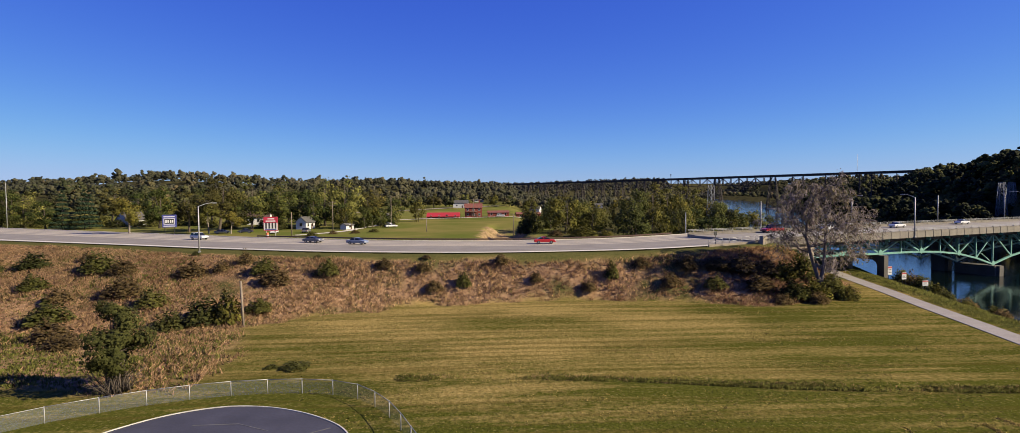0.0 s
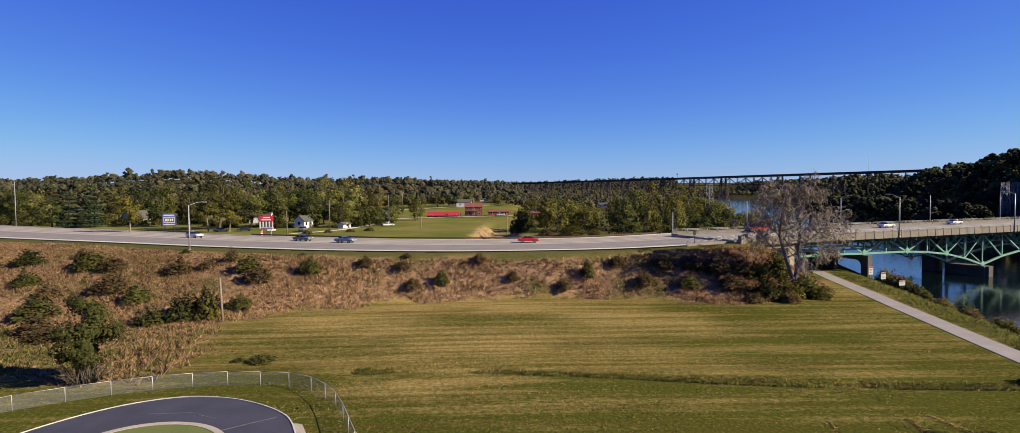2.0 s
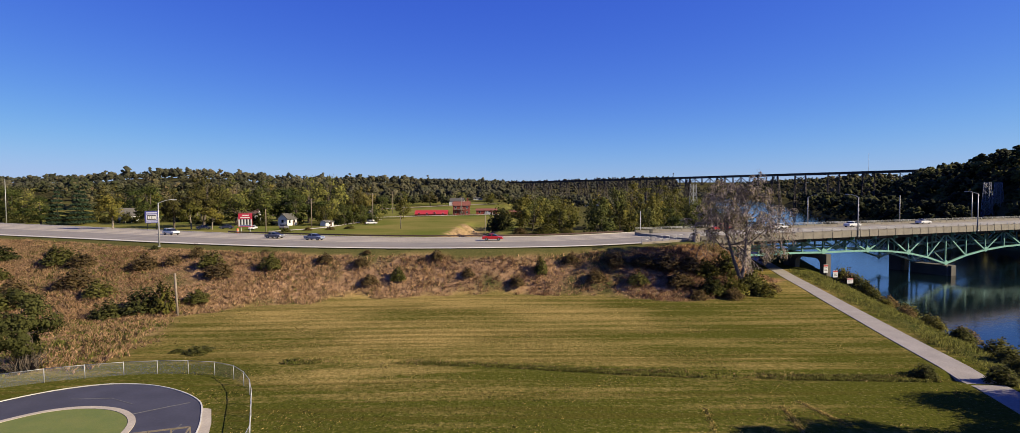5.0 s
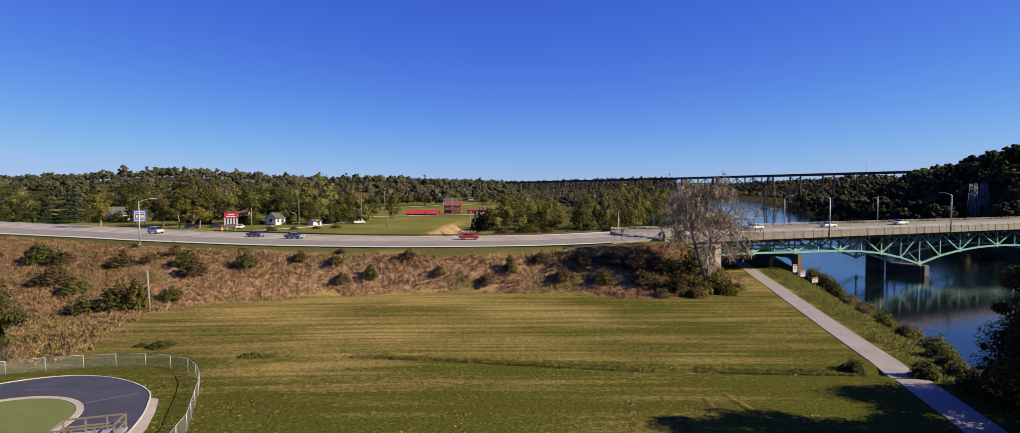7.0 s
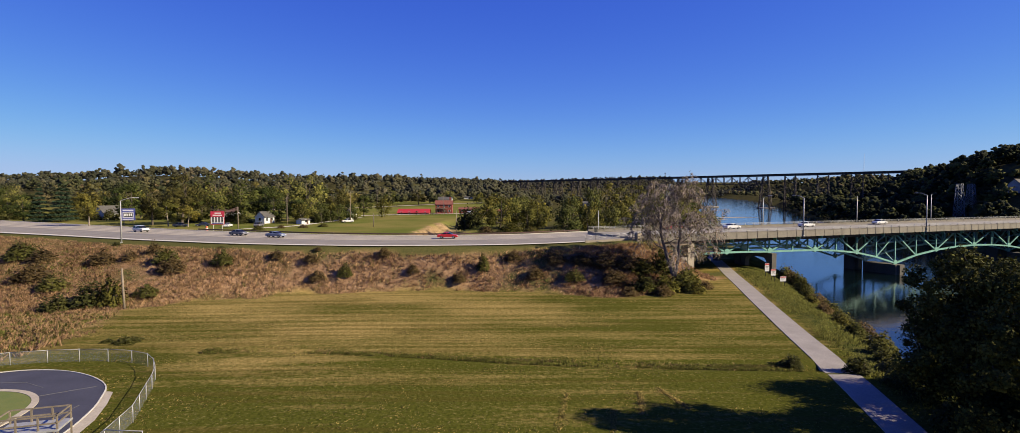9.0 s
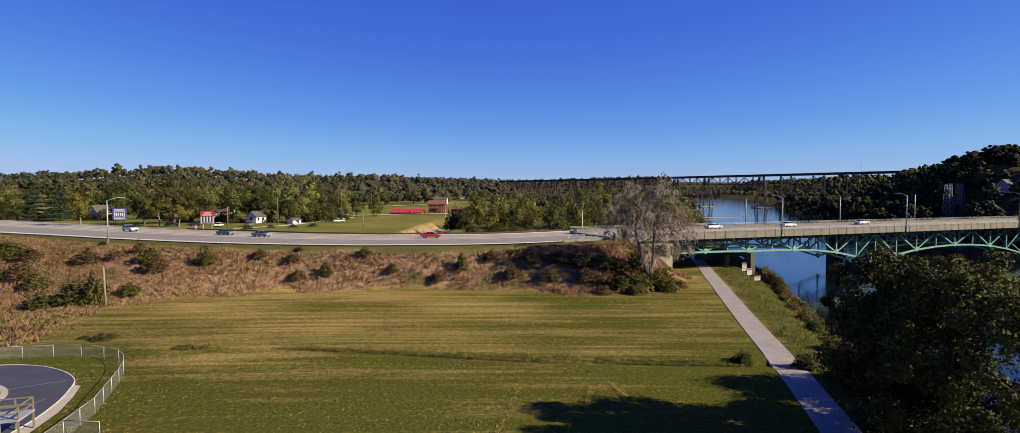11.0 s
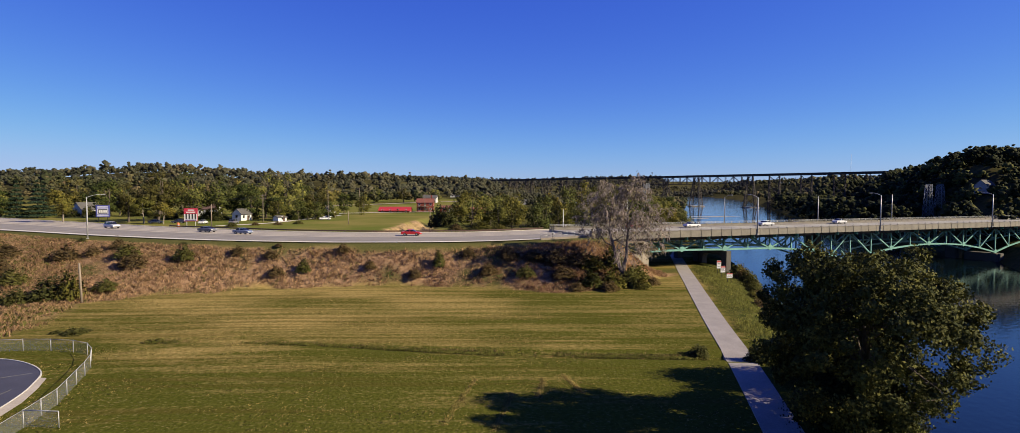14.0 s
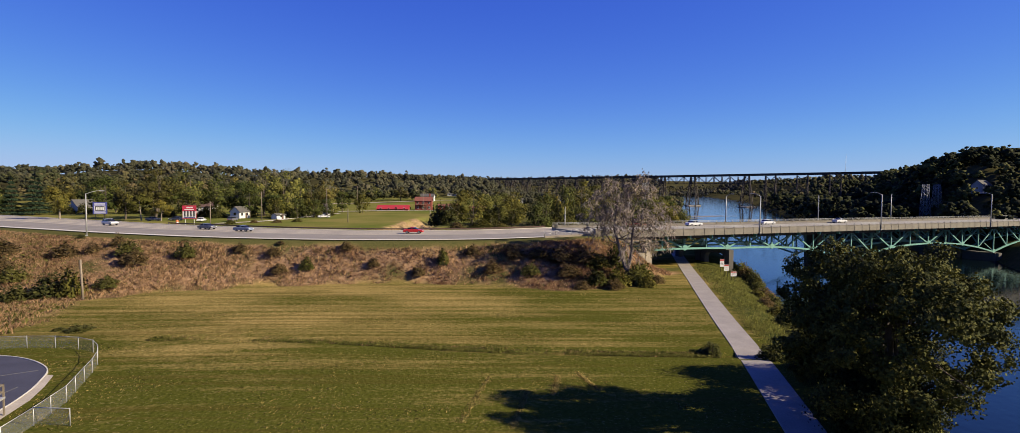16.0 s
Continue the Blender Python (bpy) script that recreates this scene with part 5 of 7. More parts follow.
# ---- railing on the bridge approach ----
appr = thing("approach_railing", pose(0, 0, 0), "pipe railing on a low beige concrete wall at the bridge approach", "railing")
ax = list(np.arange(43.6, 55.4, 1.45))
for x, x2 in zip(ax, ax[1:]):
    a_, b_ = (Vector((v, float(near_edge(v)) - 0.55, float(road_z(v)))) for v in (x, x2))
    bm = bmesh.new()
    add_beam(bm, a_ + Vector((0, 0, -0.35)), b_ + Vector((0, 0, -0.35)), 0.35, 1.3)
    part("wall_panel", bm, concrete, appr, "beige concrete wall panel")
    part("post", tube([a_ + Vector((0, 0, 0.25)), a_ + Vector((0, 0, 1.35))], 0.05, 6), galv, appr)
    for h_ in (0.75, 1.3):
        part("rail", tube([a_ + Vector((0, 0, h_)), b_ + Vector((0, 0, h_))], 0.04, 6), galv, appr)
e_ = bp(S0 - 0.4, LIP, 7.0)
part("end_block", box(-0.6, 0.6, -0.45, 0.45, 0.0, 2.6, 0.06, pose(e_.x, e_.y, e_.z, 0, 0, BANG)), concrete, appr, "concrete end block")


# ---- lanes beyond the road ----
def lane(name, pts, w, material, label):
    """A narrow lane laid over the land along a line."""
    line = [Vector(p) for p in pts]
    fine = [a.lerp(b, t / 6) for a, b in zip(line, line[1:]) for t in range(6)] + [line[-1]]
    bm = bmesh.new()
    rows = []
    for i, p in enumerate(fine):
        d = (fine[min(i + 1, len(fine) - 1)] - fine[max(i - 1, 0)]).normalized()
        q = Vector((-d.y, d.x)) * w / 2
        rows.append([bm.verts.new((v.x, v.y, height(v.x, v.y) + 0.10 + 0.30 * float(sstep(230, 330, v.y)))) for v in (p - q, p + q)])
    for (a, b), (c, d) in zip(rows, rows[1:]):
        bm.faces.new((a, b, d, c))
    bmesh.ops.recalc_face_normals(bm, faces=bm.faces[:])
    return tagged(part(name, bm, material), label, "road", kind="structure")


lane("side_road", [(-150, 352), (-110, 368), (-78, 388), (-37, 436), (0, 470)], 6.0, asphalt_far, "pale side road behind the open lawn")
lane("driveway", [(-61, 170), (-55.5, 180), (-51.5, 191), (-50, 216), (-47, 256)], 2.6, kerb_c, "narrow pale concrete driveway in the lawn")
lane("gravel_drive", [(-62, 268), (-50, 280), (-34, 289), (-12, 294), (14, 298)], 3.4, kerb_c, "pale gravel drive in front of the red buildings")
drum = thing("traffic_drum", pose(-59, 145.8, height(-59, 145.8)), "orange traffic drum standing at the roadside", "traffic drum")
orange = mat("orange_plastic", (0.75, 0.16, 0.04), (0.62, 0.13, 0.035), 2, 0.5)
part("body", tube([(0, 0, 0.1), (0, 0, 0.8), (0, 0, 1.5), (0, 0, 1.6)], [0.42, 0.36, 0.30, 0.18], 12), orange, drum)
part("base", tube([(0, 0, 0), (0, 0, 0.12)], 0.5, 12), black, drum)
part("white_band", tube([(0, 0, 0.75), (0, 0, 0.95)], [0.375, 0.36], 12), white, drum, "white reflective band")

# ---- the large tree by the path ----
def riverside_tree():
    gen = np.random.default_rng(5)
    x, y = 61.5, 26.2
    root = thing("tree", pose(x, y, height(x, y)), "large leafy riverside tree with spreading limbs beside the path", "tree")
    h = 15.0
    bm = bmesh.new()
    ends = []
    trunk = [Vector((0, 0, -0.5)), Vector((0.1, 0, 0.4)), Vector((0.3, 0.2, 2.6)), Vector((0.1, 0.3, 5.0)), Vector((-0.2, 0.2, 8.0)), Vector((0.1, 0.1, 11.5))]
    add_tube(bm, trunk, [0.62, 0.46, 0.38, 0.32, 0.22, 0.08], 10)
    for i in range(26):
        t = gen.uniform(0.25, 1.0)
        k = t * (len(trunk) - 2) + 1
        a = trunk[int(k) if int(k) < len(trunk) - 1 else len(trunk) - 2].lerp(trunk[min(int(k) + 1, len(trunk) - 1)], k - int(k))
        an = 2 * math.pi * (i * 0.382 + gen.uniform(-0.05, 0.05))
        z = gen.uniform(3.2, 13.4)
        reach = 6.3 * (math.sin(math.pi * (0.22 + 0.62 * (z - 2.5) / 12)) ** 0.6) * gen.uniform(0.7, 1.0)
        e = Vector((math.cos(an) * reach, math.sin(an) * reach, max(z, a.z - 1.0)))
        mid = a.lerp(e, 0.55) + Vector((0, 0, gen.uniform(-0.2, 0.9)))
        add_tube(bm, [a, a.lerp(mid, 0.5) + Vector(gen.normal(size=3) * 0.15), mid, e], [0.15, 0.11, 0.075, 0.02], 6)
        for j in range(3):
            b0 = mid.lerp(e, gen.uniform(0, 0.8))
            b1 = b0 + Vector((gen.normal() * 1.2, gen.normal() * 1.2, gen.uniform(-0.6, 1.3)))
            add_tube(bm, [b0, b0.lerp(b1, 0.5), b1], [0.045, 0.03, 0.01], 4)
            ends.append(np.array(b1))
        ends.append(np.array(e))
        ends.append(np.array(mid.lerp(e, 0.6)))
    part("trunk", bm, bark, root)
    k = 330
    d = gen.normal(size=(k, 3))
    d /= np.linalg.norm(d, axis=1)[:, None]
    lumpy = 1 + 0.10 * np.sin(3 * np.arctan2(d[:, 1], d[:, 0]) + 1.2) + 0.08 * np.sin(5 * d[:, 2] + 2 * d[:, 0])
    shell = gen.uniform(0.45, 1.0, k) ** 0.5 * lumpy
    c = np.stack([d[:, 0] * 6.9, d[:, 1] * 6.2, 7.6 + d[:, 2] * 6.4], 1)
    c = np.array((0, 0, 7.6)) + (c - (0, 0, 7.6)) * shell[:, None]
    c = np.concatenate([c[c[:, 2] > 1.4], np.array(ends)])
    r = gen.uniform(0.45, 1.15, len(c))
    p, out = crown_points(gen, c, r, 112000)
    # a wide gap on the water side, through which the river shows
    u = p[:, 0] * 0.79 - p[:, 1] * 0.61
    ragged = 1 + 0.25 * np.sin(2.3 * u + 1.1 * p[:, 2]) + 0.2 * np.sin(3.7 * p[:, 2] - 1.3 * u)
    hole = (((u - 3.5) / 2.0) ** 2 + ((p[:, 2] - 6.8) / 1.35) ** 2 < ragged ** 2) & (gen.random(len(p)) < 0.93)
    hole |= (((u - 1.2) / 0.9) ** 2 + ((p[:, 2] - 8.6) / 0.6) ** 2 < ragged ** 2) & (gen.random(len(p)) < 0.85)
    ok = ~hole & (p[:, 2] > 0.6)
    v, n = leaf_quads(p[ok], 0.143, gen, 1.3, out=out[ok], bias=0.55)
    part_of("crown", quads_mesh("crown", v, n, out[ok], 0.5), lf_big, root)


# leaf colour lowered to stand in for the deep shade in these crowns
lf_big = leaf_mat("shade_dark_cottonwood_leaves", (0.006, 0.009, 0.002), (0.022, 0.028, 0.007), (0.108, 0.102, 0.024), 0.09, 0.5)
riverside_tree()
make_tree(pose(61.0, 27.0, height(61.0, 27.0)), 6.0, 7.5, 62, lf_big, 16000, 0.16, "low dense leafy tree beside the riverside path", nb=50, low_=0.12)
# added mostly behind the larger crown, to close a gap in the path's shade
make_tree(pose(65.0, 31.6, height(65.0, 31.6)), 8.0, 8.0, 63, lf_big, 26000, 0.15, "leafy tree added among the bank trees to shade the path", nb=56, low_=0.12)
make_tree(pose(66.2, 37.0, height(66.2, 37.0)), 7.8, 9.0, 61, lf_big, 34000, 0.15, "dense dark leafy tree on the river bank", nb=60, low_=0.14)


# ---- the half-bare willow at the abutment ----
bark_twig = mat("grey_twigs", (0.36, 0.29, 0.255), (0.22, 0.175, 0.155), 1.2, 0.95)
bark_grey = mat("grey_bark", (0.21, 0.17, 0.15), (0.12, 0.098, 0.088), 2.5, 0.95, 0.5)


def old_willow():
    gen = np.random.default_rng(12)
    x, y = 58.4, 91.3
    z0 = height(x, y)
    root = thing("tree", pose(x, y, z0), "half-bare old willow with pale forked trunk and drooping twigs", "tree")
    bm = bmesh.new()
    tw = bmesh.new()
    tips = []
    top = 21.3 - z0

    def grow(p, d, length, r, depth):
        pts, rad = [p], [r]
        q, e = p.copy(), d.copy()
        n = 4
        for i in range(n):
            e = (e + Vector(gen.normal(size=3)) * (0.16 + 0.05 * depth) + Vector((0, 0, 0.05 if depth < 2 else -0.10 - 0.06 * depth))).normalized()
            q = q + e * length / n
            pts.append(q.copy())
            rad.append(max(r * (1 - 0.62 * (i + 1) / n), 0.036))
        add_tube(bm if depth < 3 else tw, pts, rad, 8 if depth < 2 else (5 if depth == 2 else 3), caps=False)
        if depth >= 4:
            tips.extend(np.array(v) for v in pts[1:])
            return
        kids = (5, 5, 5, 5)[depth]
        for k in range(kids):
            t = gen.uniform(0.35, 1.0) if depth else gen.uniform(0.55, 1.0)
            i = min(int(t * n), n - 1)
            b = pts[i].lerp(pts[i + 1], t * n - i) if t < 1 else pts[-1]
            side = e.cross(Vector(gen.normal(size=3))).normalized()
            nd = (e * gen.uniform(0.45, 0.9) + side * gen.uniform(0.5, 1.0)).normalized()
            grow(b, nd, length * gen.uniform(0.42, 0.62), rad[i] * 0.62, depth + 1)

    add_tube(bm, [(0, 0, -0.8), (0.1, 0, 0.3), (0.0, 0, 1.8)], [0.62, 0.5, 0.46], 9)
    # the two leaders, then the limbs that spread from them
    leaders = ([(0, 0, 1.6), (-0.9, 0.1, 4.2), (-2.0, 0.2, 8.2), (-1.7, 0.0, 11.6), (-0.4, 0.3, 14.4)], [(0, 0, 1.6), (0.6, 0.2, 4.2), (0.9, 0.4, 8.0), (0.8, 0.2, 11.0), (2.2, 0.5, 14.0)])
    for line in leaders:
        add_tube(bm, [Vector(p) * (top / 17.0) for p in line], [0.36, 0.30, 0.23, 0.15, 0.05], 8, caps=False)
        for k in range(15):
            t = 1.2 + 2.8 * k / 14
            i = min(int(t), 3)
            p = Vector(line[i]).lerp(Vector(line[i + 1]), t - i) * (top / 17.0)
            an = 2.4 * k + (0.0 if line is leaders[0] else 1.3)
            d = Vector((math.cos(an), 0.75 * math.sin(an), 0.35 + 0.45 * (t - 1.2) / 2.8))
            grow(p, d.normalized(), top * (0.36 - 0.20 * (t - 1.2) / 2.8) * gen.uniform(0.8, 1.15), 0.15 - 0.02 * t, 1)
    part("trunk", bm, bark_grey, root)
    part("twig_spray", tw, bark_twig, root, "fine grey bare twigs")
    tips_ = np.array(tips)
    keep = gen.random(len(tips_)) < 0.07 + 0.22 * ((tips_[:, 0] > 3) & (tips_[:, 2] < 7))
    tips_ = tips_[keep]
    p = np.repeat(tips_, 2, 0) + gen.normal(size=(len(tips_) * 2, 3)) * 0.3
    v, n = leaf_quads(p, 0.26, gen, 1.5, 0.8)
    part_of("leaves", quads_mesh("leaves", v, n), lf_straw, root, "sparse dry olive leaves")


lf_straw = leaf_mat("dry_leaves", (0.12, 0.10, 0.05), (0.19, 0.16, 0.09), (0.26, 0.22, 0.13))
lf_weed = leaf_mat("dry_weeds", (0.19, 0.118, 0.062), (0.31, 0.198, 0.108), (0.45, 0.315, 0.175), 0.42, 0.22, gain=1.2)
lf_grass = leaf_mat("green_grass", (0.060, 0.070, 0.014), (0.108, 0.114, 0.025), (0.18, 0.165, 0.045), 0.3)
lf_shrub = leaf_mat("shrub_leaves", (0.045, 0.050, 0.013), (0.088, 0.088, 0.023), (0.145, 0.132, 0.038), 0.35, grain=9)
lf_deep = leaf_mat("deep_shrub_leaves", (0.028, 0.034, 0.011), (0.052, 0.056, 0.017), (0.10, 0.096, 0.027), 0.35, grain=9)
lf_brown = leaf_mat("rusty_shrub_leaves", (0.065, 0.048, 0.022), (0.11, 0.078, 0.034), (0.17, 0.12, 0.055), 0.35, grain=9)
lf_russet = leaf_mat("russet_weeds", (0.125, 0.071, 0.040), (0.205, 0.118, 0.066), (0.31, 0.190, 0.104), 0.42, 0.3, gain=1.2)
old_willow()


# ---- shrubs ----
def make_shrub(m, w, h, seed, leaves, count, leaf, label, group="shrubs on the embankment"):
    gen = np.random.default_rng(seed)
    root = thing("shrub", m, label, "shrub", group)
    bm = bmesh.new()
    for i in range(7):
        a = gen.uniform(0, 2 * math.pi)
        e = Vector((math.cos(a) * w * 0.33 * gen.uniform(0.3, 1), math.sin(a) * w * 0.33 * gen.uniform(0.3, 1), h * gen.uniform(0.3, 0.6)))
        add_tube(bm, [(0, 0, -0.2), e * 0.5 + Vector((0, 0, 0.1)), e], [0.04, 0.025, 0.008], 4)
    part("stem", bm, bark, root)
    # leaves all over a ragged mound that reaches the ground, with denser clumps inside
    an, ra = gen.uniform(0, 2 * math.pi, count), np.sqrt(gen.uniform(0, 1, count))
    edge = 0.44 * (1 + 0.16 * np.sin(3 * an + seed) + 0.10 * np.sin(7 * an + 2.0 * seed))
    top = 0.86 * (1 - 0.86 * ra ** 2.2) * (1 + 0.14 * np.sin(9 * ra * np.cos(an) + seed) + 0.12 * np.sin(8 * ra * np.sin(an)))
    zz = top * gen.uniform(0.0, 1.0, count) ** 0.4
    p = np.stack([np.cos(an) * ra * edge * w, np.sin(an) * ra * edge * w, zz * h], 1) + gen.normal(0, 0.022, (count, 3)) * (w, w, h)
    p[:, 2] = np.abs(p[:, 2])
    out = p * (1, 1, 0.6) + (0, 0, 0.55 * h) + gen.normal(0, 0.22, (count, 3))
    v, k = leaf_quads(p, leaf, gen, out=out, bias=0.8)
    inner = np.arange(0, count, max(1, count // 34))
    pc = p[inner] * (0.72, 0.72, 0.75)
    rc = gen.uniform(0.045, 0.08, len(inner)) * w
    part_of("foliage", clumps_mesh("foliage", pc, rc, out[inner], gen, v, k, out, 1.1, share=0.75), leaves, root)
    return root


SHRUBS = {}


def shrub(x, y, w, h, tone, label, group="shrubs on the embankment"):
    """A shrub at x, y; alike ones share their meshes."""
    leaves = {"green": lf_shrub, "dark": lf_deep, "gold": lf_gold, "brown": lf_brown}[tone]
    var = rnd.randrange(3)
    key = (tone, var)
    m = pose(x, y, height(x, y) - 0.05, 0, 0, rnd.uniform(0, 360)) @ Matrix.Diagonal((w, w, h, 1))
    if key not in SHRUBS:
        first = make_shrub(m, 1.0, 1.0, 100 + 7 * len(SHRUBS), leaves, 1050, 0.066, label, group)
        SHRUBS[key] = first
        return first
    o = copy_thing(SHRUBS[key], Matrix())
    o.matrix_basis = m
    return tagged(o, label, "shrub", group)


# x, y, width, height, tone
BUSHES = [(-86, 104.8, 5.5, 3.2, "dark"), (-92, 103, 3.6, 2.4, "dark"), (-70, 100, 6.5, 3.4, "green"), (-64, 98, 5.0, 2.6, "brown"), (-75, 92, 4.5, 2.5, "green"), (-66, 86, 4.0, 2.2, "brown"),
          (-50.5, 96, 5.0, 2.6, "brown"), (-46, 97, 3.0, 2.0, "brown"), (-26.2, 94.6, 4.2, 2.6, "green"), (-37.5, 95, 4.6, 2.8, "green"), (-34, 91.5, 5.0, 2.6, "brown"), (-43, 100, 3.0, 2.2, "brown"),
          (-39, 78.8, 6.2, 3.6, "dark"), (-35.7, 78.6, 4.0, 4.6, "gold"), (-42.5, 76, 4.5, 2.6, "dark"), (-33, 83, 4.2, 1.8, "green"), (-10, 96, 3.0, 1.6, "brown"), (-2.6, 93.3, 2.8, 2.4, "green"),
          (-7.5, 92.5, 3.2, 1.7, "brown"), (-17, 97, 3.2, 1.5, "brown"), (4, 97, 2.6, 1.5, "brown"), (10, 94, 2.4, 1.6, "brown"), (23.4, 94.2, 2.5, 3.0, "green"), (19, 92.5, 3.0, 1.6, "brown"), (33, 92, 3.6, 2.0, "brown"),
          (29, 96, 3.0, 1.7, "brown"), (37, 95, 4.4, 2.2, "brown"), (42, 95, 4.6, 1.8, "brown"), (46, 94, 5.4, 3.0, "brown"), (50, 94, 5.0, 2.4, "brown"), (53, 93, 5.0, 3.0, "gold"), (47, 89.5, 4.6, 2.4, "brown"),
          (52, 88, 4.6, 2.8, "green"), (56, 89, 4.6, 3.4, "gold"), (59.5, 90, 5.0, 3.6, "green"), (57.5, 95.5, 5.0, 4.0, "green"), (62, 94.5, 4.6, 3.2, "gold"), (55, 86, 3.6, 1.8, "brown"), (61.5, 88.5, 3.4, 2.2, "gold"), (49, 85.8, 3.2, 1.6, "brown"),
          (64.5, 92.5, 2.8, 1.6, "brown"), (40, 90.5, 4.0, 2.0, "green"), (-56.2, 107.2, 1.5, 0.9, "dark"), (-30, 100.6, 1.8, 0.7, "dark"), (-9.6, 98.6, 1.8, 0.7, "brown"),
          (-57, 88, 6.0, 3.0, "brown"), (-50, 84, 5.0, 2.4, "green"), (-61, 78, 6.0, 3.0, "green"), (-54, 70, 5.0, 2.6, "brown"), (-50, 67, 4.2, 1.8, "brown"), (-68, 68, 7.0, 3.2, "green"), (-58, 60, 5.0, 2.4, "green"), (-17.8, 57.6, 3.2, 0.7, "green"), (-20.5, 57.9, 1.6, 0.4, "green"),
          (-80, 84, 6.0, 3.2, "brown"), (-98, 94, 7.0, 3.6, "green"), (-100, 110, 5.0, 2.6, "brown"), (-112, 108, 6.0, 3.0, "green"), (-78, 108, 3.0, 1.8, "brown"), (57.6, 47.6, 2.4, 1.3, "dark"), (90.3, 115.2, 3.6, 3.4, "green"), (92.2, 117.0, 3.0, 3.2, "gold"), (63, 45.5, 2.6, 1.6, "dark")]
NAMES = {"dark": "dark green leafy shrub in the dry weeds", "green": "green leafy shrub in the dry weeds", "brown": "brownish autumn shrub in the dry weeds", "gold": "yellowing leafy shrub in the dry weeds"}
for x, y, w, h, tone in BUSHES:
    shrub(x, y, w * 1.1, h * 1.2, tone, NAMES[tone])
# shrubs on the river bank
for y, off, w, h, tone in ((52, 7, 3.5, 2.2, "green"), (57, 9, 4, 2.6, "gold"), (62, 8, 3.4, 2.2, "green"), (66, 10.5, 4, 2.6, "brown"), (70, 9, 3, 2.0, "gold"), (75, 11, 4.2, 2.4, "green"), (80, 10, 3.2, 2.0, "brown"),
                          (85, 12.5, 4.4, 2.6, "green"), (90, 11, 3.0, 1.8, "gold"), (94, 13.5, 4.2, 2.6, "brown"), (99, 13, 3.6, 2.6, "green"), (104, 14, 4.4, 3.4, "gold"), (109, 14, 5.0, 4.2, "green"), (112, 13.5, 4.2, 4.0, "brown"), (49, 6.0, 2.6, 1.8, "gold"), (45.5, 5.0, 3.0, 2.0, "green"), (42, 4.4, 3.2, 2.4, "dark"), (33, 4.2, 3.4, 2.6, "dark"), (28.5, 4.2, 3.4, 2.6, "dark")):
    shrub(float(path_mid(y)) + off, y, w, h, tone, NAMES[tone].replace("in the dry weeds", "on the river bank"), "shrubs on the river bank")


# the vine-grown snag at the fence
vt = make_tree(pose(-32.2, 51.2, height(-32.2, 51.2)), 9.6, 5.6, 77, lf_deep, 12000, 0.17, "small dead tree wrapped in green and brown vines", nb=30, low_=0.22, limbs=12)
bm = bmesh.new()
for i in range(34):
    a = 2.4 * i
    q = Vector((math.cos(a), math.sin(a), 0)) * rnd.uniform(0.2, 1.5)
    pts = [q + Vector((0, 0, -0.2))]
    for k in range(1, 6):
        pts.append(Vector((q.x * (1 - 0.16 * k) + rnd.uniform(-0.35, 0.35), q.y * (1 - 0.16 * k) + rnd.uniform(-0.35, 0.35), 0.95 * k * rnd.uniform(0.8, 1.1))))
    add_tube(bm, pts, [0.06, 0.055, 0.05, 0.04, 0.03, 0.015], 5)
for i in range(60):
    a = rnd.uniform(0, 2 * math.pi)
    d = Vector((math.cos(a), math.sin(a), 0)) * rnd.uniform(1.2, 3.2)
    add_tube(bm, [d * 0.25 + Vector((0, 0, -0.1)), d * 0.6 + Vector((rnd.uniform(-0.3, 0.3), 0, rnd.uniform(0.5, 1.3))), d + Vector((0, 0, rnd.uniform(0.8, 2.4)))], [0.035, 0.025, 0.012], 4)
part("vine_stem", bm, bark, vt, "tangled brown hanging vine stems")

# ---- trees beyond the road ----
BROAD = "broad leafy shade tree beyond the road"
RIVER = "leafy river tree beside the road"
SIZES = {"oak": (21, 17), "elm": (22, 17), "dark": (19.5, 15), "gold": (13.5, 14), "bushy": (13, 13), "poplar": (20, 12), "small": (10.5, 9)}
lf_oak = leaf_mat("browning_leaves", (0.015, 0.016, 0.005), (0.056, 0.051, 0.014), (0.155, 0.128, 0.036), 0.14)
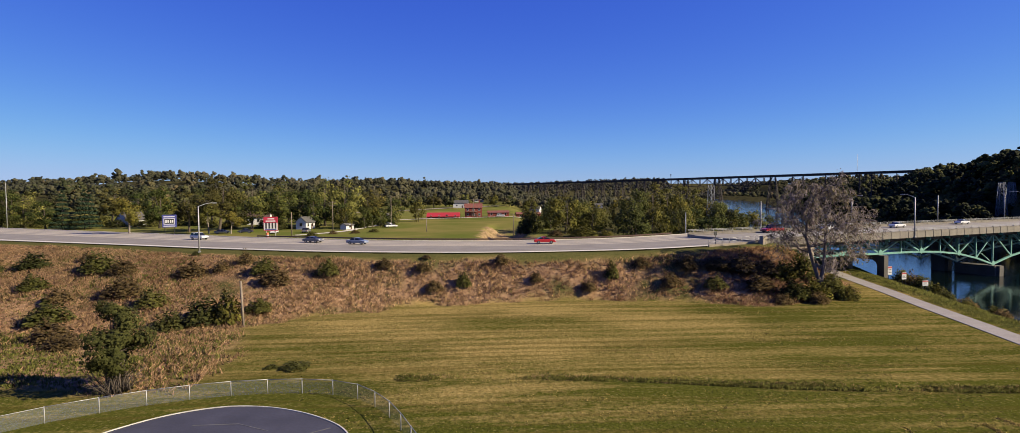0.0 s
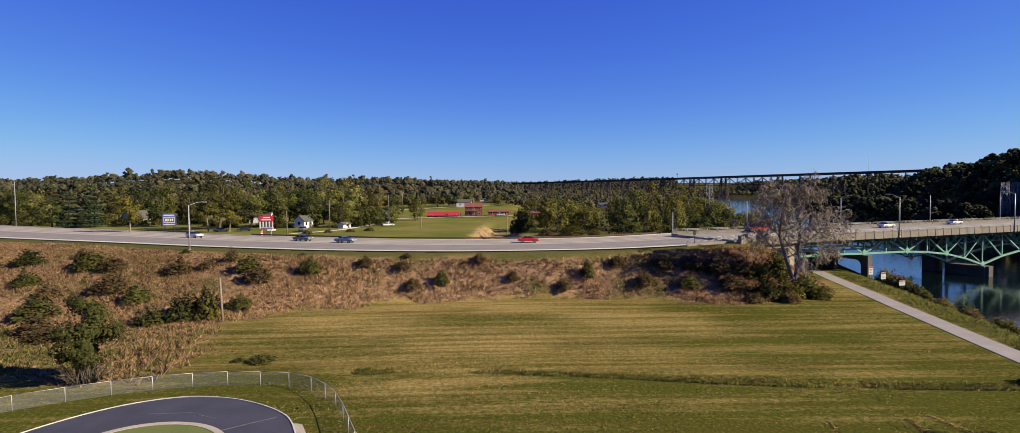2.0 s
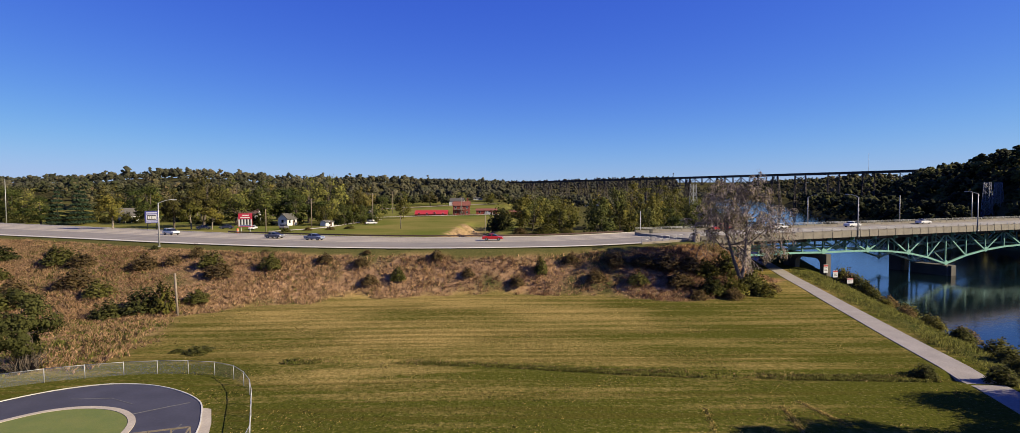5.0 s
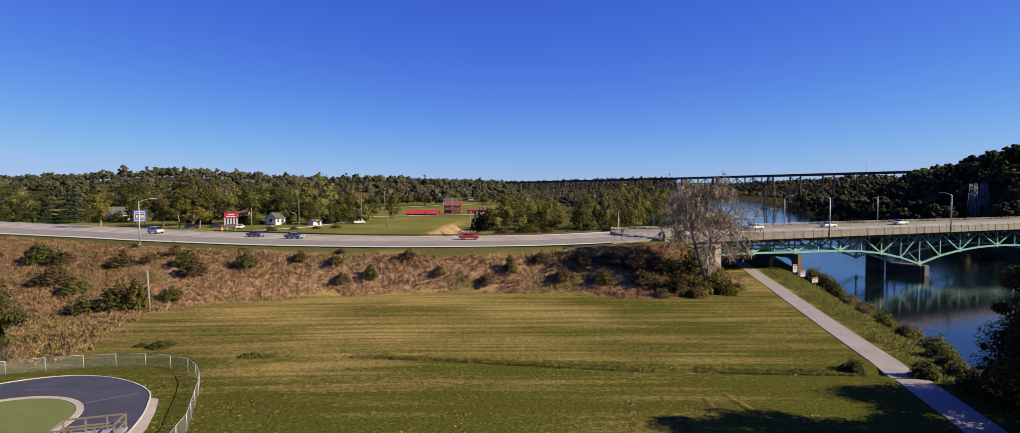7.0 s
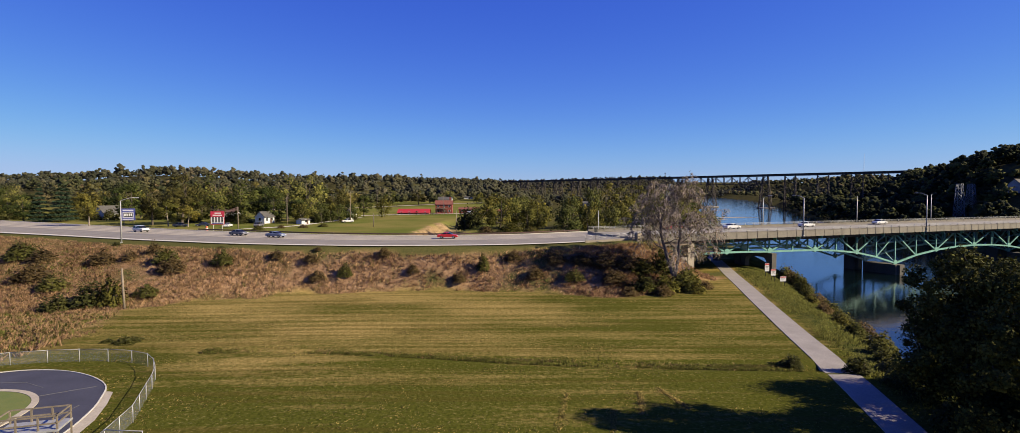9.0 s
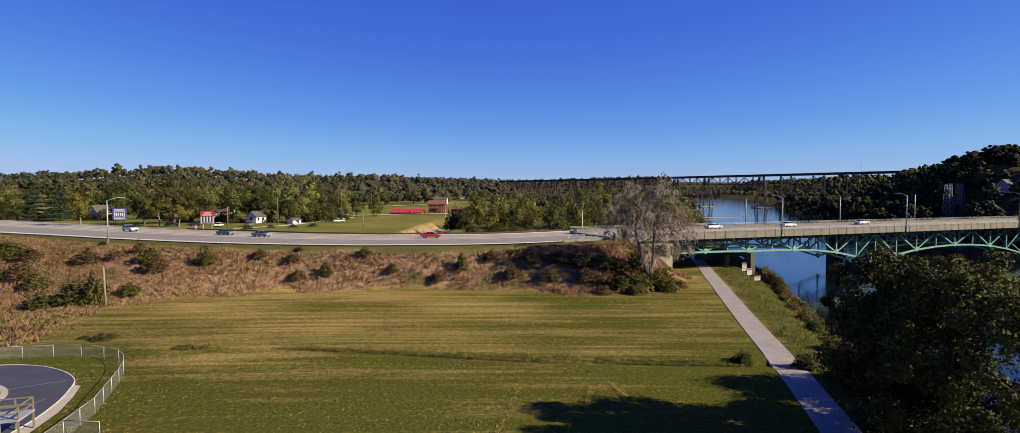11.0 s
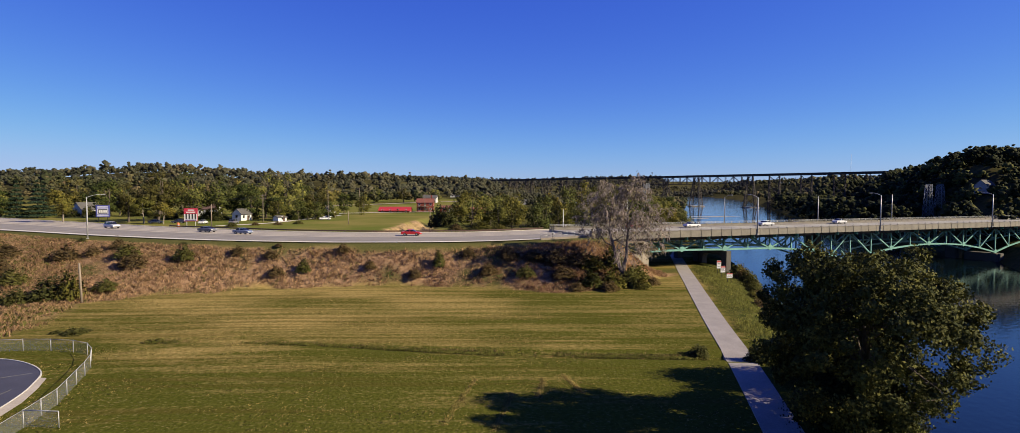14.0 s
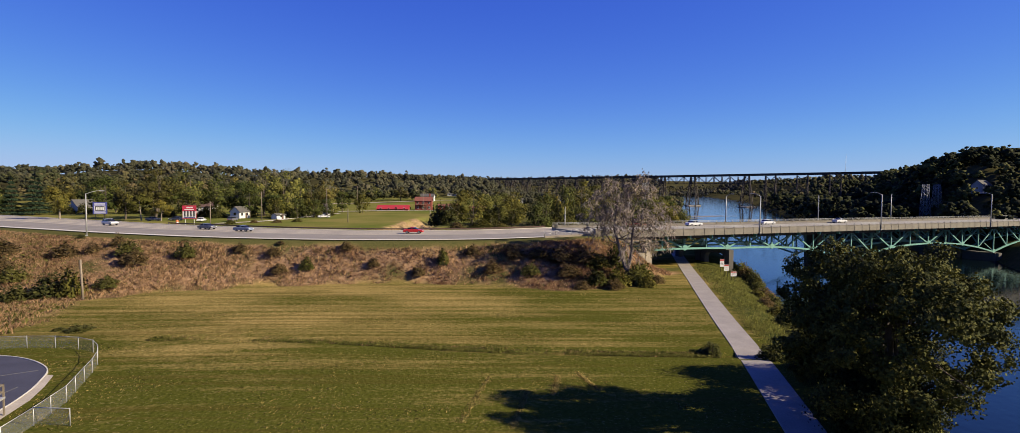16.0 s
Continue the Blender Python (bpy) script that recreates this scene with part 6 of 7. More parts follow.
kinds = {
    "oak": make_tree(put(-100.3, 200), 21, 17, 201, lf_oak, 3400, 0.40, BROAD + " with browning crown", nb=18, low_=0.32, group="shade trees beyond the road"),
    "elm": make_tree(put(-62, 228), 22, 17, 202, lf_green, 3600, 0.40, BROAD, nb=20, low_=0.16, group="shade trees beyond the road"),
    "dark": make_tree(put(-135.5, 221), 17.5, 14, 203, lf_dark, 3200, 0.40, "dark green shade tree beyond the road", nb=24, low_=0.22, group="shade trees beyond the road"),
    "gold": make_tree(put(24, 171), 13.0, 13, 204, lf_gold, 3200, 0.34, "turning green-gold tree beside the road", nb=24, low_=0.12, group="river trees"),
    "bushy": make_tree(put(46, 170), 12.5, 12, 205, lf_green, 3200, 0.34, RIVER, nb=22, low_=0.10, group="river trees"),
    "poplar": make_tree(put(78, 240), 20, 12, 207, lf_gold, 3200, 0.36, "tall turning poplar behind the river trees", nb=26, low_=0.10, group="river trees"),
    "small": make_tree(put(-112.5, 170), 11.5, 9, 206, lf_gold, 2400, 0.36, "small thin tree with yellowing leaves by the road", nb=16, low_=0.34, bark_=bark_pale, group="shade trees beyond the road"),
}
# kind, x, y, crown top, crown width
for row in (("dark", -219, 246, 26, 14), ("elm", -207, 241, 24, 14), ("dark", -178, 217, 21, 13), ("elm", -158, 252, 24.5, 14), ("gold", -151, 249, 22.5, 13), ("oak", -122, 236, 24, 14), ("oak", -109, 196, 22, 12),
            ("elm", -93, 210, 27.6, 17), ("elm", -84, 214, 26.6, 16), ("elm", -70, 226, 28.4, 17), ("dark", -77, 219, 24.5, 13), ("gold", -55.5, 206, 16, 8.5), ("bushy", -49.5, 210, 15.1, 9), ("bushy", -44.3, 215, 14.3, 8.5),
            ("oak", -67, 300, 25, 15), ("dark", -49.3, 270, 20.2, 9), ("gold", -36.7, 262, 18.5, 8), ("oak", -58, 252, 22, 12), ("elm", -80, 256, 26, 16), ("dark", -98, 258, 25, 16), ("dark", -112, 268, 25, 15), ("oak", -132, 268, 26, 15),
            ("elm", -150, 276, 26, 16), ("dark", -172, 262, 25, 15), ("oak", -190, 270, 26, 15), ("dark", -212, 240, 25, 15), ("elm", -224, 250, 25, 15), ("dark", -240, 252, 26, 16), ("oak", -258, 262, 27, 16), ("dark", -278, 272, 27, 16),
            ("dark", -82, 300, 26, 14), ("elm", -100, 312, 28, 15), ("oak", -122, 306, 27, 15), ("elm", -86, 352, 24, 14), ("bushy", -28, 452, 22, 13), ("oak", -52, 440, 23, 14), ("gold", -5, 468, 22, 13), ("elm", -74, 430, 24, 14), ("dark", 10, 480, 22, 13),
            ("oak", 28, 450, 20, 14), ("gold", 22, 345, 18, 12), ("bushy", 34, 330, 18, 13), ("poplar", 40, 300, 19, 11), ("bushy", 30, 285, 17, 12), ("gold", 40, 262, 17, 13), ("bushy", 26, 246, 16, 12), ("gold", 15, 214, 14, 9),
            ("poplar", 69, 235, 24.5, 13), ("poplar", 86, 246, 24, 12), ("bushy", 62, 228, 21.5, 13), ("poplar", 93, 252, 22, 12), ("gold", 55, 232, 20, 12),
            ("gold", 34, 174, 15.0, 12), ("bushy", 30, 182, 17.0, 13), ("gold", 55, 180, 15.5, 11), ("bushy", 62, 172, 14.0, 11), ("dark", 70, 170, 12.5, 10), ("gold", 80, 172, 11.0, 9), ("bushy", 84, 184, 12.5, 11), ("gold", 66, 190, 16.5, 13), ("bushy", 50, 196, 17.5, 12),
            ("gold", 38, 206, 18, 13), ("bushy", 22, 200, 15, 11), ("dark", 76, 202, 15.5, 12), ("bushy", 88, 208, 14.5, 12), ("gold", 97, 216, 14.5, 12), ("bushy", 100, 240, 15, 13), ("gold", 76, 222, 19, 12), ("bushy", 110, 264, 15.5, 13), ("poplar", 92, 268, 20, 12),
            ("gold", 118, 290, 16, 13), ("bushy", 102, 296, 17, 14), ("gold", 126, 320, 16.5, 14), ("bushy", 132, 352, 17.5, 14), ("gold", 110, 337, 18, 14), ("gold", 148, 387, 18, 15), ("dark", 165, 422, 18.5, 15), ("bushy", 142, 422, 19, 15),
            ("bushy", -42.5, 233, 14.5, 8), ("dark", -60, 214, 18, 11), ("bushy", -47.5, 226, 14, 8), ("dark", -43.6, 228, 15.5, 8), ("dark", -70, 213, 22, 12), ("small", -97, 187, 15.5, 7.5), ("small", -88, 184, 13.5, 7), ("small", -48, 216, 14, 7)):
    tree_at(*row)
for i in range(20):
    y = 190 + 13 * i
    x = float(left_bank(y)) - 7 - 4 * (i % 3)
    tree_at("bushy" if i % 2 else "gold", x, y, height(x, y) + 8 + 1.4 * (i % 4), 8 + 1.3 * (i % 5))
shrub(12.5, 176, 7.5, 9.0, "dark", "dense dark conical bush by the creek", "bushes beyond the road")
shrub(15, 181, 6.0, 8.0, "dark", "dense dark conical bush by the creek", "bushes beyond the road")
for x, y, w, h, tone in ((28, 158, 9, 3.4, "gold"), (34, 156, 6, 2.6, "gold"), (42, 160, 8, 2.2, "brown"), (52, 162, 7, 2.2, "brown"), (62, 160, 6, 2.4, "brown"), (20, 160, 5, 2.4, "brown"), (-55, 168, 4, 1.6, "green"), (-51, 176, 3, 1.5, "brown"), (-40, 186, 4, 1.6, "green"), (-45, 180, 3.4, 1.4, "brown"), (6, 150, 4, 2.0, "brown"), (90, 165, 7, 4.0, "green"), (96, 172, 7, 4.0, "gold")):
    shrub(x, y, w, h, tone, NAMES[tone].replace("in the dry weeds", "beyond the road"), "bushes beyond the road")


# both loops add shrubs to fill in the dark shade under the trees
for i in range(14):
    x = -222 + 8.2 * i + rnd.uniform(-2, 2)
    shrub(x, 232 + rnd.uniform(-4, 6) + (5 if x > -175 else 0), rnd.uniform(6, 9), rnd.uniform(4, 6), "dark" if i % 3 else "green", "filler shrub added for the dark shade below the trees", "bushes beyond the road")
for x, y, w, h in ((-80, 207, 7, 4.5), (-90, 216, 8, 5), (-104, 214, 7, 4), (-72, 216, 8, 5), (-58, 219, 8, 5.5), (-52, 222, 7, 5), (-116, 222, 7, 4)):
    shrub(x, y, w, h, "dark", "filler shrub added for the dark shade below the trees", "bushes beyond the road")


def pine(m, h, w, label):
    gen = np.random.default_rng(int(h * 10))
    root = thing("tree", m, label, "pine tree", "pines beyond the road")
    part("trunk", tube([(0, 0, -0.4), (0, 0, h * 0.97)], [h * 0.02, 0.03], 6), bark, root)
    n = 4200
    t = gen.uniform(0.06, 1, n)
    tier = np.round(t * 9) / 9
    t = tier * 0.75 + t * 0.25
    a = gen.uniform(0, 2 * math.pi, n)
    a = np.round(a / (2 * math.pi) * 9 + tier * 4) / 9 * 2 * math.pi + gen.normal(0, 0.16, n)
    rad = w / 2 * (1.04 - t) * gen.uniform(0.25, 1.0, n)
    p = np.stack([np.cos(a) * rad, np.sin(a) * rad, h * t - 0.16 * rad], 1)
    v, k = leaf_quads(p, 0.48, gen, 1.5)
    part_of("crown", quads_mesh("crown", v, k), lf_pine, root)
    return root


p1 = pine(put(-171.9, 218), 15.5, 10, "dark spruce with layered branches beyond the road")
for x, y, s in ((-164, 219, 1.02), (-167.5, 226, 1.0), (-232, 226, 1.0)):
    copy_thing(p1, put(x, y, 0, rnd.uniform(0, 360), s))


# ---- woods on the hills ----
def woods(name, label, xs, ys, count, quads, leaf, hgt, leaves, test, seed, lobes=9):
    gen = np.random.default_rng(seed)
    x = gen.uniform(xs[0], xs[1], count * 4)
    y = gen.uniform(ys[0], ys[1], count * 4)
    ok = test(x, y)
    x, y = x[ok][:count], y[ok][:count]
    n = len(x)
    z = land_z(x, y)
    h = hgt * gen.uniform(0.65, 1.25, n) * np.where((gen.random(n) < 0.05) & (x < 150), 1.3, 1.0)
    r = h * gen.uniform(0.30, 0.48, n)
    # each crown is a heap of uneven clumps with loose sprays at its edge
    d = gen.normal(size=(n, lobes, 3))
    d /= np.linalg.norm(d, axis=2)[:, :, None]
    d[:, :, 2] = np.abs(d[:, :, 2]) * 1.5 - 0.72
    size = np.stack([r, r, h * 0.46], 1)[:, None, :]
    mid = np.stack([x, y, z + h * 0.50], 1)[:, None, :]
    pc = (d * gen.uniform(0.35, 0.80, (n, lobes, 1)) * size + mid).reshape(-1, 3)
    rc = (r[:, None] * gen.uniform(0.16, 0.38, (n, lobes)) * (9.0 / lobes) ** 0.5).ravel()
    e = gen.normal(size=(n * quads, 3))
    e /= np.linalg.norm(e, axis=1)[:, None]
    e[:, 2] = np.abs(e[:, 2]) * 1.1 - 0.3
    pick = (np.arange(n)[:, None] * lobes + gen.integers(0, lobes, (n, quads))).ravel()
    p = pc[pick] + e * rc[pick][:, None] * gen.uniform(0.8, 1.12, (n * quads, 1)) * (1, 1, 0.8)
    out = e + 0.6 * d.reshape(-1, 3)[pick] + (0, 0, 0.15)
    v, k = leaf_quads(p, leaf, gen, out=out, bias=2.1)
    me = clumps_mesh(name, pc, rc, (d + (0, 0, 0.2)).reshape(-1, 3), gen, v, k, out)
    tint = np.clip(0.80 * gen.beta(1.1, 2.4, n) + 0.10 * wave(x, y, 60, 3), 0, 0.75)
    me.attributes.new("tint", "FLOAT", "POINT").data.foreach_set("value", np.concatenate([np.repeat(tint, quads * 4), np.repeat(tint, lobes * len(ICO_V))]).astype(np.float32))
    return tagged(part_of(name, me, leaves), label, "trees", kind="stuff")


FAR_TONES = [(0.022, 0.028, 0.014), (0.050, 0.056, 0.024), (0.085, 0.082, 0.036), (0.12, 0.098, 0.048), (0.14, 0.108, 0.055), (0.13, 0.08, 0.045)]
lf_far = woods_mat("hill_leaves", FAR_TONES)
# tones darkened so the leaf colour carries the hill's shaded side
lf_hill = woods_mat("shade_toned_hill_leaves", [(0.006, 0.009, 0.003), (0.023, 0.029, 0.010), (0.065, 0.070, 0.020), (0.125, 0.120, 0.034), (0.145, 0.115, 0.038)])
# paler, greyer tones: a little distance haze mixed into the leaf colour
lf_mid = woods_mat("valley_haze_leaves", [(0.034, 0.038, 0.024), (0.066, 0.066, 0.039), (0.102, 0.092, 0.054), (0.122, 0.097, 0.060)])
# the ridge's haze is put into its leaf colour as grey
lf_haze = woods_mat("haze_toned_leaves", [(0.036, 0.040, 0.036), (0.055, 0.056, 0.046), (0.075, 0.070, 0.055), (0.085, 0.072, 0.058)])
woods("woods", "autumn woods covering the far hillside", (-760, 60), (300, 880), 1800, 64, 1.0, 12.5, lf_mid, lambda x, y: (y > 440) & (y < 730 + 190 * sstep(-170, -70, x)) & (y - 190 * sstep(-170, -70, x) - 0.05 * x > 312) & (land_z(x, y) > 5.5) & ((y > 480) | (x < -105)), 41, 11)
woods("woods", "autumn woods at the foot of the far hillside", (-560, -100), (300, 440), 430, 200, 0.6, 12.5, lf_far, lambda x, y: (y - 190 * sstep(-170, -70, x) - 0.05 * x > 312) & (land_z(x, y) > 5.5), 40, 24)
woods("woods", "row of trees beyond the side road", (-125, 90), (404, 476), 130, 170, 0.55, 10.5, lf_far, lambda x, y: (y > 452 + 0.45 * x) & ~((np.abs(x - 13 + 0.06 * y) < 11)), 52, 24)
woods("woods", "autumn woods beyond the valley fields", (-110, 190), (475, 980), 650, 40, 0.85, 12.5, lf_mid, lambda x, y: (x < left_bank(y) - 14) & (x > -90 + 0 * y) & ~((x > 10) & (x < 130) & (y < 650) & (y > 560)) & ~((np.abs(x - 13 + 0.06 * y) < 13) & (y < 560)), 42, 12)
def river_hill(x, y):
    """Where the hill is wooded: not on its foot near the bridge, nor along the power line's cutting."""
    return (x > right_bank(y) + 2) & ((y > 186 + 0.1 * (x - 196)) | (y > 330)) & ~((np.abs(x - 0.845 * y - 29) < 9.5) & (y < 264)) & ~((np.abs(x - 0.89 * y - 45) < 4.5) & (y < 244))


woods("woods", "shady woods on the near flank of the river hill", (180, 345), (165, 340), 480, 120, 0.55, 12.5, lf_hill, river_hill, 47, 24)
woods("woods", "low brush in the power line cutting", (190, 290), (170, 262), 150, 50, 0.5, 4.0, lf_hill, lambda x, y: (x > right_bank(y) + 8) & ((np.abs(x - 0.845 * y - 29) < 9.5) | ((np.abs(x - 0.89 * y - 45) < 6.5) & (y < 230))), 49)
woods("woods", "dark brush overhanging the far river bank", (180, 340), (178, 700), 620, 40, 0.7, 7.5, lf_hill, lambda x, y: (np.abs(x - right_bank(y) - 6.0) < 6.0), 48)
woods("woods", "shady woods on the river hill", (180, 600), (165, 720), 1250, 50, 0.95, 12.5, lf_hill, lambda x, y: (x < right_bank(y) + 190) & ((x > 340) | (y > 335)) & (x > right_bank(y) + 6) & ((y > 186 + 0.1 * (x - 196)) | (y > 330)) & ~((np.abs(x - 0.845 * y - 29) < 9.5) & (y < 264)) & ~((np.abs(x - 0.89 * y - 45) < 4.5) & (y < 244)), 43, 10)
woods("woods", "wooded slopes round the river bend beyond the viaduct", (300, 1000), (700, 1500), 900, 16, 1.5, 13, lf_far, lambda x, y: (x > right_bank(y) + 7) & (x < right_bank(y) + 300), 46, 7)
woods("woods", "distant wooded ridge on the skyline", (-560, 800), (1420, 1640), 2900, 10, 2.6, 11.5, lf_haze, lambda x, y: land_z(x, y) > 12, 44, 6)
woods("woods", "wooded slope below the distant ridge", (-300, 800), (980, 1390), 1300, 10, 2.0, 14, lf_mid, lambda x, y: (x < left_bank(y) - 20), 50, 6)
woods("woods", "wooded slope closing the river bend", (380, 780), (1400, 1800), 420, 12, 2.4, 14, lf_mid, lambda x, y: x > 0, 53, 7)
woods("woods", "low riverside trees along the far bank", (60, 420), (300, 1250), 640, 26, 0.9, 11, lf_far, lambda x, y: (np.abs(x - left_bank(y) + 20) < 17) & (y > 420), 45)


# ---- dry weeds and grass ----
def blades(name, label, x, y, h, w, per, leaves, seed, lean=0.35):
    gen = np.random.default_rng(seed)
    n = len(x)
    x, y, h, w = (np.repeat(v, per) for v in (x, y, h, w))
    k = len(x)
    x, y = x + gen.normal(0, 0.16, k), y + gen.normal(0, 0.16, k)
    z = land_z(x, y) - 0.04
    a = gen.uniform(-math.pi / 2, math.pi / 2, k)
    dx, dy = np.cos(a) * w / 2, np.sin(a) * w / 2
    lx, ly = gen.normal(0, lean, k) * h, gen.normal(0, lean, k) * h
    h = h * gen.uniform(0.55, 1.2, k)
    base = np.stack([x, y, z], 1)
    side = np.stack([dx, dy, 0 * dx], 1)
    tip = base + np.stack([lx, ly, h], 1)
    v = np.stack([base - side * 0.6, base + side * 0.6, tip + side * 0.25, tip - side * 0.25 + (0, 0, 0.05)], 1).reshape(-1, 3)
    facing = np.stack([gen.normal(0.25, 0.5, k), gen.normal(-0.35, 0.5, k), np.full(k, 1.0)], 1)
    return tagged(part_of(name, quads_mesh(name, v, k, facing, 1.0), leaves), label, "grass", kind="stuff")


gen0 = np.random.default_rng(91)
qx, qy = gen0.uniform(-125, 70, 150000), gen0.uniform(48, 150, 150000)
dry_, verge_, *_r = masks(qx, qy)
ok = (dry_ > gen0.random(len(qx))) & (qy < near_edge(qx) - 3.6 - 1.8 * sstep(0, -50, qx))
qx, qy = qx[ok], qy[ok]
patchy = wave(qx, qy, 7, 9) + 0.6 * wave(qx, qy, 2.6, 8)
tall = np.clip(0.38 + 0.26 * patchy, 0.14, 0.85)
brown = gen0.random(len(qx)) < 0.9 - 0.36 * sstep(-30, -55, qx) * sstep(-0.6, 0.7, wave(qx, qy, 8, 21)) - 0.45 * ((qx < -28) & (qy < 74)) - 0.4 * ((qx < -36) & (qy < 63))
rust_ = brown & (wave(qx, qy, 9, 14) + 0.5 * wave(qx, qy, 3, 15) + 0.9 * sstep(-20, 45, qx) + gen0.normal(0, 0.35, len(qx)) > 0.75)
straw_ = brown & ~rust_
blades("dry_weeds", "tall dry straw-coloured weeds on the embankment", qx[straw_], qy[straw_], tall[straw_], np.full(straw_.sum(), 0.19), 5, lf_weed, 92, 0.6)
blades("russet_weeds", "russet seed-headed weeds on the embankment", qx[rust_], qy[rust_], tall[rust_] * 1.1, np.full(rust_.sum(), 0.19), 5, lf_russet, 96, 0.6)
blades("green_weeds", "tufts of green weeds on the embankment", qx[~brown], qy[~brown], tall[~brown] * 0.8, np.full((~brown).sum(), 0.2), 4, lf_grass, 93)
lf_rank = leaf_mat("rank_grass", (0.040, 0.050, 0.008), (0.080, 0.086, 0.017), (0.15, 0.135, 0.036), 0.2)
# rank grass along the shallow ditch and on the bank
dx_ = gen0.uniform(-6, 58, 15000)
dy_ = ditch(dx_) + np.clip(gen0.normal(0, 0.5, len(dx_)), -0.9, 0.9) * (0.75 + 0.35 * wave(dx_, 0 * dx_, 6, 1))
okd = (wave(dx_, dy_, 5, 3) + gen0.normal(0, 0.35, len(dx_)) + 0.9 * sstep(6, 30, dx_)) > 0.62
dx_, dy_ = dx_[okd], dy_[okd]
tan_ = gen0.random(len(dx_)) < 0.08 + 0.22 * (dy_ > ditch(dx_) + 0.2)
blades("ditch_grass", "rank green grass along a shallow ditch across the field", dx_[~tan_], dy_[~tan_], np.full((~tan_).sum(), 0.24), np.full((~tan_).sum(), 0.12), 4, lf_rank, 94, 0.6)
blades("ditch_grass", "tan grass seed heads along the shallow ditch", dx_[tan_], dy_[tan_], np.full(tan_.sum(), 0.22), np.full(tan_.sum(), 0.07), 4, lf_weed, 99)
bx_, by_ = gen0.uniform(58, 102, 30000), gen0.uniform(20, 120, 30000)
okb = (bx_ > path_mid(by_) + 2.3) & (bx_ < left_bank(by_) - 1)
blades("bank_grass", "rough grass and weeds on the river bank", bx_[okb], by_[okb], np.clip(0.3 + 0.3 * wave(bx_[okb], by_[okb], 4, 2), 0.12, 0.8), np.full(okb.sum(), 0.12), 4, lf_grass, 95)

# straw and clippings scattered on the mown field
cy = gen0.uniform(28, 92, 26000)
cx = gen0.uniform(-30, 64, 26000)
okc = (wave(cx, cy, 4.5, 6) + 0.8 * wave(cx * 0.25, cy, 1.5, 9) + gen0.normal(0, 0.35, len(cx)) - 0.5 * sstep(42, 56, cx) > 0.42) & (cy < foot(cx) - 1.5) & (cx < path_mid(cy) - 2.5) & ((cx > -18) | (cy > 58))
lf_turf = leaf_mat("turf_blades", (0.055, 0.058, 0.013), (0.10, 0.095, 0.022), (0.17, 0.14, 0.04), 0.2)
lf_clip = leaf_mat("dry_clippings", (0.13, 0.10, 0.03), (0.22, 0.165, 0.055), (0.33, 0.25, 0.09), 0.1)
blades("grass_clippings", "pale dry clippings scattered on the mown field", cx[okc], cy[okc], np.full(okc.sum(), 0.07), np.full(okc.sum(), 0.09), 4, lf_clip, 97, 1.4)
for x0, y0, x1, y1 in ((32.2, 29.6, 34.0, 39.5), (36.0, 28.5, 37.4, 36.0), (39.5, 35.0, 40.4, 40.0), (43.5, 36.5, 42.2, 41.0)):
    tt = gen0.uniform(0, 1, 420)
    blades("grass_clippings", "thin trail of pale clippings on the mown field", x0 + (x1 - x0) * tt, y0 + (y1 - y0) * tt, np.full(420, 0.06), np.full(420, 0.08), 2, lf_clip, int(x0), 1.4)
tx, ty = gen0.uniform(-30, 64, 36000), gen0.uniform(27, 92, 36000)
okt = (wave(tx, ty, 6, 11) + gen0.normal(0, 0.5, len(tx)) > 0.1) & (ty < foot(tx) - 1) & (tx < path_mid(ty) - 2) & ((tx > -18) | (ty > 58))
blades("grass_tufts", "short tufts of green grass on the mown field", tx[okt], ty[okt], np.full(okt.sum(), 0.08), np.full(okt.sum(), 0.08), 2, lf_turf, 98, 0.6)

# ---- the little race track and its fence ----
faded = mat("faded_line", (0.17, 0.165, 0.16), (0.10, 0.10, 0.10), 1.5, 0.8)
track_m = mat("blue_black_asphalt", (0.058, 0.058, 0.078), (0.042, 0.042, 0.056), 0.4, 0.75, 0.15, fine=5)
apron_m = mat("apron_concrete", (0.50, 0.44, 0.35), (0.40, 0.35, 0.275), 0.5, 0.85, 0.2, fine=5)
turf = mat("short_turf", (0.11, 0.15, 0.022), (0.15, 0.17, 0.03), 0.6, 0.95, 0.3)
outer = [(-28.4, 31), (-27.8, 37), (-26, 41.2), (-23.2, 44.4), (-19.5, 46.1), (-15.6, 45.9), (-11.8, 44.4), (-8.4, 41.9), (-6.4, 38.8), (-4.9, 35.6), (-3.7, 31.5), (-3.4, 27), (-5, 21), (-12, 17), (-20, 17), (-26, 22)]
inner = [(-22.6, 31), (-22.2, 36), (-20.2, 39.2), (-17.4, 40.4), (-14.2, 40.0), (-11.6, 38.2), (-10.2, 35.4), (-9.8, 31.5), (-10.8, 27), (-14, 24), (-18, 24), (-21.4, 26.5)]


def rounded(pts, n=6):
    """A closed smooth line through pts."""
    out = []
    k = len(pts)
    for i in range(k):
        p0, p1, p2, p3 = (np.array(pts[(i + j) % k], float) for j in (-1, 0, 1, 2))
        for t in np.linspace(0, 1, n, endpoint=False):
            out.append(0.5 * ((2 * p1) + (p2 - p0) * t + (2 * p0 - 5 * p1 + 4 * p2 - p3) * t * t + (3 * p1 - p0 - 3 * p2 + p3) * t ** 3))
    return out


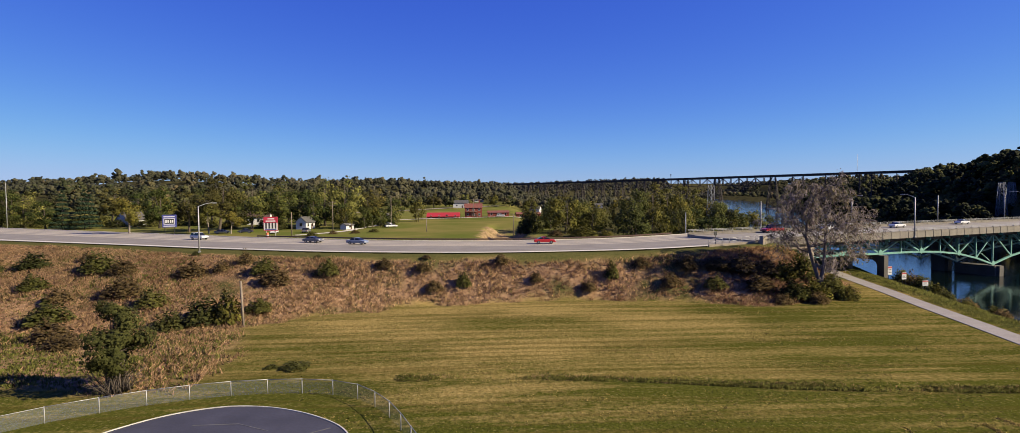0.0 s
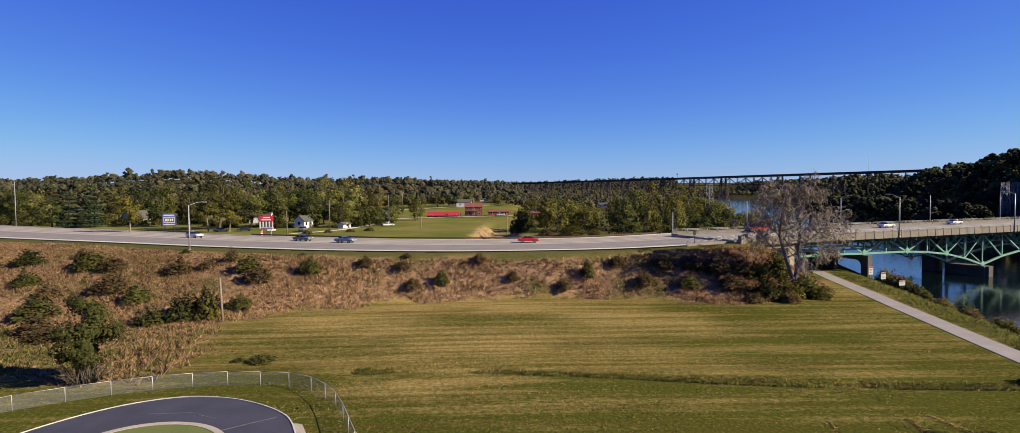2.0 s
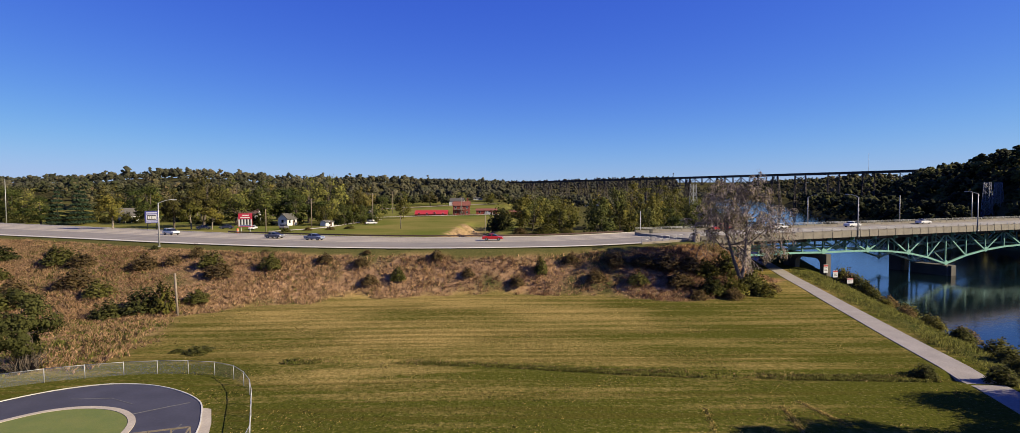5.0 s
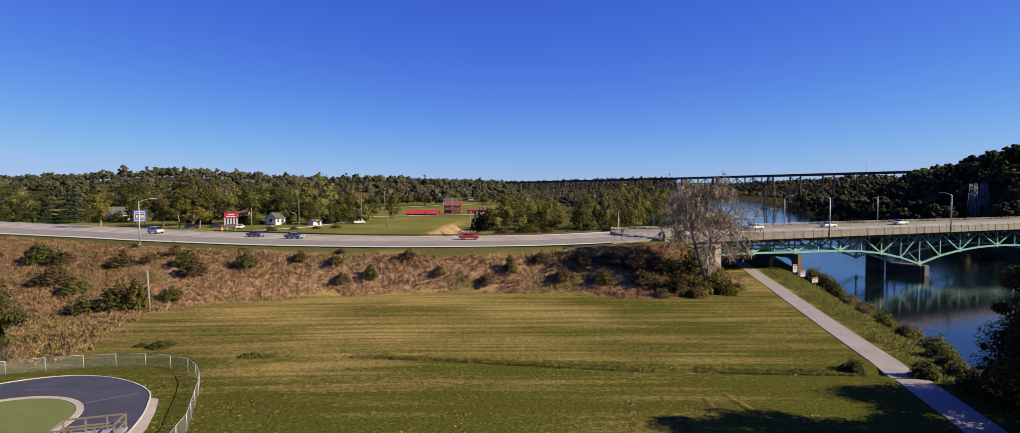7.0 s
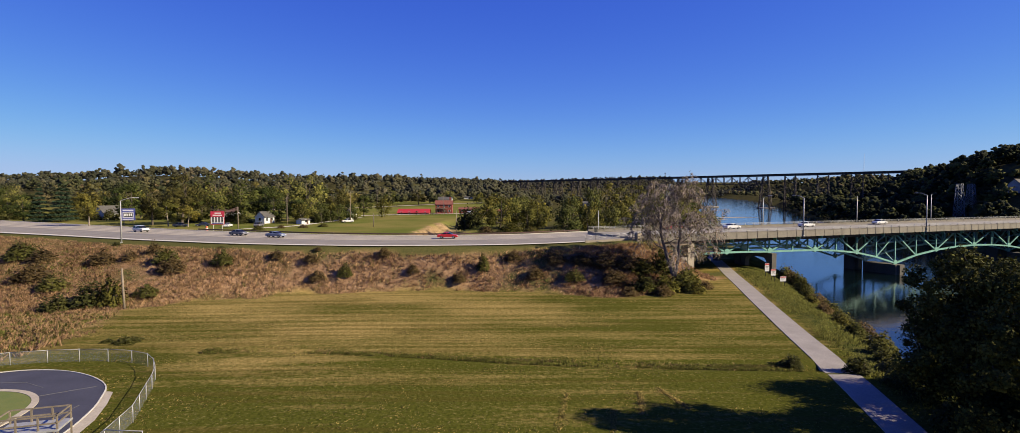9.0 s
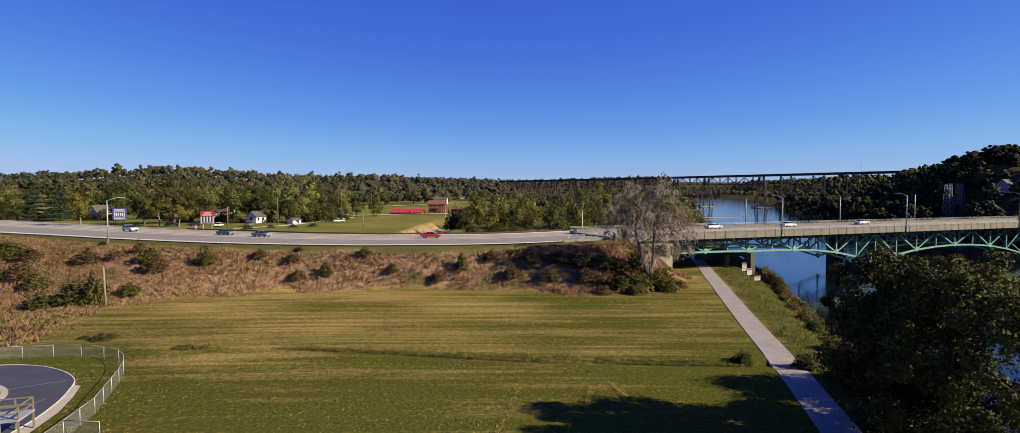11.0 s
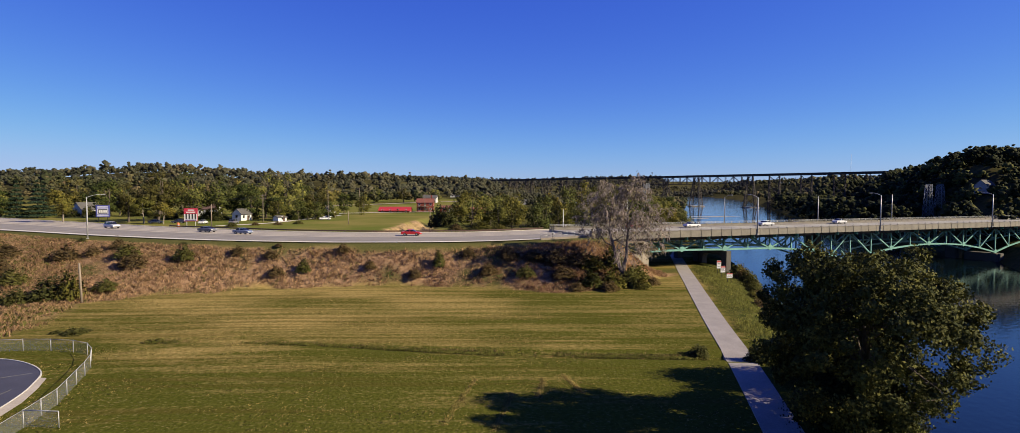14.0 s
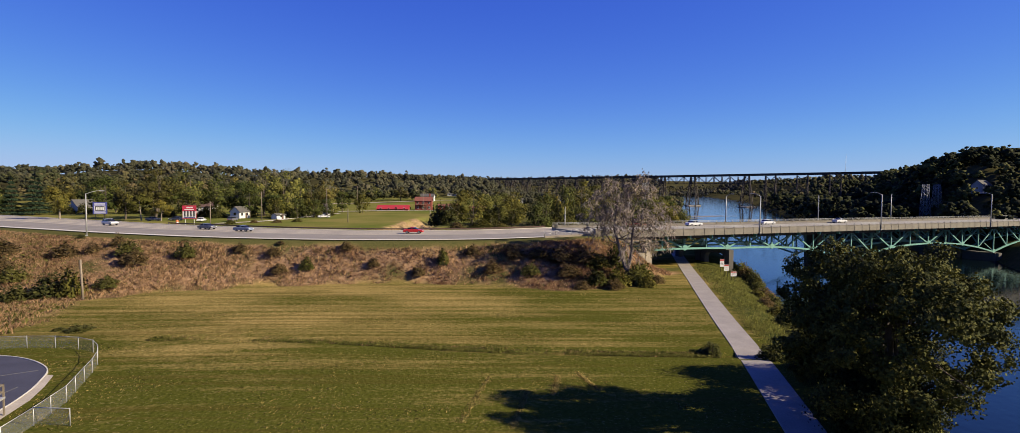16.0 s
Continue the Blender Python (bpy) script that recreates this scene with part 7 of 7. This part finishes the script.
def plate(line, lift, z=None):
    bm = bmesh.new()
    c = np.mean(line, axis=0)
    vs = [bm.verts.new((p[0], p[1], (height(p[0], p[1]) if z is None else z) + lift)) for p in line]
    f = bm.faces.new(vs)
    bmesh.ops.triangulate(bm, faces=[f])
    bmesh.ops.recalc_face_normals(bm, faces=bm.faces[:])
    for f in bm.faces:
        if f.normal.z < 0:
            f.normal_flip()
    return bm


def band(line, w, lift, h, closed=True):
    """A low kerb of width w along a line."""
    bm = bmesh.new()
    n = len(line)
    rings = []
    for i in range(n):
        a, b = line[(i - 1) % n] if (closed or i) else line[0], line[(i + 1) % n] if (closed or i < n - 1) else line[-1]
        d = np.array(b) - np.array(a)
        d = d / (np.linalg.norm(d) + 1e-9)
        nn = np.array((-d[1], d[0])) * w / 2
        p = line[i]
        z = TZ + lift
        rings.append([bm.verts.new((p[0] + nn[0] * s, p[1] + nn[1] * s, zz)) for s, zz in ((-1, z - 0.15), (-1, z + h), (1, z + h), (1, z - 0.15))])
    for i in range(n if closed else n - 1):
        a, b = rings[i], rings[(i + 1) % n]
        for k in range(3):
            bm.faces.new((a[k], a[k + 1], b[k + 1], b[k]))
    bmesh.ops.recalc_face_normals(bm, faces=bm.faces[:])
    return bm


TZ = max(height(x, y) for x, y in outer) + 0.02
lo_, li_ = rounded(outer), rounded(inner)
track = tagged(part("race_track", plate(lo_, 0.04, TZ), track_m), "dark blue-black asphalt model race track", "track", kind="structure")
part("infield", plate(li_, 0.075, TZ), turf, track, "short green turf infield")
part("outer_kerb", band(lo_, 0.10, 0.0, 0.10), paint_white, track, "thin white painted kerb")
part("inner_kerb", band(li_, 0.5, 0.0, 0.11), apron_m, track, "pale concrete inner kerb")
apron_line = [(-7.2, 40.4), (-6.4, 40.2), (-4.8, 37.4), (-3.3, 34.2), (-2.2, 30.4), (-1.8, 26), (-1.8, 20), (-3.2, 20), (-3.4, 27), (-3.7, 31.5), (-4.9, 35.6), (-6.4, 38.8)]
part("apron", plate([np.array(p) for p in apron_line], 0.055, TZ), apron_m, track, "pale concrete apron")
for line in ([(-9.0, 41.6), (-10.4, 40.6), (-12.4, 39.0)], [(-7.0, 37.2), (-6.8, 34.4), (-7.2, 31.4)], [(-20.0, 42.4), (-16.5, 42.6), (-13.6, 41.2)]):
    part("lane_line", band([np.array(p) for p in line], 0.07, 0.05, 0.010, False), faded, track, "faded grey line")

mesh_m = bpy.data.materials.new("chain_link")
mesh_m.use_nodes = True
n_, l_ = mesh_m.node_tree.nodes, mesh_m.node_tree.links
pb = n_["Principled BSDF"]
pb.inputs["Base Color"].default_value, pb.inputs["Metallic"].default_value, pb.inputs["Roughness"].default_value = (0.42, 0.44, 0.47, 1), 0.2, 0.5
tb = n_.new("ShaderNodeBsdfTransparent")
mx_ = n_.new("ShaderNodeMixShader")
uvm = n_.new("ShaderNodeTexCoord")
vor = n_.new("ShaderNodeTexChecker")
vor.inputs["Scale"].default_value = 22
vor.inputs["Color1"].default_value, vor.inputs["Color2"].default_value = (0.17, 0.17, 0.17, 1), (0.09, 0.09, 0.09, 1)
l_.new(uvm.outputs["Object"], vor.inputs["Vector"])
l_.new(vor.outputs["Color"], mx_.inputs[0])
l_.new(tb.outputs[0], mx_.inputs[1])
l_.new(pb.outputs[0], mx_.inputs[2])
l_.new(mx_.outputs[0], n_["Material Output"].inputs["Surface"])

fence_line = [(-46, 24), (-43, 31), (-39, 38.0), (-36.0, 41.6), (-33, 44.3), (-30, 46.2), (-27, 47.7), (-23.9, 48.8), (-20.6, 49.6), (-17.4, 49.9), (-14.2, 49.8), (-11.2, 49.2), (-8.6, 47.9), (-6.6, 45.9), (-4.9, 43.6), (-3.5, 41.1), (-2.3, 38.6), (-1.1, 36.1), (0.0, 33.8), (0.6, 31.6), (1.2, 29.4), (2.0, 26)]
FH = 1.35
fence = thing("chain_link_fence", pose(0, 0, 0), "galvanised chain-link fence with steel posts round the track", "fence")
fz = [height(x, y) for x, y in fence_line]
for (x, y), z in zip(fence_line, fz):
    po = part("post", tube([(x, y, z - 0.3), (x, y, z + FH + 0.05)], 0.035, 6), galv, fence)
for ((x, y), z), ((x2, y2), z2) in zip(zip(fence_line, fz), list(zip(fence_line, fz))[1:]):
    part("top_rail", tube([(x, y, z + FH), (x2, y2, z2 + FH)], 0.028, 5), galv, fence)
    bm = bmesh.new()
    bm.faces.new([bm.verts.new(v) for v in ((x, y, z + 0.03), (x2, y2, z2 + 0.03), (x2, y2, z2 + FH - 0.02), (x, y, z + FH - 0.02))])
    part("chain_link_mesh", bm, mesh_m, fence)
for a_, b_ in (((1.2, 29.4), (4.0, 29.2)),):
    z = height(*a_)
    part("gate_frame", tube([(a_[0], a_[1], z + 0.1), (a_[0], a_[1], z + FH), (b_[0], b_[1], z + FH), (b_[0], b_[1], z + 0.1)], 0.04, 6), galv, fence)
    bm = bmesh.new()
    bm.faces.new([bm.verts.new(v) for v in ((a_[0], a_[1], z + 0.1), (b_[0], b_[1], z + 0.1), (b_[0], b_[1], z + FH), (a_[0], a_[1], z + FH))])
    part("gate_mesh", bm, mesh_m, fence)

# drivers' stand at the inner bend
timber = mat("tan_timber", (0.22, 0.18, 0.13), (0.15, 0.125, 0.09), 2, 0.85, 0.2)
ds = thing("drivers_stand", pose(-3.9, 29.8, TZ + 0.05, 0, 0, 18) @ Matrix.Diagonal((0.78, 0.9, 0.95, 1)), "raised timber stand with tan railings beside the track", "platform")
part("platform", box(-2.6, 2.2, -1.2, 1.2, 1.35, 1.5, 0.01), galv, ds)
for x in (-2.5, -0.9, 0.7, 2.1):
    for y in (-1.1, 1.1):
        part("post", box(x - 0.06, x + 0.06, y - 0.06, y + 0.06, -0.1, 2.55), timber, ds)
for z in (1.95, 2.5):
    for y in (-1.1, 1.1):
        part("rail", box(-2.56, 2.16, y - 0.045, y + 0.045, z - 0.05, z + 0.05), timber, ds)
    for x in (-2.5, 2.1):
        part("rail", box(x - 0.045, x + 0.045, -1.16, 1.16, z - 0.05, z + 0.05), timber, ds)
